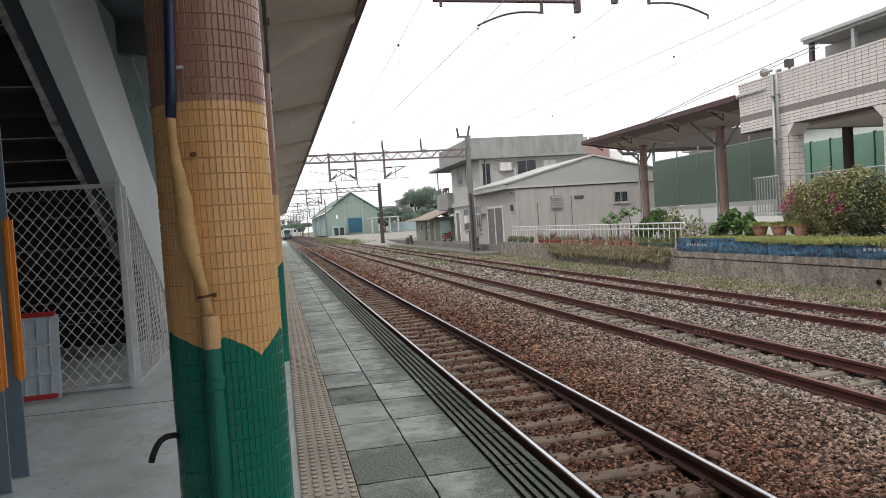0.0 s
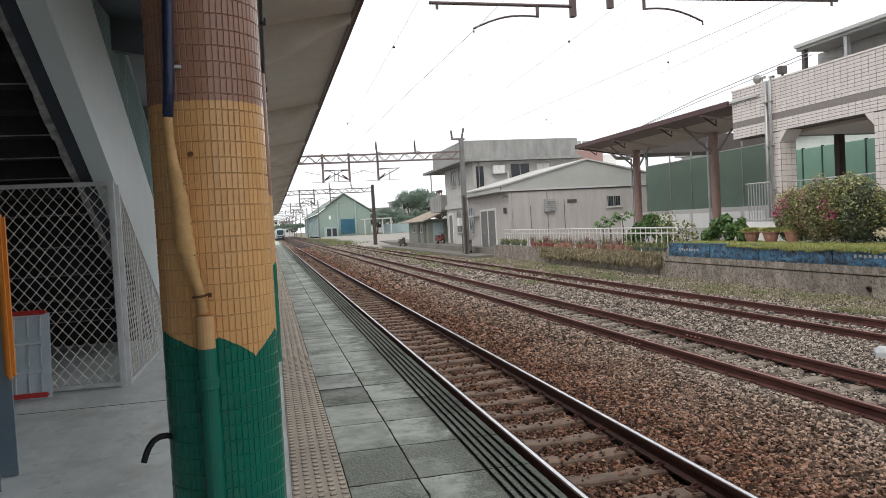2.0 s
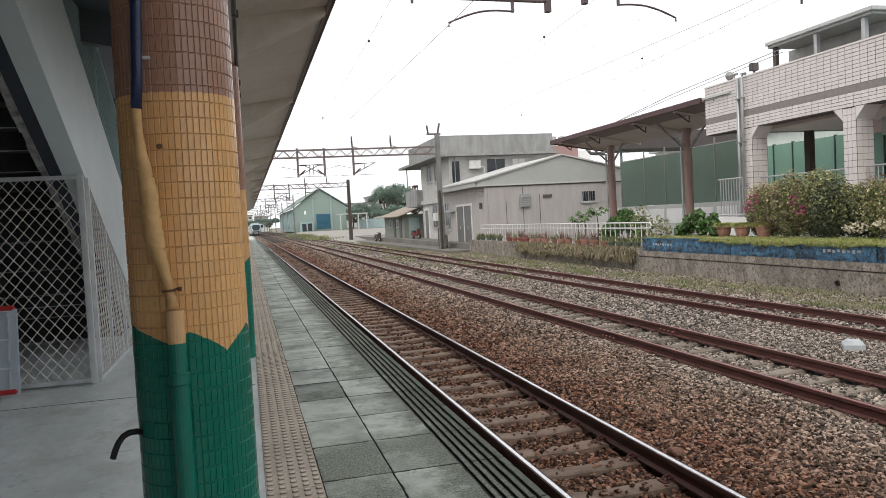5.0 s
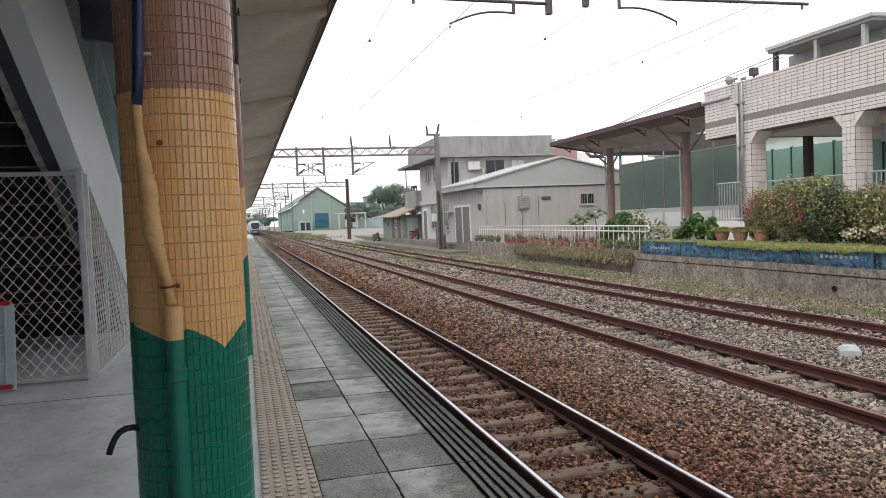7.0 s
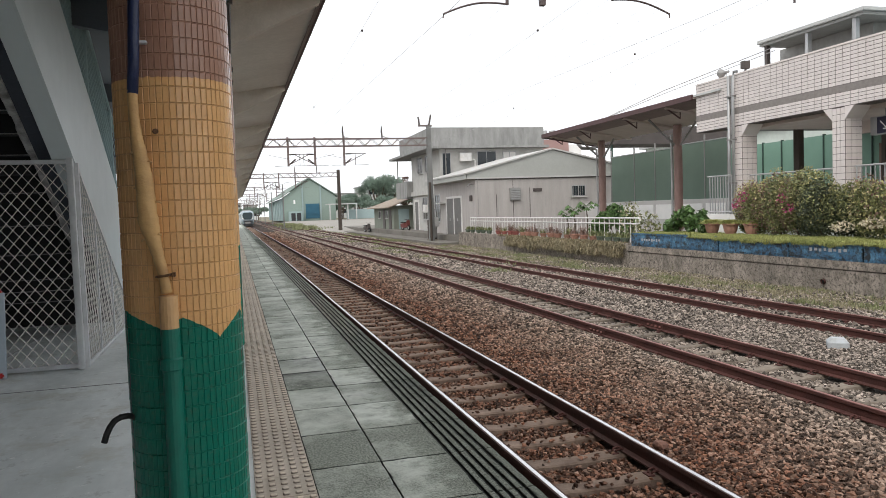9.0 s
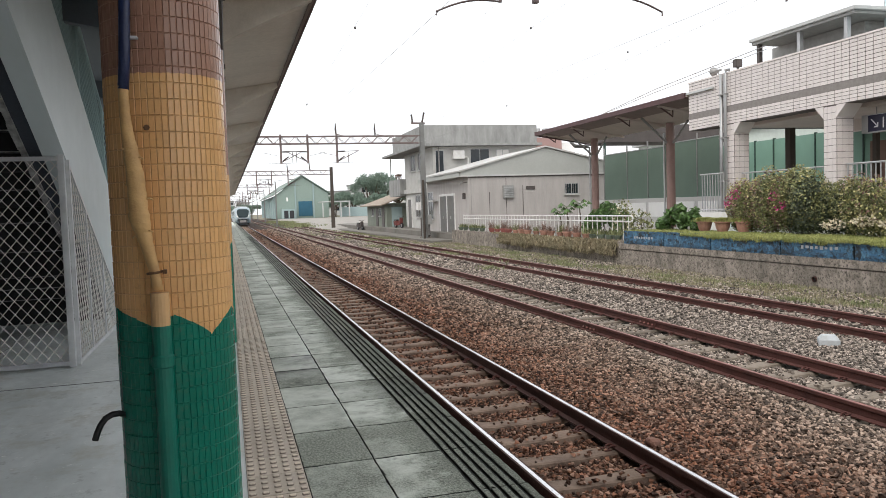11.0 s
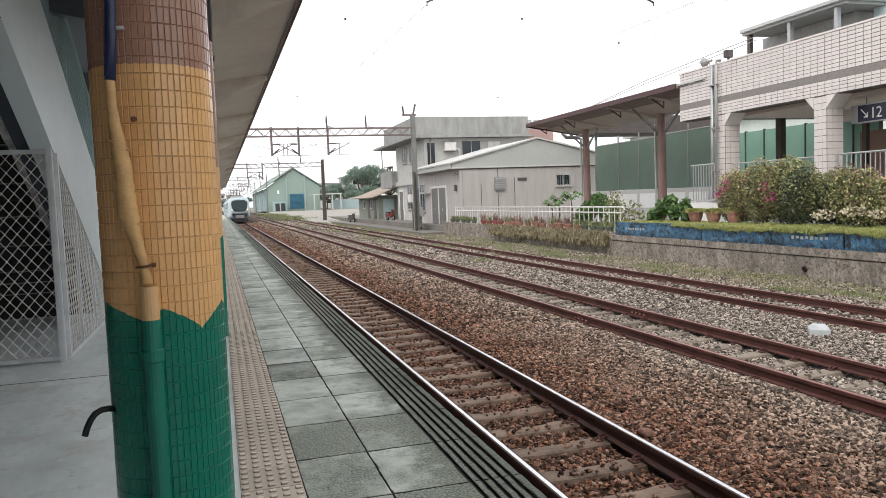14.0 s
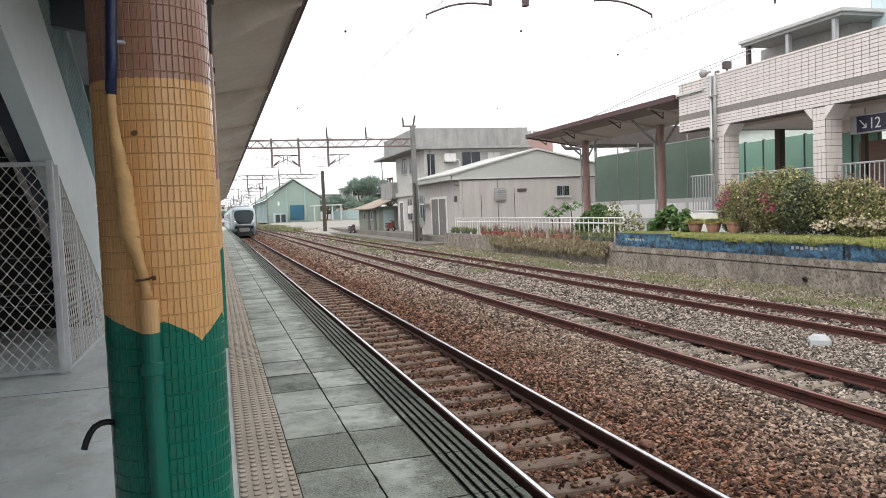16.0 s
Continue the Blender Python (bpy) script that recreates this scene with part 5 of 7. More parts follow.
window("window", b2, ("y", BY0), 22.1, 23.3, 4.9, 6.15, bars=1, glass=M["low_wall"])
window("window", b2, ("y", BY0), 16.75, 17.5, 3.3, 6.1, bars=0)
for y0, z0, z1 in ((62.6, 4.7, 6.2), (65.4, 4.75, 6.2), (60.6, 0.5, 2.5), (63.9, 0.6, 2.55)):
    w = window("window", b2, ("x", BX0), y0, y0 + 1.6, z0, z1, bars=1)
    for k in range(5):
        part("bar", tube([(BX0 - 0.14, y0 + 0.2 + k * 0.3, z0), (BX0 - 0.14, y0 + 0.2 + k * 0.3, z1)], 0.014, 5), M["grey_steel"], w)
ac = part("air_conditioner", boxes((18.2, 19.2, BY0 - 0.45, BY0 - 0.003, 5.35, 6.05)), M["white_paint"], b2, "white air conditioner on the wall", bevel=0.03)
part("duct", tube([(19.2, BY0 - 0.2, 5.5), (19.45, BY0 - 0.2, 5.5), (19.55, BY0 - 0.2, 5.4), (19.55, BY0 - 0.2, 4.0)], 0.07, 8), M["white_paint"], ac)
part("cooler", boxes((BX0 - 0.5, BX0 - 0.003, 63.0, 63.75, 1.2, 1.9)), M["white_paint"], b2, "white wall cooler", bevel=0.03)
balc = part("balcony", boxes((BX0 - 0.6, BX0 - 0.5, BY1 - 0.3, BY1 + 4.6, 2.75, 4.2), (BX0 - 0.5, BX0 + 4, BY1 + 4.5, BY1 + 4.6, 2.75, 4.2), (BX0 - 0.5, BX0 - 0.003, BY1 - 0.3, BY1 - 0.2, 2.75, 4.2), (BX0 - 0.6, BX0 + 4, BY1 - 0.18, BY1 + 4.48, 2.6, 2.74)), M["dirt_wall"], b2, "grey concrete balcony")
part("post", tube([(BX0 - 0.5, BY1 + 4.0, 4.2), (BX0 - 0.5, BY1 + 4.0, 6.4)], 0.05, 8), M["dirt_wall"], balc)
part("rear_wall", boxes((BX0 + 1.6, BX1, BY1 + 0.003, BY1 + 6, -0.42, 5.9)), M["dirt_wall"], b2)
gd = part("door", boxes((BX0 - 0.04, BX0 - 0.003, 67.2, 68.5, -0.4, 2.2)), M["door_grey"], b2, "dark doorway door", bevel=0.01)
part("door_frame", boxes((BX0 - 0.08, BX0 - 0.003, 67.0, 67.18, -0.4, 2.4), (BX0 - 0.08, BX0 - 0.003, 68.52, 68.7, -0.4, 2.4), (BX0 - 0.08, BX0 - 0.003, 67.18, 68.52, 2.22, 2.4)), M["white_paint"], gd)
pipe2 = part("downpipe", tube([(17.05, BY0 - 0.08, 6.39), (17.05, BY0 - 0.08, -0.4)], 0.05, 8), M["grey_steel"], b2)
shed = thing("shed", pose(0, 0, 0), "small grey-green boarded shed with a rusty sheet roof", "shed")
part("wall", boxes((15.6, 18.2, 74.2, 85.0, -0.42, 2.0)), M["shed_green"], shed)
bm = bmesh.new()
add_prism(bm, [(14.9, 1.75), (18.6, 3.0), (18.6, 3.1), (14.9, 1.85)], "y", 73.6, 85.8)
part("roof", bm, M["rust_roof"], shed, "rusty corrugated roof sheet")
for y0 in (75.3, 78.5):
    part("door", boxes((15.54, 15.598, y0, y0 + 1.1, -0.4, 1.6)), M["dark_trim"], shed)
for y0 in (77.0, 81.0):
    window("window", shed, ("x", 15.6), y0, y0 + 0.9, 0.7, 1.5, bars=0)
part("side_door", boxes((16.1, 17.2, 74.14, 74.198, -0.4, 1.6)), M["warehouse_side"], shed)

cab = thing("electric_cabinet", pose(13.9, 52.6, -0.80), "dark grey electric cabinet at the foot of the mast", "cabinet")
part("body", boxes((-0.3, 0.3, -0.25, 0.25, 0.1, 1.5)), M["mast_dark"], cab, bevel=0.03)
part("door", boxes((-0.26, 0.26, -0.275, -0.252, 0.2, 1.4)), M["grey_steel"], cab)
part("plinth", boxes((-0.35, 0.35, -0.3, 0.3, 0, 0.098)), M["old_wall"], cab)
part("conduit", tube([(0, 0.1, 1.5), (0, 0.1, 2.6)], 0.06, 8), M["mast_dark"], cab)


def scooter(x, y, z, turn, paint, label):
    g = thing("scooter", pose(x, y, z, 0, 0, turn), label, "scooter", "parked scooters")
    for yy in (-0.62, 0.62):
        w = part("wheel", tube([(-0.06, yy, 0.24), (0.06, yy, 0.24)], 0.24, 14), M["black_rubber"], g)
        part("rim", tube([(-0.065, yy, 0.24), (0.065, yy, 0.24)], 0.12, 10), M["frame_alu"], w)
    bm = bmesh.new()
    add_prism(bm, [(0.75, 0.3), (0.8, 0.62), (0.15, 0.7), (0.0, 0.38), (-0.35, 0.34), (-0.45, 0.95), (-0.55, 0.95), (-0.6, 0.4), (-0.3, 0.24), (0.3, 0.24)], "x", -0.17, 0.17)
    part("body", bm, paint, g, bevel=0.03)
    part("saddle", boxes((-0.14, 0.14, 0.1, 0.82, 0.7, 0.8)), M["black_rubber"], g, bevel=0.03)
    part("handlebar", tube([(-0.33, -0.42, 1.06), (0, -0.5, 1.0), (0.33, -0.42, 1.06)], 0.025, 6), M["dark_trim"], g)


scooter(15.7, 69.3, -0.42, 15, M["scooter_red"], "dull red scooter parked beside the two-storey house")
scooter(14.2, 82.0, -0.80, 12, M["dark_trim"], "dark scooter parked beyond the shed")
rack = thing("wooden_rack", pose(16.6, 72.6, 2.75), "reddish brown wooden rack standing on the balcony", "rack")
for dx, dy in ((-0.15, -0.4), (0.15, -0.4), (-0.15, 0.4), (0.15, 0.4)):
    part("leg", boxes((dx - 0.04, dx + 0.04, dy - 0.04, dy + 0.04, 0, 2.0)), M["brown_board"], rack)
part("top", boxes((-0.22, 0.22, -0.5, 0.5, 1.85, 2.05)), M["brown_board"], rack, bevel=0.02)

# ---- far buildings ----
WY = 220
ware = thing("warehouse", pose(0, 0, 0), "long pale green gabled warehouse with a blue roller door", "warehouse")
bm = bmesh.new()
add_prism(bm, [(13.9, -0.4), (29.0, -0.4), (29.0, 6.6), (21.4, 11.7), (13.9, 6.6)], "y", WY, WY + 0.6)
part("gable", bm, M["warehouse_green"], ware)
part("wall", boxes((13.95, 14.4, WY + 0.6, WY + 95, -0.4, 6.4), (28.6, 28.95, WY + 0.6, WY + 95, -0.4, 6.4)), M["warehouse_side"], ware, "pale blue-green side wall")
bm = bmesh.new()
add_prism(bm, [(13.0, 6.25), (21.4, 11.9), (29.9, 6.25), (29.9, 6.5), (21.4, 12.2), (13.0, 6.5)], "y", WY - 0.6, WY + 96)
part("roof", bm, M["warehouse_roof"], ware)
d = part("roller_door", boxes((20.2, 24.2, WY - 0.15, WY - 0.003, 0.2, 4.5)), M["door_blue"], ware, "blue roller door")
for k in range(12):
    part("slat", boxes((20.25, 24.15, WY - 0.22, WY - 0.152, 0.35 + k * 0.34, 0.55 + k * 0.34)), M["door_blue"], d)
for x in (19.4, 24.6):
    part("pilaster", boxes((x - 0.2, x + 0.2, WY - 0.25, WY - 0.003, -0.4, 9.8)), M["warehouse_side"], ware)
w = part("annex", boxes((15.2, 19.0, WY - 3, WY - 0.01, -0.4, 2.4)), M["warehouse_side"], ware, "low annex")
part("annex_door", boxes((15.8, 17.0, WY - 3.06, WY - 3.003, -0.3, 1.9), (17.4, 18.6, WY - 3.06, WY - 3.003, -0.3, 1.9)), M["train_dark"], w)
part("vent", boxes((16.8, 17.3, WY - 0.1, WY - 0.003, 4.6, 5.7)), M["low_wall_dark"], ware)
for k in range(9):
    part("buttress", boxes((13.7, 13.948, WY + 4 + k * 10, WY + 4.7 + k * 10, -0.4, 6.2)), M["warehouse_side"], ware)
shel = thing("yard_shelter", pose(0, 0, 0), "open flat-roofed yard shelter on thin posts", "shelter")
part("roof", boxes((25.5, 33.5, WY - 12, WY - 4, 3.9, 4.15)), M["far_wall"], shel)
for x in (25.8, 28.3, 30.8, 33.2):
    part("post", boxes((x - 0.15, x + 0.15, WY - 11.8, WY - 11.5, -0.3, 3.898)), M["far_wall"], shel)
yw = solid("wall_yard", boxes((31, 62, 212, 212.4, -0.3, 2.4)), M["warehouse_side"], "pale blue-grey yard wall", "wall", kind="structure")
pink = thing("pink_house", pose(0, 0, 0), "flat-roofed pinkish house behind the others", "house")
part("wall", boxes((36.0, 43.6, 92, 104, -0.42, 10.2)), M["pink_wall"], pink)
part("side_wall", boxes((43.61, 45.6, 92.3, 104, -0.42, 9.5)), M["low_wall_dark"], pink)
part("tank", tube([(40.9, 94, 10.2), (40.9, 94, 11.6)], 0.5, 12), M["frame_alu"], pink, "steel roof tank")
part("tank", tube([(42.2, 94, 10.2), (42.2, 94, 11.6)], 0.5, 12), M["frame_alu"], pink, "steel roof tank")
far_specs = ((6, 14, 470, -3.0, 8.0), (-3, 5, 520, -3, 10), (36, 50, 300, -1, 9), (52, 64, 320, -1, 12), (66, 84, 290, -1, 8), (46, 52, 262, -1, 11))
for x0, x1, y0, z0, z1 in far_specs:
    fb = thing("far_house", pose(0, 0, 0), "distant plain pale house with dark windows", "house", "far houses")
    part("wall", boxes((x0, x1, y0, y0 + 10, z0, z1)), M["far_wall"], fb)
    part("roof", boxes((x0 - 0.5, x1 + 0.5, y0 - 0.5, y0 + 10, z1 + 0.003, z1 + 0.5)), M["dirt_wall"], fb)
    for k in range(3):
        for zz in range(1, int(z1 / 3.2) + 1):
            c = x0 + (x1 - x0) * (k + 0.5) / 3
            part("window", boxes((c - 0.7, c + 0.7, y0 - 0.06, y0 - 0.003, zz * 3.1 - 1.6, zz * 3.1)), M["glass"], fb)

# ---- station building across the tracks ----
SX = 18.0
st = thing("station_building", pose(0, 0, 0), "pinkish white tiled station front with chamfered openings and a grey band", "station")
YA, YB = 26.15, -3.0
PIERS = [(23.4, 23.9), (18.62, 19.13), (13.85, 14.35), (9.05, 9.55)]
part("beam", boxes((SX + 0.02, SX + 0.65, YB, YA, 4.12, 5.97)), M["tile_joint"], st, "tiled parapet beam")
for y0, y1 in PIERS:
    part("pier", boxes((SX + 0.02, SX + 0.65, y0, y1, 0.06, 4.118)), M["tile_joint"], st, "tiled pier")
    for a, b in ((y0 - 0.001, y0 - 0.36), (y1 + 0.001, y1 + 0.36)):
        bm = bmesh.new()
        add_prism(bm, [(a, 4.117), (b, 4.117), (a, 3.74)], "x", SX + 0.001, SX + 0.65)
        part("chamfer", bm, M["tile_white"], st)
part("band", boxes((SX + 0.005, SX + 0.02, YB, YA, 4.56, 4.782)), M["band"], st, "grey pebbledash band")
part("coping", boxes((SX - 0.02, SX + 0.7, YB, YA, 5.972, 6.03)), M["tile_white"], st)
part("floor", boxes((SX - 0.6, SX + 7, YB, 26, 0.062, 0.5)), M["concrete_floor"], st)
part("ceiling_slab", boxes((SX + 0.66, SX + 7, YB, 23.9, 4.0, 4.3)), M["soffit_white"], st, "cream ceiling of the hall")
part("back_wall", boxes((SX + 6.5, SX + 6.8, YB, 17.2, 0.5, 4.0)), M["soffit_white"], st)
part("inner_post", boxes((SX + 3.45, SX + 3.7, 24.5, 24.78, 0.06, 4.1)), M["mast_dark"], st, "dark brown square post")
part("inner_beam", boxes((SX + 3.4, SX + 3.8, YB, 22.6, 3.6, 3.99)), M["soffit_white"], st)
part("inner_post", boxes((SX + 3.5, SX + 3.66, 20.5, 20.66, 0.5, 3.59)), M["mast_dark"], st)
part("kiosk", boxes((SX + 3.2, SX + 6.4, 14.5, 18.4, 0.5, 4.0)), M["soffit_white"], st)
part("boarding", boxes((SX + 5.0, SX + 5.1, 19.7, 22.2, 0.5, 3.3)), M["brown_board"], st, "brown boarded wall")
dp = thing("downpipe", pose(0, 0, 0), "pale grey downpipe on the tiled wall", "downpipe")
part("pipe", tube([(SX - 0.08, 24.0, 6.0), (SX - 0.08, 24.0, 0.5)], 0.06, 10), M["frame_alu"], dp, smooth=True)
part("pipe", tube([(SX + 0.1, 23.75, 6.12), (SX - 0.06, 23.75, 6.1), (SX - 0.1, 23.75, 5.9), (SX - 0.1, 23.75, 0.5)], 0.06, 10), M["frame_alu"], dp, smooth=True)
for z in (5.2, 3.6, 2.0):
    part("clip", boxes((SX - 0.16, SX + 0.005, 23.68, 24.08, z, z + 0.05)), M["grey_steel"], dp)
# loudspeaker and floodlight on the parapet
sp = thing("loudspeaker", pose(SX + 0.2, 24.55, 6.03) @ Matrix.Scale(0.72, 4), "grey horn loudspeaker on the parapet", "loudspeaker")
bm = bmesh.new()
add_tube(bm, [(0, 0.38, 0.28), (0, 0.33, 0.28), (0, 0.1, 0.28), (0, -0.05, 0.28), (0, -0.25, 0.28)], 0.1, 14, radii=[0.25, 0.24, 0.1, 0.06, 0.07])
part("horn", bm, M["grey_steel"], sp)
part("bracket", tube([(0, -0.05, 0.24), (0, -0.05, 0.0)], 0.025, 6), M["grey_steel"], sp)
fl = thing("floodlight", pose(SX + 0.2, 23.4, 6.03), "small dark floodlight on the parapet", "floodlight")
part("body", boxes((-0.14, 0.14, -0.1, 0.12, 0.12, 0.40)), M["dark_trim"], fl, bevel=0.02)
part("glass", boxes((-0.105, 0.105, 0.122, 0.13, 0.16, 0.36)), M["frame_alu"], fl)
part("bracket", boxes((-0.03, 0.03, -0.03, 0.03, 0.0, 0.118)), M["dark_trim"], fl)
# platform number sign
sg = thing("platform_sign", pose(SX + 1.0, 18.55, 3.22), "dark blue hanging platform sign with white numerals and arrow", "sign")
part("case", boxes((-0.12, 0.12, -2.7, 0.0, 0.0, 0.55)), M["frame_alu"], sg, "pale metal sign case", bevel=0.01)
part("face_side", boxes((-0.131, -0.123, -2.6, -0.26, 0.03, 0.52)), M["sign_navy"], sg, "dark blue sign face")
for txt, yy in (("1", -0.70), ("2", -0.92)):
    cu = bpy.data.curves.new("numeral", "FONT")
    cu.body, cu.size, cu.extrude = txt, 0.46, 0.002
    ob = new("numeral", cu)
    ob.data.materials.append(M["sign_white"])
    ob.parent = sg
    ob.matrix_basis = Matrix.Translation((-0.136, yy, 0.11)) @ Euler((radians(90), 0, radians(-90))).to_matrix().to_4x4()
bm = bmesh.new()
for a, b in (((-0.38, 0.40), (-0.62, 0.16)), ((-0.62, 0.16), (-0.62, 0.29)), ((-0.62, 0.16), (-0.49, 0.16))):
    add_tube(bm, [(-0.134, a[0], a[1]), (-0.134, b[0], b[1])], 0.018, 4)
part("arrow", bm, M["sign_white"], sg, "white arrow")
part("hanger", tube([(0, -0.45, 0.55), (0, -0.45, 0.77)], 0.02, 6), M["grey_steel"], sg)

def railing(name, x, y0, y1, z0, z1, label, step=0.14, material=None, rails=(1.0, 0.08), r=0.02, rr=0.03):
    g = thing(name, pose(0, 0, 0), label, "railing")
    for k in rails:
        z = z0 + (z1 - z0) * k
        part("rail", tube([(x, y0, z), (x, y1, z)], rr, 8), material or M["white_paint"], g)
    y = y0
    while y <= y1 + 0.01:
        part("baluster", tube([(x, y, z0), (x, y, z1)], r, 6), material or M["white_paint"], g)
        y += step
    return g


railing("railing", SX + 0.3, 14.4, 18.55, 0.5, 2.3, "grey steel railing between the station piers", 0.17, M["frame_alu"], (1.0, 0.5))
railing("railing", SX + 0.3, 19.2, 23.35, 0.5, 2.28, "grey steel railing between the station piers", 0.3, M["frame_alu"], (1.0, 0.5), 0.012)
railing("railing", SX - 0.5, 23.35, 24.75, 0.9, 2.30, "grey steel ramp railing beside the downpipe", 0.16, M["frame_alu"], (1.0, 0.05))
solid("ramp", boxes((SX - 0.62, SX - 0.4, 23.3, 25.2, 0.062, 0.88)), M["low_wall"], "low white ramp wall", "wall", kind="structure")

# penthouse above
pent = thing("upper_storey", pose(0, 0, 0), "grey upper storey with a flat pale-edged roof set back", "building")
part("wall", boxes((22.4, 27, 21.85, 26.6, 4.31, 7.6)), M["grey_box"], pent)
part("roof", boxes((21.0, 28, 20.9, 26.3, 7.72, 7.86)), M["far_wall"], pent, "pale flat roof with a thin edge", bevel=0.02)
part("soffit", boxes((21.1, 27.9, 21.0, 26.25, 7.61, 7.715)), M["grey_box"], pent)
for y in (26.0, 23.75, 21.5):
    part("post", boxes((21.2, 21.36, y - 0.08, y + 0.08, 4.31, 7.608)), M["frame_alu"] if y < 25 else M["dark_trim"], pent)
sheet = thing("sheet_screen", pose(0, 0, 0), "pale blue translucent roofing sheets beside the upper storey", "sheeting")
for k in range(6):
    part("sheet", boxes((22.9, 22.94, 12.2 + k * 1.55, 13.73 + k * 1.55, 4.31, 8.6)), M["sheet_blue"], sheet)
for k in range(7):
    part("post", boxes((22.95, 23.03, 12.18 + k * 1.55, 12.26 + k * 1.55, 4.31, 8.6)), M["frame_alu"], sheet)
solid("roof_slab", boxes((SX + 0.66, 31, YB, 27.2, 4.302, 4.31)), M["dirt_wall"], "flat concrete roof behind the parapet", "roof", kind="structure")
cable([(21.3, 25.6, 7.5), (19.6, 31.0, 6.6), (18.4, 35.0, 5.72)], 0.018, "thin service cable from the roof post")
cable([(21.3, 25.6, 7.35), (19.6, 31.1, 6.45), (18.4, 35.2, 5.70)], 0.015, "thin service cable from the roof post")

# ---- canopy across the tracks ----
oc = thing("station_canopy", pose(0, 0, 0), "station canopy with a cream soffit, dark fascia and pinkish round posts", "canopy", kind="structure")
bm = bmesh.new()
add_prism(bm, [(17.9, 5.50), (21.0, 5.01), (21.3, 5.03), (21.3, 5.15), (21.0, 5.13), (17.9, 5.62)], "y", 26.2, 41.2)
part("roof_sheet", bm, M["soffit_white"], oc)
part("fascia", boxes((17.82, 17.9, 26.2, 41.3, 5.44, 5.66)), M["fascia"], oc, "dark brown fascia")
bm = bmesh.new()
add_prism(bm, [(17.9, 5.482), (19.0, 5.309), (19.0, 5.321), (17.9, 5.494)], "y", 26.2, 41.2)
part("eave_board", bm, M["fascia_in"], oc, "brown painted outer strip of the soffit")
part("flashing", boxes((17.9, 17.985, 24.5, 26.19, 5.55, 5.63)), M["far_wall"], oc, "pale flashing strip")
bm = bmesh.new()
add_prism(bm, [(17.82, 5.44), (21.0, 4.95), (21.3, 4.97), (21.3, 5.19), (21.0, 5.17), (17.82, 5.66)], "y", 41.22, 41.3)
part("end_fascia", bm, M["fascia"], oc, "dark brown end board")
for yy in (28.4, 32.0, 36.8, 40.4):
    bm = bmesh.new()
    add_tube(bm, [(18.0, yy, 5.46), (18.75, yy, 4.98), (18.75, yy, 5.38)], 0.035, 6)
    part("bracket", bm, M["fascia"], oc)
    bm = bmesh.new()
    add_prism(bm, [(18.0, 5.38), (21.2, 4.86), (21.2, 4.975), (18.0, 5.48)], "y", yy - 0.04, yy + 0.04)
    part("rafter", bm, M["soffit_white"], oc)
for yy in (31.45, 39.1):
    p = part("post", tube([(20.6, yy, 0.06), (20.6, yy, 5.06)], 0.205, 18), M["post_pink"], oc, "pinkish brown round post", smooth=False)
    part("brace", tube([(20.45, yy, 4.1), (19.0, yy - 0.1, 5.28)], 0.055, 8), M["grey_steel"], p)
    part("brace", tube([(20.6, yy - 0.25, 4.1), (20.5, yy - 1.6, 5.0)], 0.055, 8), M["grey_steel"], p)
    part("conduit", tube([(20.36, yy + 0.16, 4.6), (20.36, yy + 0.16, 0.06)], 0.055, 8), M["frame_alu"], p, "pale grey conduit")
part("gutter_pipe", tube([(20.4, 41.2, 5.8), (20.4, 41.35, 6.1), (20.4, 41.55, 6.15), (20.4, 41.7, 5.9), (20.4, 41.7, 5.1), (20.6, 41.6, 4.85), (21.4, 41.4, 4.8)], 0.11, 10), M["grey_steel"], oc, "bent grey gutter pipe")

rs = thing("rear_shelter", pose(0, 0, 0), "dark shelter roof on steel posts behind the screen fence", "shelter")
part("roof", boxes((22.7, 32.0, 41.9, 44.5, 5.08, 6.2)), M["dark_trim"], rs, "dark boarded roof edge", bevel=0.02)
for x in (22.85, 31.8):
    part("post", boxes((x - 0.06, x + 0.06, 42.0, 42.12, -0.45, 5.079)), M["screen_post"], rs)

# green screens over a white wall
scr = thing("screen_fence", pose(0, 0, 0), "dark green screen panels on a whitewashed low wall", "fence")
WX = 22.4
ycuts = [41.4, 38.7, 36.5, 34.3, 32.0, 30.2]
part("low_wall", boxes((WX, WX + 0.2, 26.5, 45, -0.4, 1.50)), M["low_wall_dim"], scr, "whitewashed low wall")
for a, b in zip(ycuts, ycuts[1:]):
    part("recess", boxes((WX - 0.035, WX - 0.002, b + 0.15, a - 0.15, 0.5, 1.28)), M["low_wall_dark"], scr, "pale framed panel")
    part("screen_panel", boxes((WX + 0.06, WX + 0.09, b + 0.03, a - 0.03, 1.51, 4.22 if a > 34.4 else 4.32)), M["screen_green"], scr, "dark green screen panel")
for y in ycuts:
    part("screen_post", boxes((WX + 0.03, WX + 0.1, y - 0.03, y + 0.03, 1.502, 4.655 if y > 31 else 4.6)), M["grey_steel"], scr, "thin grey post")
part("top_rail", boxes((WX + 0.04, WX + 0.1, 30.2, 34.3, 4.322, 4.37), (WX + 0.04, WX + 0.1, 34.3, 41.4, 4.222, 4.27)), M["frame_alu"], scr)
scr2 = thing("screen_fence", pose(0, 0, 0), "light green screen panels behind the station hall", "fence")
y = 25.0
k = 0
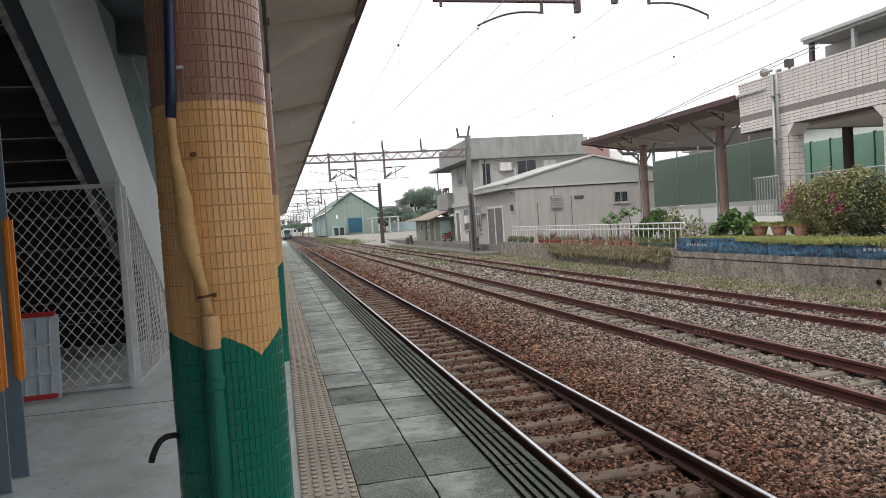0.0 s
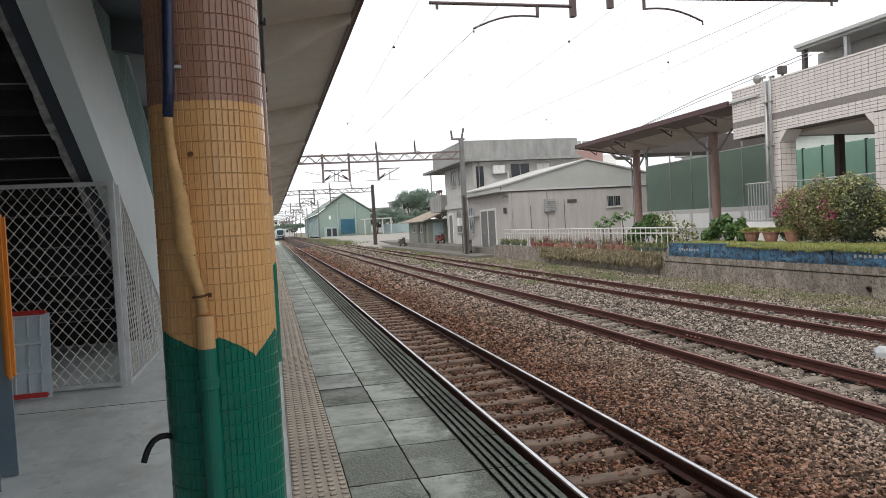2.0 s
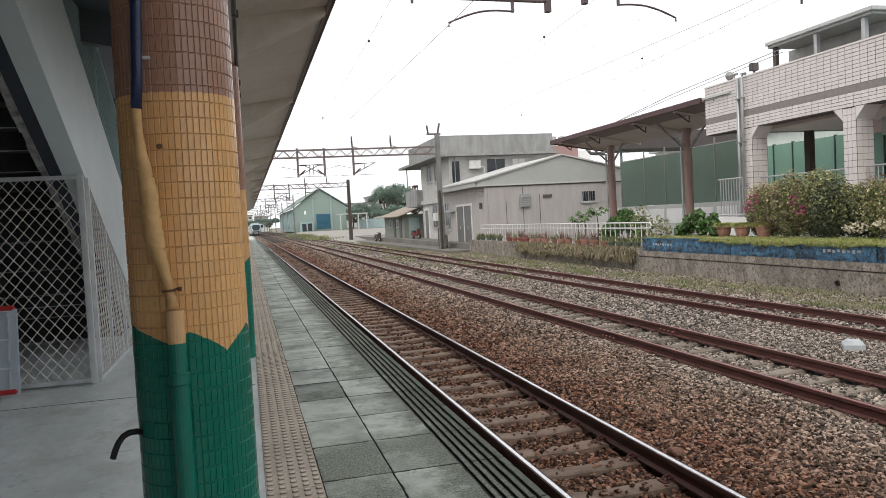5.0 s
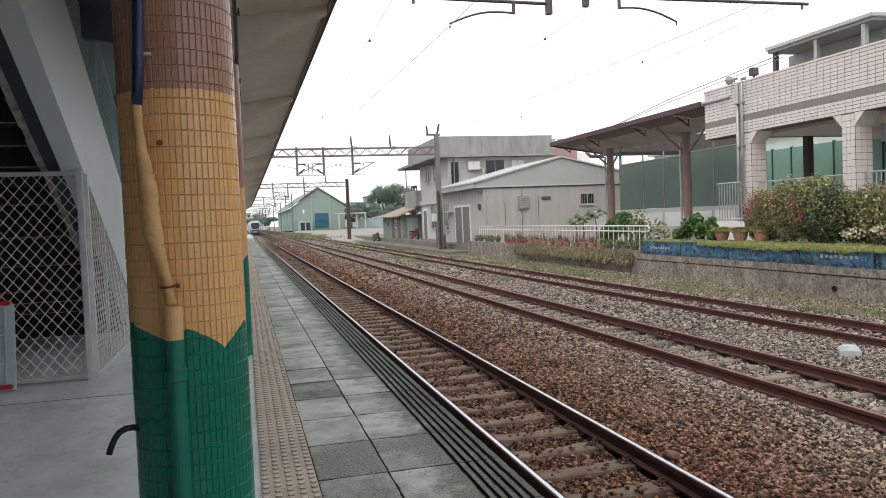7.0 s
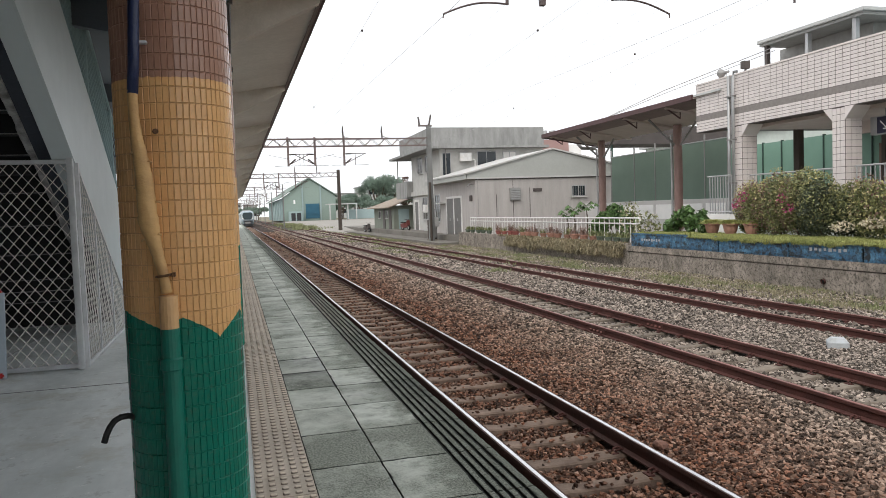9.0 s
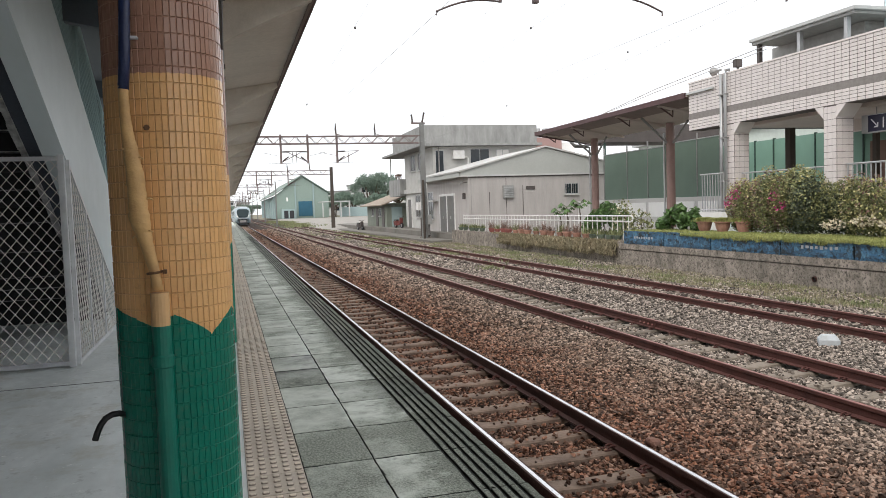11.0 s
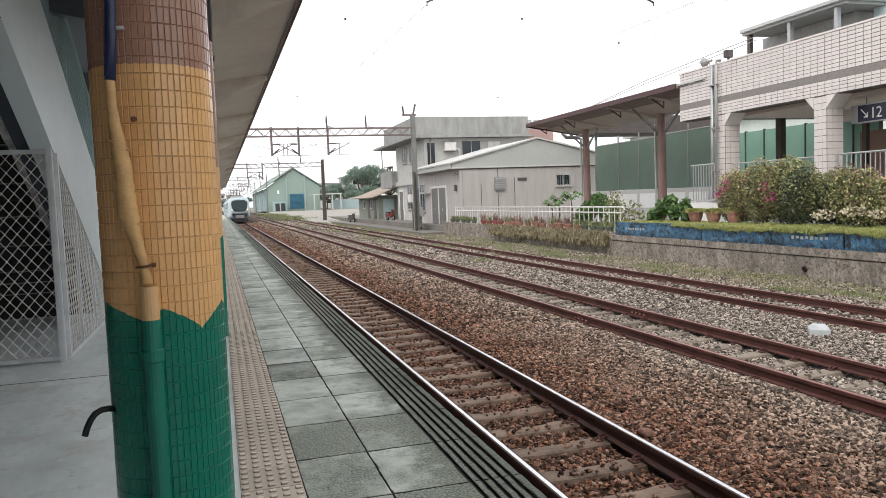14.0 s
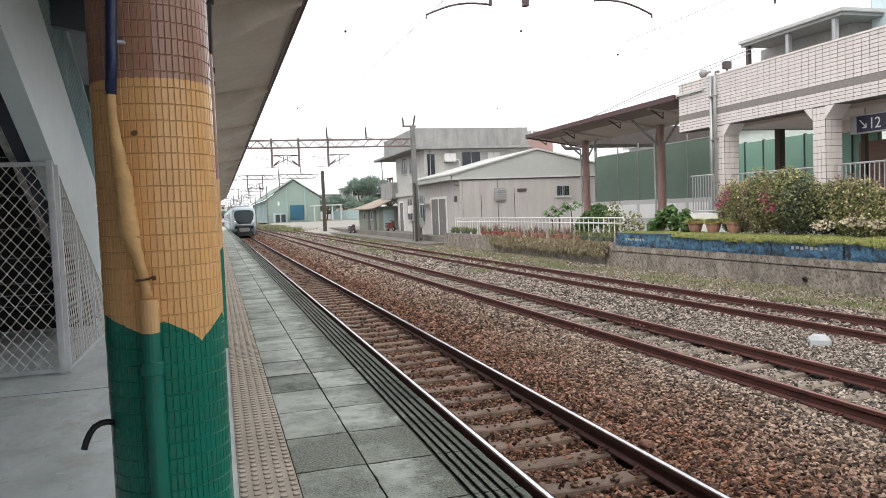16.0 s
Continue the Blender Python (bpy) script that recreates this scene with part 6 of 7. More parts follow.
while y < 40:
    part("screen_panel", boxes((27.0, 27.05, y + 0.03, y + 1.37, 0.8, 4.3)), M["screen_light"], scr2, "light green screen panel")
    part("screen_post", boxes((26.95, 27.1, y - 0.03, y + 0.03, 0.0, 4.35)), M["screen_post"], scr2)
    y += 1.4
part("low_wall", boxes((26.9, 27.15, 24, 38, -0.4, 0.798)), M["low_wall"], scr2)
nb = solid("notice_board", boxes((SX + 1.2, SX + 1.3, 24.5, 25.2, 2.9, 3.6)), M["low_wall_dark"], "white notice board under the canopy", "notice board", bevel=0.02)
bm = bmesh.new()
for z in (3.0, 3.15, 3.3):
    add_box(bm, SX + 1.19, SX + 1.198, 24.62, 25.05, z, z + 0.05)
part("bars", bm, M["grey_box"], nb)
far_blk = thing("street_house", pose(0, 0, 0), "pale street house seen past the station hall", "house")
part("wall", boxes((42, 52, 44, 70, -0.4, 7.0)), M["pale_green"], far_blk)
part("roof", boxes((41.5, 52.5, 43.5, 70.5, 7.003, 7.4)), M["far_wall"], far_blk)
part("shop_sign", boxes((41.6, 41.998, 56.5, 59, 4.0, 6.4)), M["red_plastic"], far_blk, "red shop sign")

# ---- planting on the old platform ----
bd = thing("blue_edging", pose(0, 0, 0), "row of worn blue-painted planter boards on the old platform wall", "edging")
bcuts = [24.95, 22.3, 19.72, 16.7, 14.25, 11.6, 9.0]
for i, (a, b) in enumerate(zip(bcuts, bcuts[1:])):
    zt = (0.29, 0.30, 0.25, 0.24, 0.20, 0.2)[i]
    bm = boxes((WALL_X - 0.02, WALL_X + 0.08, b + 0.02, a - 0.02, -0.187, zt), (WALL_X - 0.035, WALL_X - 0.021, b + 0.06, a - 0.06, -0.13, -0.08), (WALL_X - 0.04, WALL_X - 0.021, b + 0.03, a - 0.03, zt - 0.06, zt - 0.01))
    p = part("board", bm, M["blue_board"], bd, bevel=0.006)
    if i in (0, 3):
        q = bmesh.new()
        for k in range(8):
            yy = a - 0.75 - k * 0.16
            add_box(q, WALL_X - 0.026, WALL_X - 0.0215, yy - 0.085 - 0.02 * (k % 3 == 1), yy, 0.015 + 0.02 * (k % 2), 0.105 - 0.015 * (k % 3 == 2))
        part("lettering_bars", q, M["frame_alu"], p, "faded white unreadable lettering", kind="stuff")


def tuft(name, n, x0, x1, y0, y1, zfun, h, w, material, label, lean=0.5, category="grass"):
    p = np.c_[RNG.uniform(x0, x1, n), RNG.uniform(y0, y1, n), np.zeros(n)]
    p[:, 2] = [zfun(a, b) for a, b in p[:, :2]]
    v, f = blades(p, h, w, lean)
    return tagged(new(name, soup(name, v, f, material)), label, category, kind="stuff")


solid("turf", boxes((WALL_X + 0.09, 15.9, 9, 25.0, 0.065, 0.27)), M["turf"], "raised strip of turf along the platform edge", "turf", kind="structure", bevel=0.05)
tuft("lawn_grass", 95000, WALL_X - 0.02, 15.9, 9.0, 25.0, lambda a, b: 0.22 + 0.06 * noise.noise((a * 2, b * 1.3, 0)) - 0.01, 0.10, 0.008, M["grass"], "thick yellow-green grass on the platform edge", 1.3)


# turf slumping over the boards in uneven lobes
n = 26000
p = np.c_[WALL_X + RNG.uniform(-0.1, 0.12, n), 9.0 + 12.2 * RNG.uniform(0, 1, n), np.zeros(n)]
lobe = np.array([noise.noise((b * 1.1, 0.3, 0)) + 0.5 * noise.noise((b * 4.3, 2.0, 0)) for b in p[:, 1]])
drop = np.clip(0.05 + 0.13 * lobe, 0.0, 0.22) * np.clip((21.0 - p[:, 1]) / 1.5, 0, 1)
p[:, 2] = 0.31 - RNG.uniform(0, 1, n) * (drop + 0.05)
v, f = blades(p, -0.07, 0.008, 1.6)
tagged(new("overhanging_grass", soup("overhanging_grass", v, f, M["grass"])), "yellow-green grass slumping over the blue boards", "grass", kind="stuff")


def clump_weeds(name, n, spots, h, w, material, label):
    k = RNG.integers(0, len(spots), n)
    s = np.asarray(spots, float)[k]
    r = np.abs(RNG.normal(size=n)) * s[:, 3]
    a = RNG.uniform(0, 2 * np.pi, n)
    p = np.c_[s[:, 0] + r * np.cos(a), s[:, 1] + r * np.sin(a) * 2.2, s[:, 2]]
    v, f = blades(p, h, w, 0.9)
    return tagged(new(name, soup(name, v, f, material)), label, "weeds", kind="stuff")


def gz(x, y):
    return ballast_height(x, y) if x < 12.1 else -1.0


spots = [(x, y, gz(x, y), s) for x, y, s in zip(RNG.uniform(11.3, 14.2, 150), RNG.uniform(8, 60, 150), RNG.uniform(0.15, 0.5, 150))]
clump_weeds("dry_weeds", 32000, spots, 0.10, 0.009, M["dry_grass"], "dry straw-coloured grass along the foot of the wall")
spots = [(x, y, gz(x, y), s) for x, y, s in zip(RNG.uniform(11.6, 14.2, 70), RNG.uniform(8, 100, 70), RNG.uniform(0.2, 0.6, 70))]
clump_weeds("weeds", 26000, spots, 0.12, 0.011, M["weed"], "green weeds along the siding")
spots = [(x, y, gz(x, y), s) for x, y, s in zip(RNG.uniform(7.6, 12.5, 45), RNG.uniform(24, 95, 45), RNG.uniform(0.25, 0.7, 45))]
clump_weeds("weeds", 9000, spots, 0.13, 0.018, M["weed"], "weeds growing over the siding")
spots = [(x, y, -0.98, s) for x, y, s in zip(RNG.uniform(9.5, 14, 30), RNG.uniform(105, 190, 30), RNG.uniform(0.6, 1.6, 30))]
clump_weeds("weeds", 9000, spots, 0.5, 0.05, M["weed"], "tall weeds before the warehouse")
# straw hanging over the pot wall
n = 15000
p = np.c_[WALL_X + RNG.uniform(-0.2, 0.1, n), RNG.uniform(25.5, 38.0, n), np.zeros(n)]
depth = np.array([0.45 + 0.3 * noise.noise((b * 0.8, 5.0, 0)) + 0.15 * noise.noise((b * 3, 1.0, 0)) for b in p[:, 1]])
p[:, 2] = -0.1 - RNG.uniform(0, 1, n) * np.clip(depth, 0.08, 0.75)
p[:, 0] -= 0.12 * (p[:, 2] < -0.3)
v, f = blades(p, -0.16, 0.012, 1.5)
tagged(new("hanging_straw", soup("hanging_straw", v, f, M["straw"])), "dry brown creeper hanging over the dark wall", "creeper", kind="stuff")
n = 6000
p = np.c_[WALL_X + RNG.uniform(-0.1, 0.3, n), RNG.uniform(25.6, 39.5, n), RNG.uniform(-0.17, -0.11, n)]
v, f = blades(p, 0.06, 0.012, 1.6)
tagged(new("dry_creeper", soup("dry_creeper", v, f, M["straw"])), "dry matted creeper on top of the dark wall", "creeper", kind="stuff")


def shrub(name, heaps, n, size, material, label, category="shrub", extra=()):
    """heaps: centre x, y, z and radii; a few stems below, leaves in parts by colour."""
    g = thing(name, pose(0, 0, 0), label, category)
    for h in heaps:
        bm = bmesh.new()
        base = Vector((h[0], h[1], h[6] if len(h) > 6 else h[2] - h[5]))
        for k in range(3):
            tip = Vector((h[0] + random.uniform(-0.6, 0.6) * h[3], h[1] + random.uniform(-0.6, 0.6) * h[4], h[2] + 0.4 * h[5]))
            add_tube(bm, [base, base.lerp(tip, 0.5) + Vector((0.03, 0.05, 0.02)), tip], 0.02, 5, radii=[0.022, 0.015, 0.006])
        part("stems", bm, M["bark"], g, kind="stuff")
    c = [h[:3] for h in heaps]
    r = [h[3:6] for h in heaps]
    v, f = leaf_cloud(c, r, n, size)
    ob = new("foliage", soup("foliage", v, f, material))
    ob.parent = g
    for nm, mt, m_n, m_size, top in extra:
        cc = [(a[0] - 0.1, a[1], a[2] + top * b[2]) for a, b in zip(c, r)]
        v, f = leaf_cloud(cc, [tuple(q * 0.98 for q in b) for b in r], m_n, m_size, 0.9)
        ob = tagged(new(nm, soup(nm, v, f, mt)), kind="stuff")
        ob.parent = g
    return g


heaps = []
for y in np.arange(11.2, 20.6, 0.55):
    top = 1.95 + 0.12 * math.sin(y * 2.1) - (0.35 if y < 17.2 else 0) - (0.1 if y < 15 else 0)
    heaps.append((15.95 + random.uniform(-0.15, 0.15), float(y), 0.25 + (top - 0.25) * 0.5, 0.5 + random.uniform(-0.1, 0.12), 0.5, (top - 0.25) * random.uniform(0.46, 0.55), 0.3))
shrub("hedge", [h for h in heaps if h[1] > 17.9], 21000, 0.034, M["hedge_leaf"], "hedge shrub with grey-green leaves and dusky red young leaves", "hedge", (("young_leaves", M["hedge_red"], 2400, 0.034, 0.1), ("pale_leaves", M["hedge_tip"], 2400, 0.032, 0.22)))
shrub("hedge", [h for h in heaps if 16.0 < h[1] <= 17.9], 15000, 0.038, M["hedge_dark"], "dense dark green hedge shrub", "hedge", (("young_leaves", M["hedge_leaf"], 4000, 0.036, 0.3), ("pale_leaves", M["hedge_tip"], 1100, 0.032, 0.35)))
shrub("hedge", [h for h in heaps if h[1] <= 16.0], 30000, 0.034, M["hedge_leaf"], "loose flowering hedge shrub with yellow-green leaf tips", "hedge", (("young_leaves", M["hedge_tip"], 5200, 0.032, 0.15), ("red_leaves", M["hedge_red"], 1800, 0.034, 0.3), ("pale_flowers", M["pale_petal"], 250, 0.03, 0.0)))
v, f = leaf_cloud([(15.4, 20.3, 1.25), (15.4, 20.0, 1.5), (15.4, 18.0, 1.1), (15.4, 18.3, 1.4)], [(0.12, 0.22, 0.18)] * 2 + [(0.1, 0.25, 0.15)] * 2, 130, 0.035)
tagged(new("bougainvillea", soup("bougainvillea", v, f, M["magenta"])), "magenta bougainvillea flowers at the end of the hedge", "flowers", kind="stuff")
v, f = leaf_cloud([(15.35, 16.0, 0.6), (15.35, 15.0, 0.7), (15.35, 14.2, 0.65)], [(0.15, 0.4, 0.15)] * 3, 420, 0.035)
tagged(new("white_blossom", soup("white_blossom", v, f, M["pale_petal"])), "pale blossom low along the hedge", "flowers", kind="stuff")
shrub("shrub", [(15.6, 24.3, 0.5, 0.3, 0.32, 0.26, 0.27), (15.7, 23.9, 0.78, 0.28, 0.3, 0.3, 0.27), (15.65, 23.4, 0.92, 0.26, 0.26, 0.32, 0.27), (15.6, 22.95, 0.6, 0.3, 0.3, 0.3, 0.27), (15.7, 22.55, 0.72, 0.2, 0.22, 0.36, 0.27), (15.6, 22.3, 0.45, 0.2, 0.22, 0.2, 0.27)], 2100, 0.075, M["leaf"], "broad-leaved green shrub at the end of the turf")
shrub("shrub", [(17.4, 30.7, 0.5, 0.45, 0.5, 0.55, -0.42), (17.3, 31.5, 0.85, 0.4, 0.45, 0.5, -0.42), (17.5, 32.2, 0.95, 0.35, 0.4, 0.45, -0.42), (17.4, 32.9, 0.55, 0.4, 0.5, 0.5, -0.42), (17.3, 33.5, 0.2, 0.4, 0.45, 0.45, -0.42)], 2900, 0.08, M["leaf"], "dense green shrub behind the white railing")
shrub("shrub", [(16.6, 27.6, 0.45, 0.5, 0.7, 0.6, -0.42), (16.6, 29.0, 0.7, 0.45, 0.6, 0.8, -0.42)], 420, 0.07, M["hedge_leaf"], "sparse twiggy shrub with grey-green leaves", extra=(("pale_flowers", M["pale_petal"], 120, 0.05, 0.1),))


def papaya(x, y, z, h):
    g = thing("papaya_plant", pose(x, y, z), "slender young papaya plants with drooping lobed leaves", "plant")
    bm = bmesh.new()
    crowns = []
    for dx, dy, hh in ((0, 0, h), (0.35, -0.7, h * 1.1), (-0.1, 0.6, h * 0.85)):
        add_tube(bm, [(dx, dy, 0), (dx + 0.05, dy, hh * 0.6), (dx, dy + 0.05, hh)], 0.035, 6, radii=[0.04, 0.035, 0.02])
        crowns.append((dx, dy, hh))
    part("stem", bm, M["bark"], g)
    bm = bmesh.new()
    for dx, dy, hh in crowns:
        for k in range(8):
            a = k * 2.4
            out = Vector((math.cos(a), math.sin(a), 0))
            r0 = 0.26 + 0.1 * (k % 3)
            tip = Vector((dx, dy, hh)) + out * r0 + Vector((0, 0, 0.22 - 0.1 * (k % 4)))
            add_tube(bm, [(dx, dy, hh), tip], 0.008, 4, caps=False)
            side = out.cross(Vector((0, 0, 1)))
            for s in range(-3, 4):
                d = (out * math.cos(s * 0.6) + side * math.sin(s * 0.6)) * 0.22 + Vector((0, 0, -0.2))
                w = d.cross(Vector((0, 0, 1))).normalized() * 0.05
                vs = [bm.verts.new(q) for q in (tip, tip + d * 0.55 + w, tip + d, tip + d * 0.55 - w)]
                bm.faces.new(vs)
    part("foliage", bm, M["leaf"], g)


papaya(16.6, 34.6, -0.42, 1.62)

def flower_pot(x, y, z, r, material, label, plant=None, h=0.3, lean=0.9):
    g = thing("flower_pot", pose(x, y, z), label, "flower pot", "flower pots")
    bm = bmesh.new()
    add_lathe(bm, [(r * 0.62, 0), (r * 0.82, h * 0.3), (r * 0.97, h * 0.78), (r * 1.1, h * 0.8), (r * 1.1, h), (r * 0.95, h), (r * 0.92, h * 0.9)], seg=14)
    part("pot", bm, material, g)
    if plant:
        n, size, hh, mt = plant
        p = np.c_[RNG.normal(size=n) * r * 0.45, RNG.normal(size=n) * r * 0.45, np.full(n, h * 0.9)]
        v, f = blades(p, hh, size, lean)
        ob = new("plant", soup("plant", v, f, mt))
        ob.parent = g
    return g


for k in range(14):
    y = 28.6 + k * 0.9 + random.uniform(-0.12, 0.12)
    red = k > 9
    flower_pot(WALL_X + 0.3, y, -0.118, 0.165 + 0.025 * (k % 3), M["red_pot"] if red else M["terracotta"], "reddish pot with thin twiggy plant on the dark wall", (70, 0.011, 0.3 + 0.12 * (k % 2), M["twig_red"] if k % 3 else M["hedge_leaf"]), 0.2 + 0.025 * (k % 3), 1.6)
for y in (25.95, 26.6, 27.3, 28.0, 42.0, 43.1, 44.0, 45.2, 46.2):
    flower_pot(WALL_X + 0.3, y, -0.118, 0.17, M["green_pot"], "dull grey-green pot with low leaves on the dark wall", (60, 0.02, 0.25, M["weed"]), 0.2, 1.4)
for x, y in ((15.5, 21.72), (15.5, 20.76), (15.75, 20.05)):
    flower_pot(x, y, 0.30, 0.255, M["terracotta"], "terracotta pot with clipped yellow-green grass", (2600, 0.010, 0.13, M["grass"]), 0.36, 1.6)
# white ornament beside the pots
orn = solid("garden_ornament", tube([(15.5, 22.2, 0.42), (15.5, 22.35, 0.5), (15.5, 22.5, 0.48), (15.5, 22.62, 0.36), (15.5, 22.62, 0.27)], 0.05, 8), M["white_paint"], "white curved garden ornament by the flower pots", "ornament", smooth=True)

rl = thing("white_railing", pose(0, 0, 0), "white painted tubular railing along the pot wall", "railing")
RLX = WALL_X + 0.75
for z in (0.82, 0.6):
    part("rail", tube([(RLX, 25.75, z), (RLX, 47.0, z)], 0.028, 8), M["white_paint"], rl)
part("end_bend", tube([(RLX, 25.75, 0.82), (RLX, 25.62, 0.79), (RLX, 25.58, 0.71), (RLX, 25.62, 0.63), (RLX, 25.75, 0.6)], 0.035, 8), M["white_paint"], rl)
y = 25.9
while y < 47:
    part("baluster", tube([(RLX, y, -0.42), (RLX, y, 0.82)], 0.017, 6), M["white_paint"], rl)
    y += 0.43

# ---- far trees ----
def tree(x, y, z, h, w, label):
    g = thing("tree", pose(x, y, z), label, "tree", "far trees")
    bm = bmesh.new()
    add_tube(bm, [(0, 0, 0), (0.2, 0, h * 0.3), (0, 0.1, h * 0.55)], 0.3, 8, radii=[h * 0.035, h * 0.026, h * 0.015])
    heaps = []
    for k in range(11):
        a, rr = k * 2.4, w * 0.36 * math.sqrt((k + 0.5) / 11)
        c = (rr * 1.5 * math.cos(a), rr * 1.5 * math.sin(a), h * (0.5 + 0.38 * random.random()))
        add_tube(bm, [(0, 0, h * 0.3), (c[0] * 0.5, c[1] * 0.5, h * 0.45), c], 0.1, 5, radii=[h * 0.018, h * 0.01, h * 0.004])
        heaps.append((c, (w * random.uniform(0.13, 0.22), w * 0.18, h * random.uniform(0.1, 0.17))))
    part("trunk", bm, M["bark"], g)
    v, f = leaf_cloud([q[0] for q in heaps], [q[1] for q in heaps], 9000, w * 0.02, 0.3)
    ob = new("crown", soup("crown", v, f, M["hazy_leaf"]))
    ob.parent = g


for x, y, h, w in ((46, 245, 14, 10), (51, 250, 14, 10), (39, 240, 8, 8), (36, 262, 9, 9), (58, 255, 12, 11), (33, 235, 7, 7), (66, 262, 11, 12), (43, 225, 7, 9), (10, 330, 6, 8), (4, 420, 7, 10)):
    tree(x, y, -0.45, h, w, "round-crowned green tree beyond the yard")
wall_l = solid("bushes", boxes((29, 30, 300, 301, -0.4, 0.0)), M["turf"], "low bank beyond the warehouse", "ground", kind="structure")

# ---- paving pieces ----
PAVE_Y, PITCH = 3.421, 0.649
def chipped(bm, x0, x1, y0, y1, chip=0.006):
    """A slab with a worn, slightly crooked top edge over a square foot."""
    path = []
    for a, b in (((x0, y0), (x1, y0)), ((x1, y0), (x1, y1)), ((x1, y1), (x0, y1)), ((x0, y1), (x0, y0))):
        m = max(2, int(math.hypot(b[0] - a[0], b[1] - a[1]) / 0.05))
        path += [(a[0] + (b[0] - a[0]) * k / m, a[1] + (b[1] - a[1]) * k / m) for k in range(m)]
    cx, cy = (x0 + x1) / 2, (y0 + y1) / 2
    lo = [bm.verts.new((x, y, -0.014)) for x, y in path]
    mid = [bm.verts.new((x, y, -0.005 - random.random() ** 3 * 0.005)) for x, y in path]
    hi = []
    for x, y in path:
        c = chip * (0.35 + random.random() ** 4 * 1.8)
        hi.append(bm.verts.new((x - math.copysign(min(c, abs(x - cx)), x - cx), y - math.copysign(min(c, abs(y - cy)), y - cy), 0.0)))
    n = len(path)
    for p, q in ((lo, mid), (mid, hi)):
        for k in range(n):
            bm.faces.new((p[k], p[(k + 1) % n], q[(k + 1) % n], q[k]))
    bm.faces.new(hi)


slabs_a, slabs_b = [], []
for k in range(4):
    bm = bmesh.new()
    chipped(bm, 0.002, 0.391, 0.006, PITCH - 0.006, 0.006)
    slabs_a.append(mesh_of("slab", bm, M["slab"]))
    bm = bmesh.new()
    chipped(bm, -0.014, 0.374, 0.006, PITCH - 0.006, 0.006)
    for j in range(4):
        a = 0.394 + j * 0.052
        chipped(bm, a, a + 0.032, 0.005, PITCH - 0.004, 0.003)
    chipped(bm, 0.602, 0.645, 0.005, PITCH - 0.004, 0.005)
    slabs_b.append(mesh_of("slab", bm, M["slab"]))
bm = boxes((0.003, 0.302, 0.003, 0.301, -0.014, 0.0))
for i in range(5):
    for j in range(4):
        cx, cy = 0.026 + i * 0.063, 0.04 + j * 0.075
        lo = [bm.verts.new((cx + a * 0.0185, cy + b * 0.018, 0.0003)) for a, b in ((-1, -0.6), (-0.6, -1), (0.6, -1), (1, -0.6), (1, 0.6), (0.6, 1), (-0.6, 1), (-1, 0.6))]
        hi = [bm.verts.new((cx + a * 0.0135, cy + b * 0.012, 0.0085)) for a, b in ((-1, -0.6), (-0.6, -1), (0.6, -1), (1, -0.6), (1, 0.6), (0.6, 1), (-0.6, 1), (-1, 0.6))]
        bm.faces.new(hi)
        for k in range(8):
            bm.faces.new((lo[k], lo[(k + 1) % 8], hi[(k + 1) % 8], hi[k]))
me_tact = mesh_of("tactile_tile", bm, M["tactile"])
fj = thing("floor_joints", pose(0, 0, 0), "fine dark joints in the platform floor", "floor joint", kind="structure")
for y in (0.9, 6.9, 12.9):
    part("joint_line", boxes((-6.9, 0.01, y, y + 0.006, -0.0035, 0.0005)), M["floor_seam"], fj)
for x in (-0.44, -2.4):
    part("joint_line", boxes((x, x + 0.004, -20, 4.99 if x > -1 else 40, -0.003, 0.001)), M["floor_seam"], fj)
paving = thing("paving", pose(0, 0, 0), "grey paving slabs and buff tactile tiles along the platform edge", "paving", kind="structure")
k0 = -4
for k in range(k0, 68):
    y = PAVE_Y + k * PITCH
    dz = random.uniform(-0.0015, 0.0015)
    piece("slab", slabs_a[random.randrange(4)], paving, pose(0.335, y, dz, random.uniform(-0.15, 0.15), random.uniform(-0.15, 0.15), random.uniform(-0.2, 0.2)))
    piece("slab", slabs_b[random.randrange(4)], paving, pose(0.745, y, random.uniform(-0.0015, 0.0015), 0, random.uniform(-0.1, 0.1), random.uniform(-0.1, 0.1)))
for k in range(-10, 138):
    piece("tactile_tile", me_tact, paving, pose(0.031, 4.022 + k * 0.3045, random.uniform(-0.001, 0.001)))
bm = bmesh.new()
y = PAVE_Y + 68 * PITCH
while y < 138:
    for a, b in ((0.34, 0.74), (0.75, 1.12), (1.14, 1.39)):
        add_box(bm, a, b, y + 0.01, y + PITCH - 0.01, -0.014, 0.0)
    y += PITCH
y = PAVE_Y - 48 * PITCH
while y < PAVE_Y - 4.5 * PITCH:
    for a, b in ((0.335, 0.742), (0.746, 1.39)):
        add_box(bm, a, b, y + 0.003, y + PITCH - 0.004, -0.014, 0.0)
    y += PITCH
part("slabs", bm, M["slab"], paving, kind="stuff")
part("tactile_strip", boxes((0.03, 0.33, -28, 4.022 - 10 * 0.3045 - 0.004, -0.014, -0.0006), (0.03, 0.33, 4.022 + 138 * 0.3045, 138, -0.014, -0.0006)), M["tactile"], paving, kind="stuff")

# tiles of the station front
TW = 0.287
def wall_tile(w, h):
    return mesh_of("tile", boxes((-0.0, 0.012, 0.009, w - 0.009, 0.0085, h - 0.0085)), M["tile_white"])


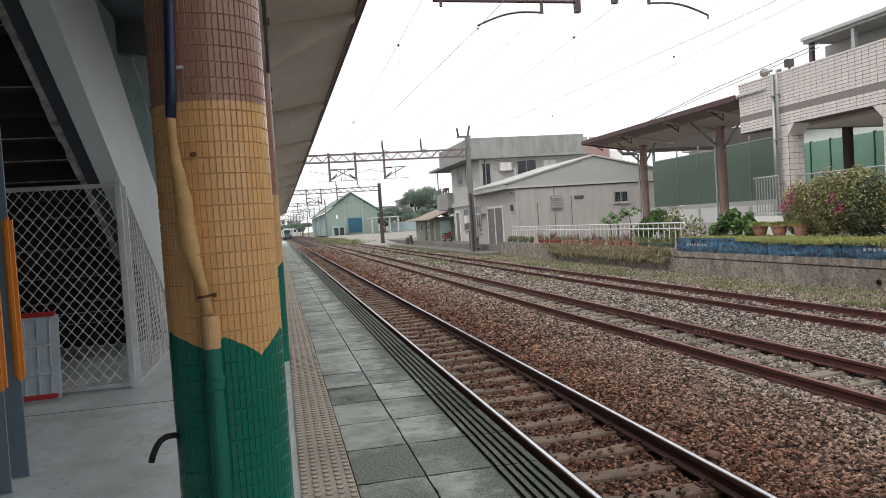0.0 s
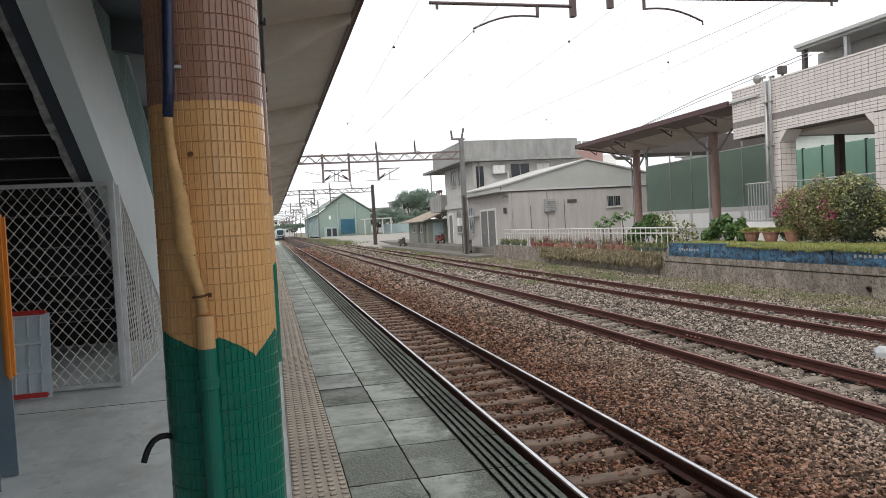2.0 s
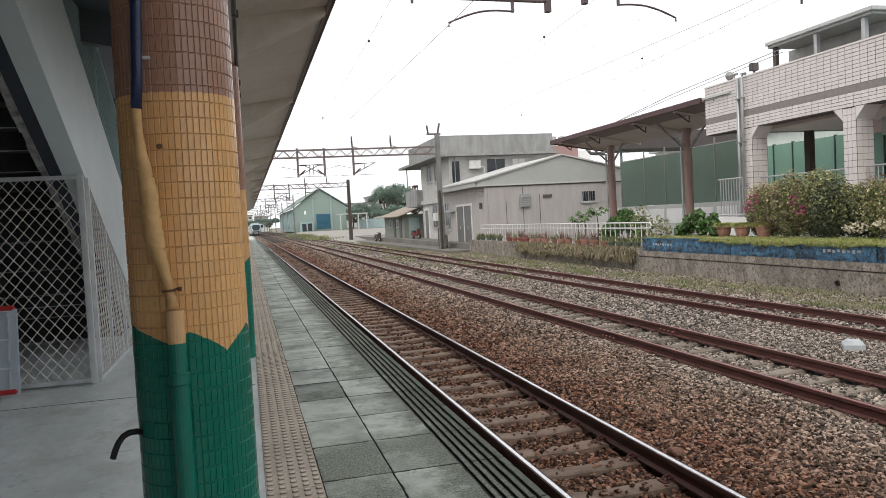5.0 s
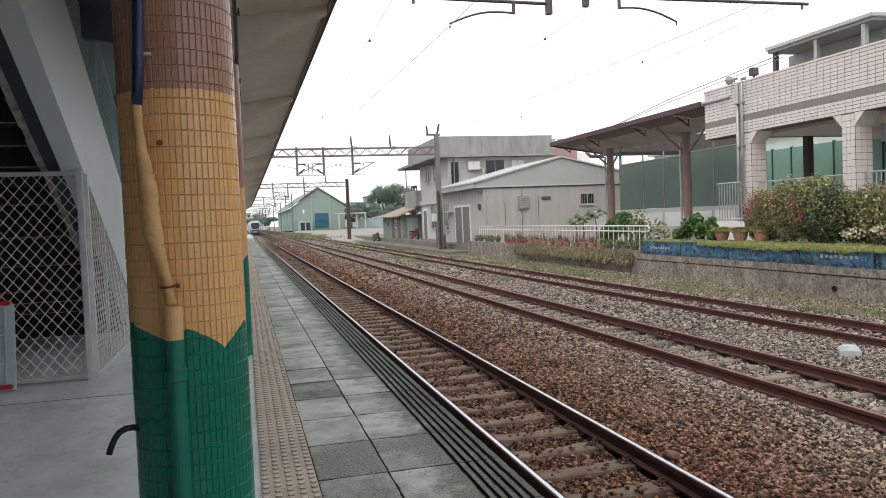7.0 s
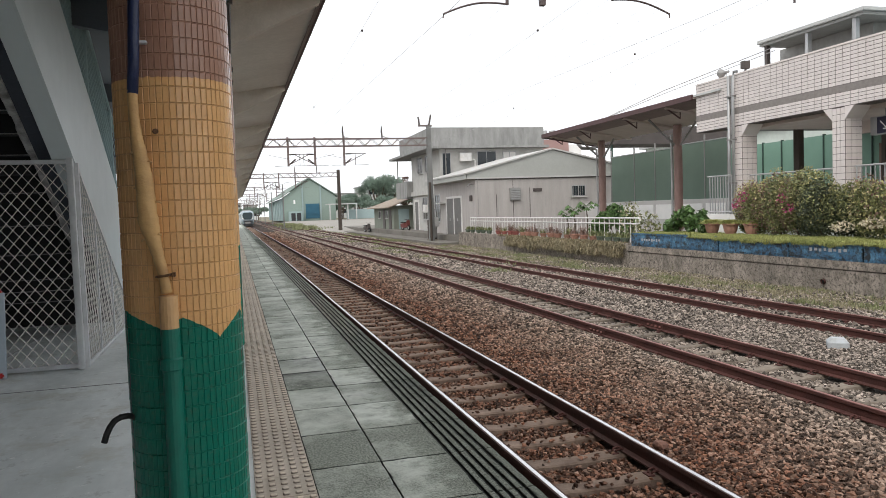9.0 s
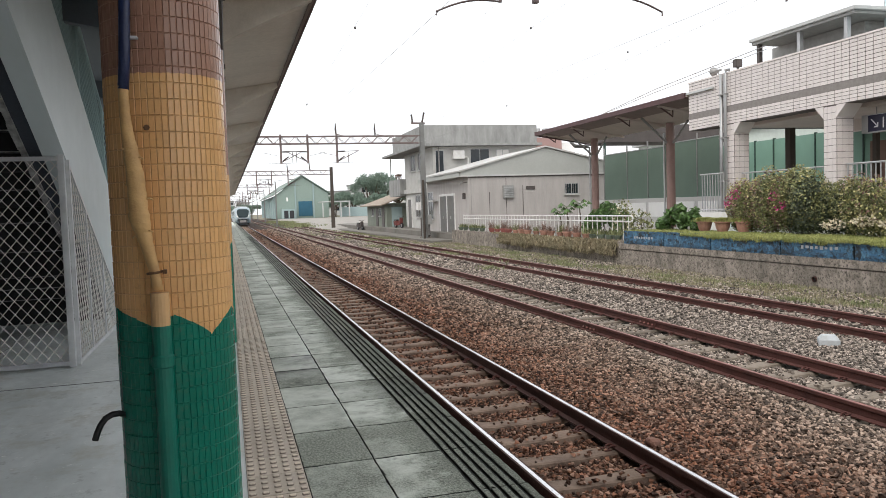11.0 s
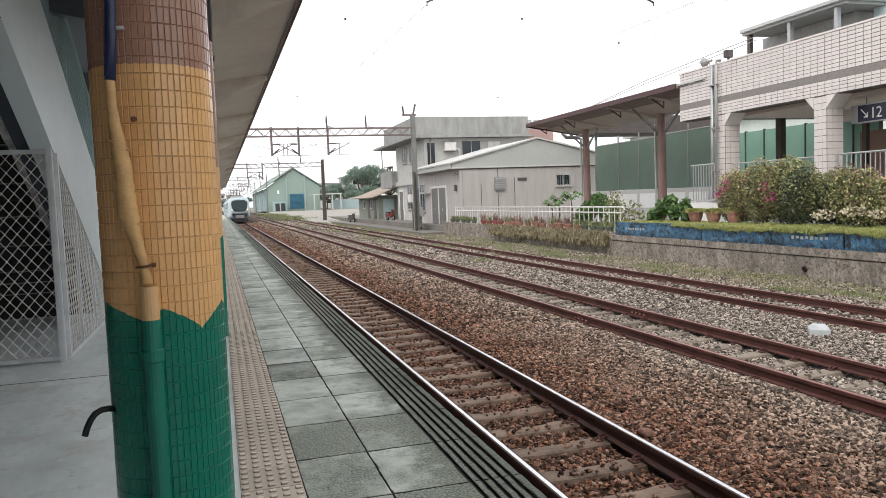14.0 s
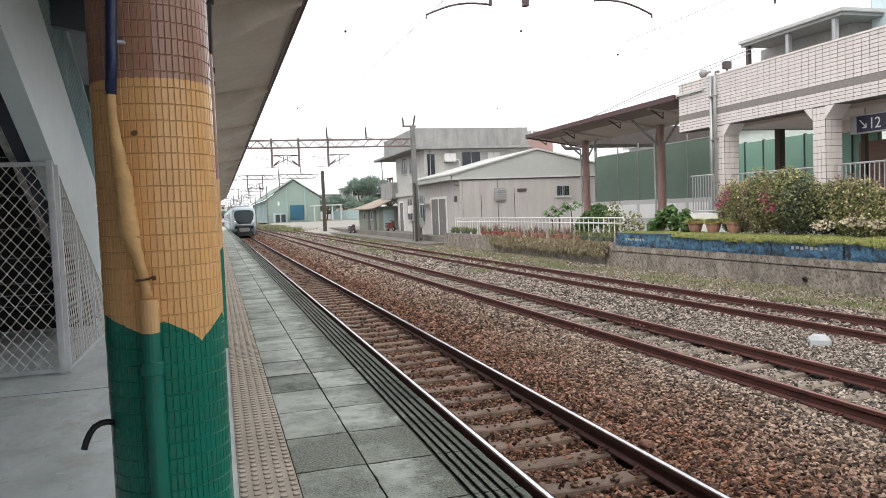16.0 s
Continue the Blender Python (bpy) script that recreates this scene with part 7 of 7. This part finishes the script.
rowsz = []
z = 4.13
while z < 4.50:
    rowsz.append((z, 0.1075))
    z += 0.1075
z = 4.785
while z < 5.92:
    rowsz.append((z, 0.1185))
    z += 0.1185
tile_a = [wall_tile(TW, 0.1075), wall_tile(TW, 0.1185)]
station_tiles = part("tiling", boxes((SX + 0.012, SX + 0.018, YB, YA, 5.5, 5.51)), M["tile_joint"], st, "tile cladding")
count, bm = 0, bmesh.new()
for zz, hh in rowsz:
    y = YA - TW
    while y > 11.5:
        if 15.8 < y and count < 290:
            piece("tile", tile_a[0 if hh < 0.11 else 1], station_tiles, pose(SX + random.uniform(0, 0.003), y, zz))
            count += 1
        else:
            add_box(bm, SX, SX + 0.012, y + 0.009, y + TW - 0.009, zz + 0.0085, zz + hh - 0.0085)
        y -= TW
for y0, y1 in PIERS[:3]:
    z = 0.5
    while z < 4.0:
        for k in range(3):
            add_box(bm, SX, SX + 0.016, y0 + 0.007 + k * 0.167, y0 + 0.160 + k * 0.167, z + 0.007, z + 0.193)
            add_box(bm, SX + 0.03 + k * 0.205, SX + 0.222 + k * 0.205, y0 - 0.012, y0, z + 0.007, z + 0.193)
        z += 0.2
part("tiles", bm, M["tile_white"], st, kind="stuff")

# column tiles that can be told apart
base_tile = tile_shape("tile", TILE_W - 0.0014, TILE_H - 0.0016)
for i, j in near_tiles:
    m = tile_pose(i, j) @ pose(0, random.uniform(-0.0006, 0.0006), 0, random.uniform(-0.8, 0.8), 0, random.uniform(-1, 1))
    me = base_tile.copy()
    spot_attr(me, m)
    piece("tile", me, column, m)

# ---- train ----
def body_ring(y, half, top, low, crown):
    """A rounded body section at y."""
    out = []
    pr = [(0.0, top), (half * 0.55, top - 0.03), (half * 0.86, top - 0.22), (half * 0.97, top - 0.6), (half, top - 1.2), (half * 1.0, low + 0.6), (half * 0.95, low)]
    for x, z in pr:
        out.append((x, y, z))
    return out + [(-x, yy, zz) for x, yy, zz in out[::-1][:-1]]


def loft(rings, cap=True):
    bm = bmesh.new()
    vs = [[bm.verts.new(p) for p in r] for r in rings]
    n = len(vs[0])
    for a, b in zip(vs, vs[1:]):
        for k in range(n):
            bm.faces.new((a[k], a[(k + 1) % n], b[(k + 1) % n], b[k]))
    if cap:
        bm.faces.new(vs[0][::-1])
        bm.faces.new(vs[-1])
    return bm


train = thing("commuter_train", pose(2.76, 250, RAIL_Z), "silver-white electric commuter train with a black glazed nose, arriving", "train")
W2 = 1.4
front = part("cab", loft([body_ring(0.0, 0.9, 2.1, 0.6, 0), body_ring(0.2, 1.06, 2.5, 0.5, 0), body_ring(0.6, 1.18, 3.0, 0.45, 0), body_ring(1.4, 1.3, 3.25, 0.45, 0), body_ring(3.0, W2, 3.35, 0.4, 0)]), M["train_body"], train, "rounded silver-grey cab front", smooth=True)
def rake(bm):
    """Leans the upper nose back."""
    for v in bm.verts:
        v.co.y += max(0.0, v.co.z - 1.75) * 0.3


bm = bmesh.new()
add_prism(bm, [(-0.98, 2.75), (-0.7, 2.95), (0.7, 2.95), (0.98, 2.75), (1.04, 2.4), (0.9, 1.8), (0.66, 1.5), (-0.66, 1.5), (-0.9, 1.8), (-1.04, 2.4)], "y", -0.24, 0.3)
rake(bm)
part("windscreen", bm, M["train_black"], front, "black glazed nose panel", bevel=0.03)
for s in (-1, 1):
    bm = bmesh.new()
    add_prism(bm, [(s * 0.98, 2.85), (s * 1.1, 2.75), (s * 1.19, 2.25), (s * 1.04, 1.5), (s * 0.75, 1.32), (s * 0.68, 1.46), (s * 0.94, 1.78), (s * 1.08, 2.4)], "y", -0.22, 0.35)
    rake(bm)
    part("surround", bm, M["train_white"], front, "white curved surround of the nose", bevel=0.015)
for s in (-1, 1):
    part("headlight", boxes((s * 0.98 - 0.08, s * 0.98 + 0.08, -0.28, -0.25, 1.68, 1.8)), M["lamp_glow"], front, "lit headlight", bevel=0.02)
part("nose_band", boxes((-0.74, 0.74, -0.21, 0.2, 1.3, 1.42)), M["train_white"], front, "white band below the nose panel", bevel=0.02)
part("destination_display", boxes((-0.35, 0.35, 0.62, 0.95, 2.97, 3.1)), M["train_white"], front)
sk = part("skirt", boxes((-0.8, 0.8, -0.05, 1.8, 0.18, 1.27)), M["train_dark"], train, "dark lower front with coupler", bevel=0.08)
part("coupler", tube([(0, -0.45, 0.75), (0, 0.2, 0.75)], 0.16, 10), M["grey_steel"], sk)
part("hose_box", boxes((-0.55, 0.55, -0.12, -0.025, 0.6, 1.0)), M["grey_steel"], sk, bevel=0.03)
part("wheel_guard", boxes((-1.0, 1.0, -0.1, -0.025, 0.1, 0.3)), M["train_dark"], sk, bevel=0.03)
for k in range(4):
    y0 = 3.0 + k * 20.2
    car = part("car", loft([body_ring(y0, W2, 3.35, 0.4, 0), body_ring(y0 + 19.6 - (2.2 if k == 0 else 0), W2, 3.35, 0.4, 0)]), M["train_body"], train, "silver-white passenger car", smooth=False)
    for s in (-1, 1):
        part("window_band", boxes((s * 1.385 - 0.03, s * 1.385 + 0.03, y0 + 0.8, y0 + 17, 1.75, 2.65)), M["train_black"], car, "dark window band")
        part("stripe", boxes((s * 1.39 - 0.025, s * 1.39 + 0.025, y0 + 0.1, y0 + 17.3, 1.35, 1.5)), M["train_green"], car, "teal stripe")
        for d in (3.0, 8.5, 14.0):
            part("door", boxes((s * 1.4 - 0.03, s * 1.4 + 0.03, y0 + d, y0 + d + 1.4, 0.5, 2.75)), M["train_white"], car)
    for d in (3, 14):
        part("bogie", boxes((-1.1, 1.1, y0 + d - 1.4, y0 + d + 1.4, 0.05, 0.62)), M["train_dark"], car, bevel=0.05)
    part("roof_unit", boxes((-0.9, 0.9, y0 + 6, y0 + 10, 3.351, 3.6)), M["frame_alu"], car, bevel=0.05)
bm = bmesh.new()
for s in (-1, 1):
    add_tube(bm, [(s * 0.5, 24.6, 3.36), (s * 0.45, 26.0, 4.3), (s * 0.6, 24.9, 4.75)], 0.03, 5)
add_tube(bm, [(-0.8, 24.9, 4.75), (0.8, 24.9, 4.75)], 0.03, 5)
part("pantograph", bm, M["train_dark"], train, "raised pantograph")


def motions():
    stops = [(0, 245), (2, 231), (4, 215), (6, 196), (7, 186), (8, 175), (9, 163), (10, 150), (11.5, 129.5), (12.5, 116), (13.5, 105.5), (14.5, 96.5), (16, 84.5)]
    walk(train, [(t, pose(2.76, y, RAIL_Z)) for t, y in stops])


motions()
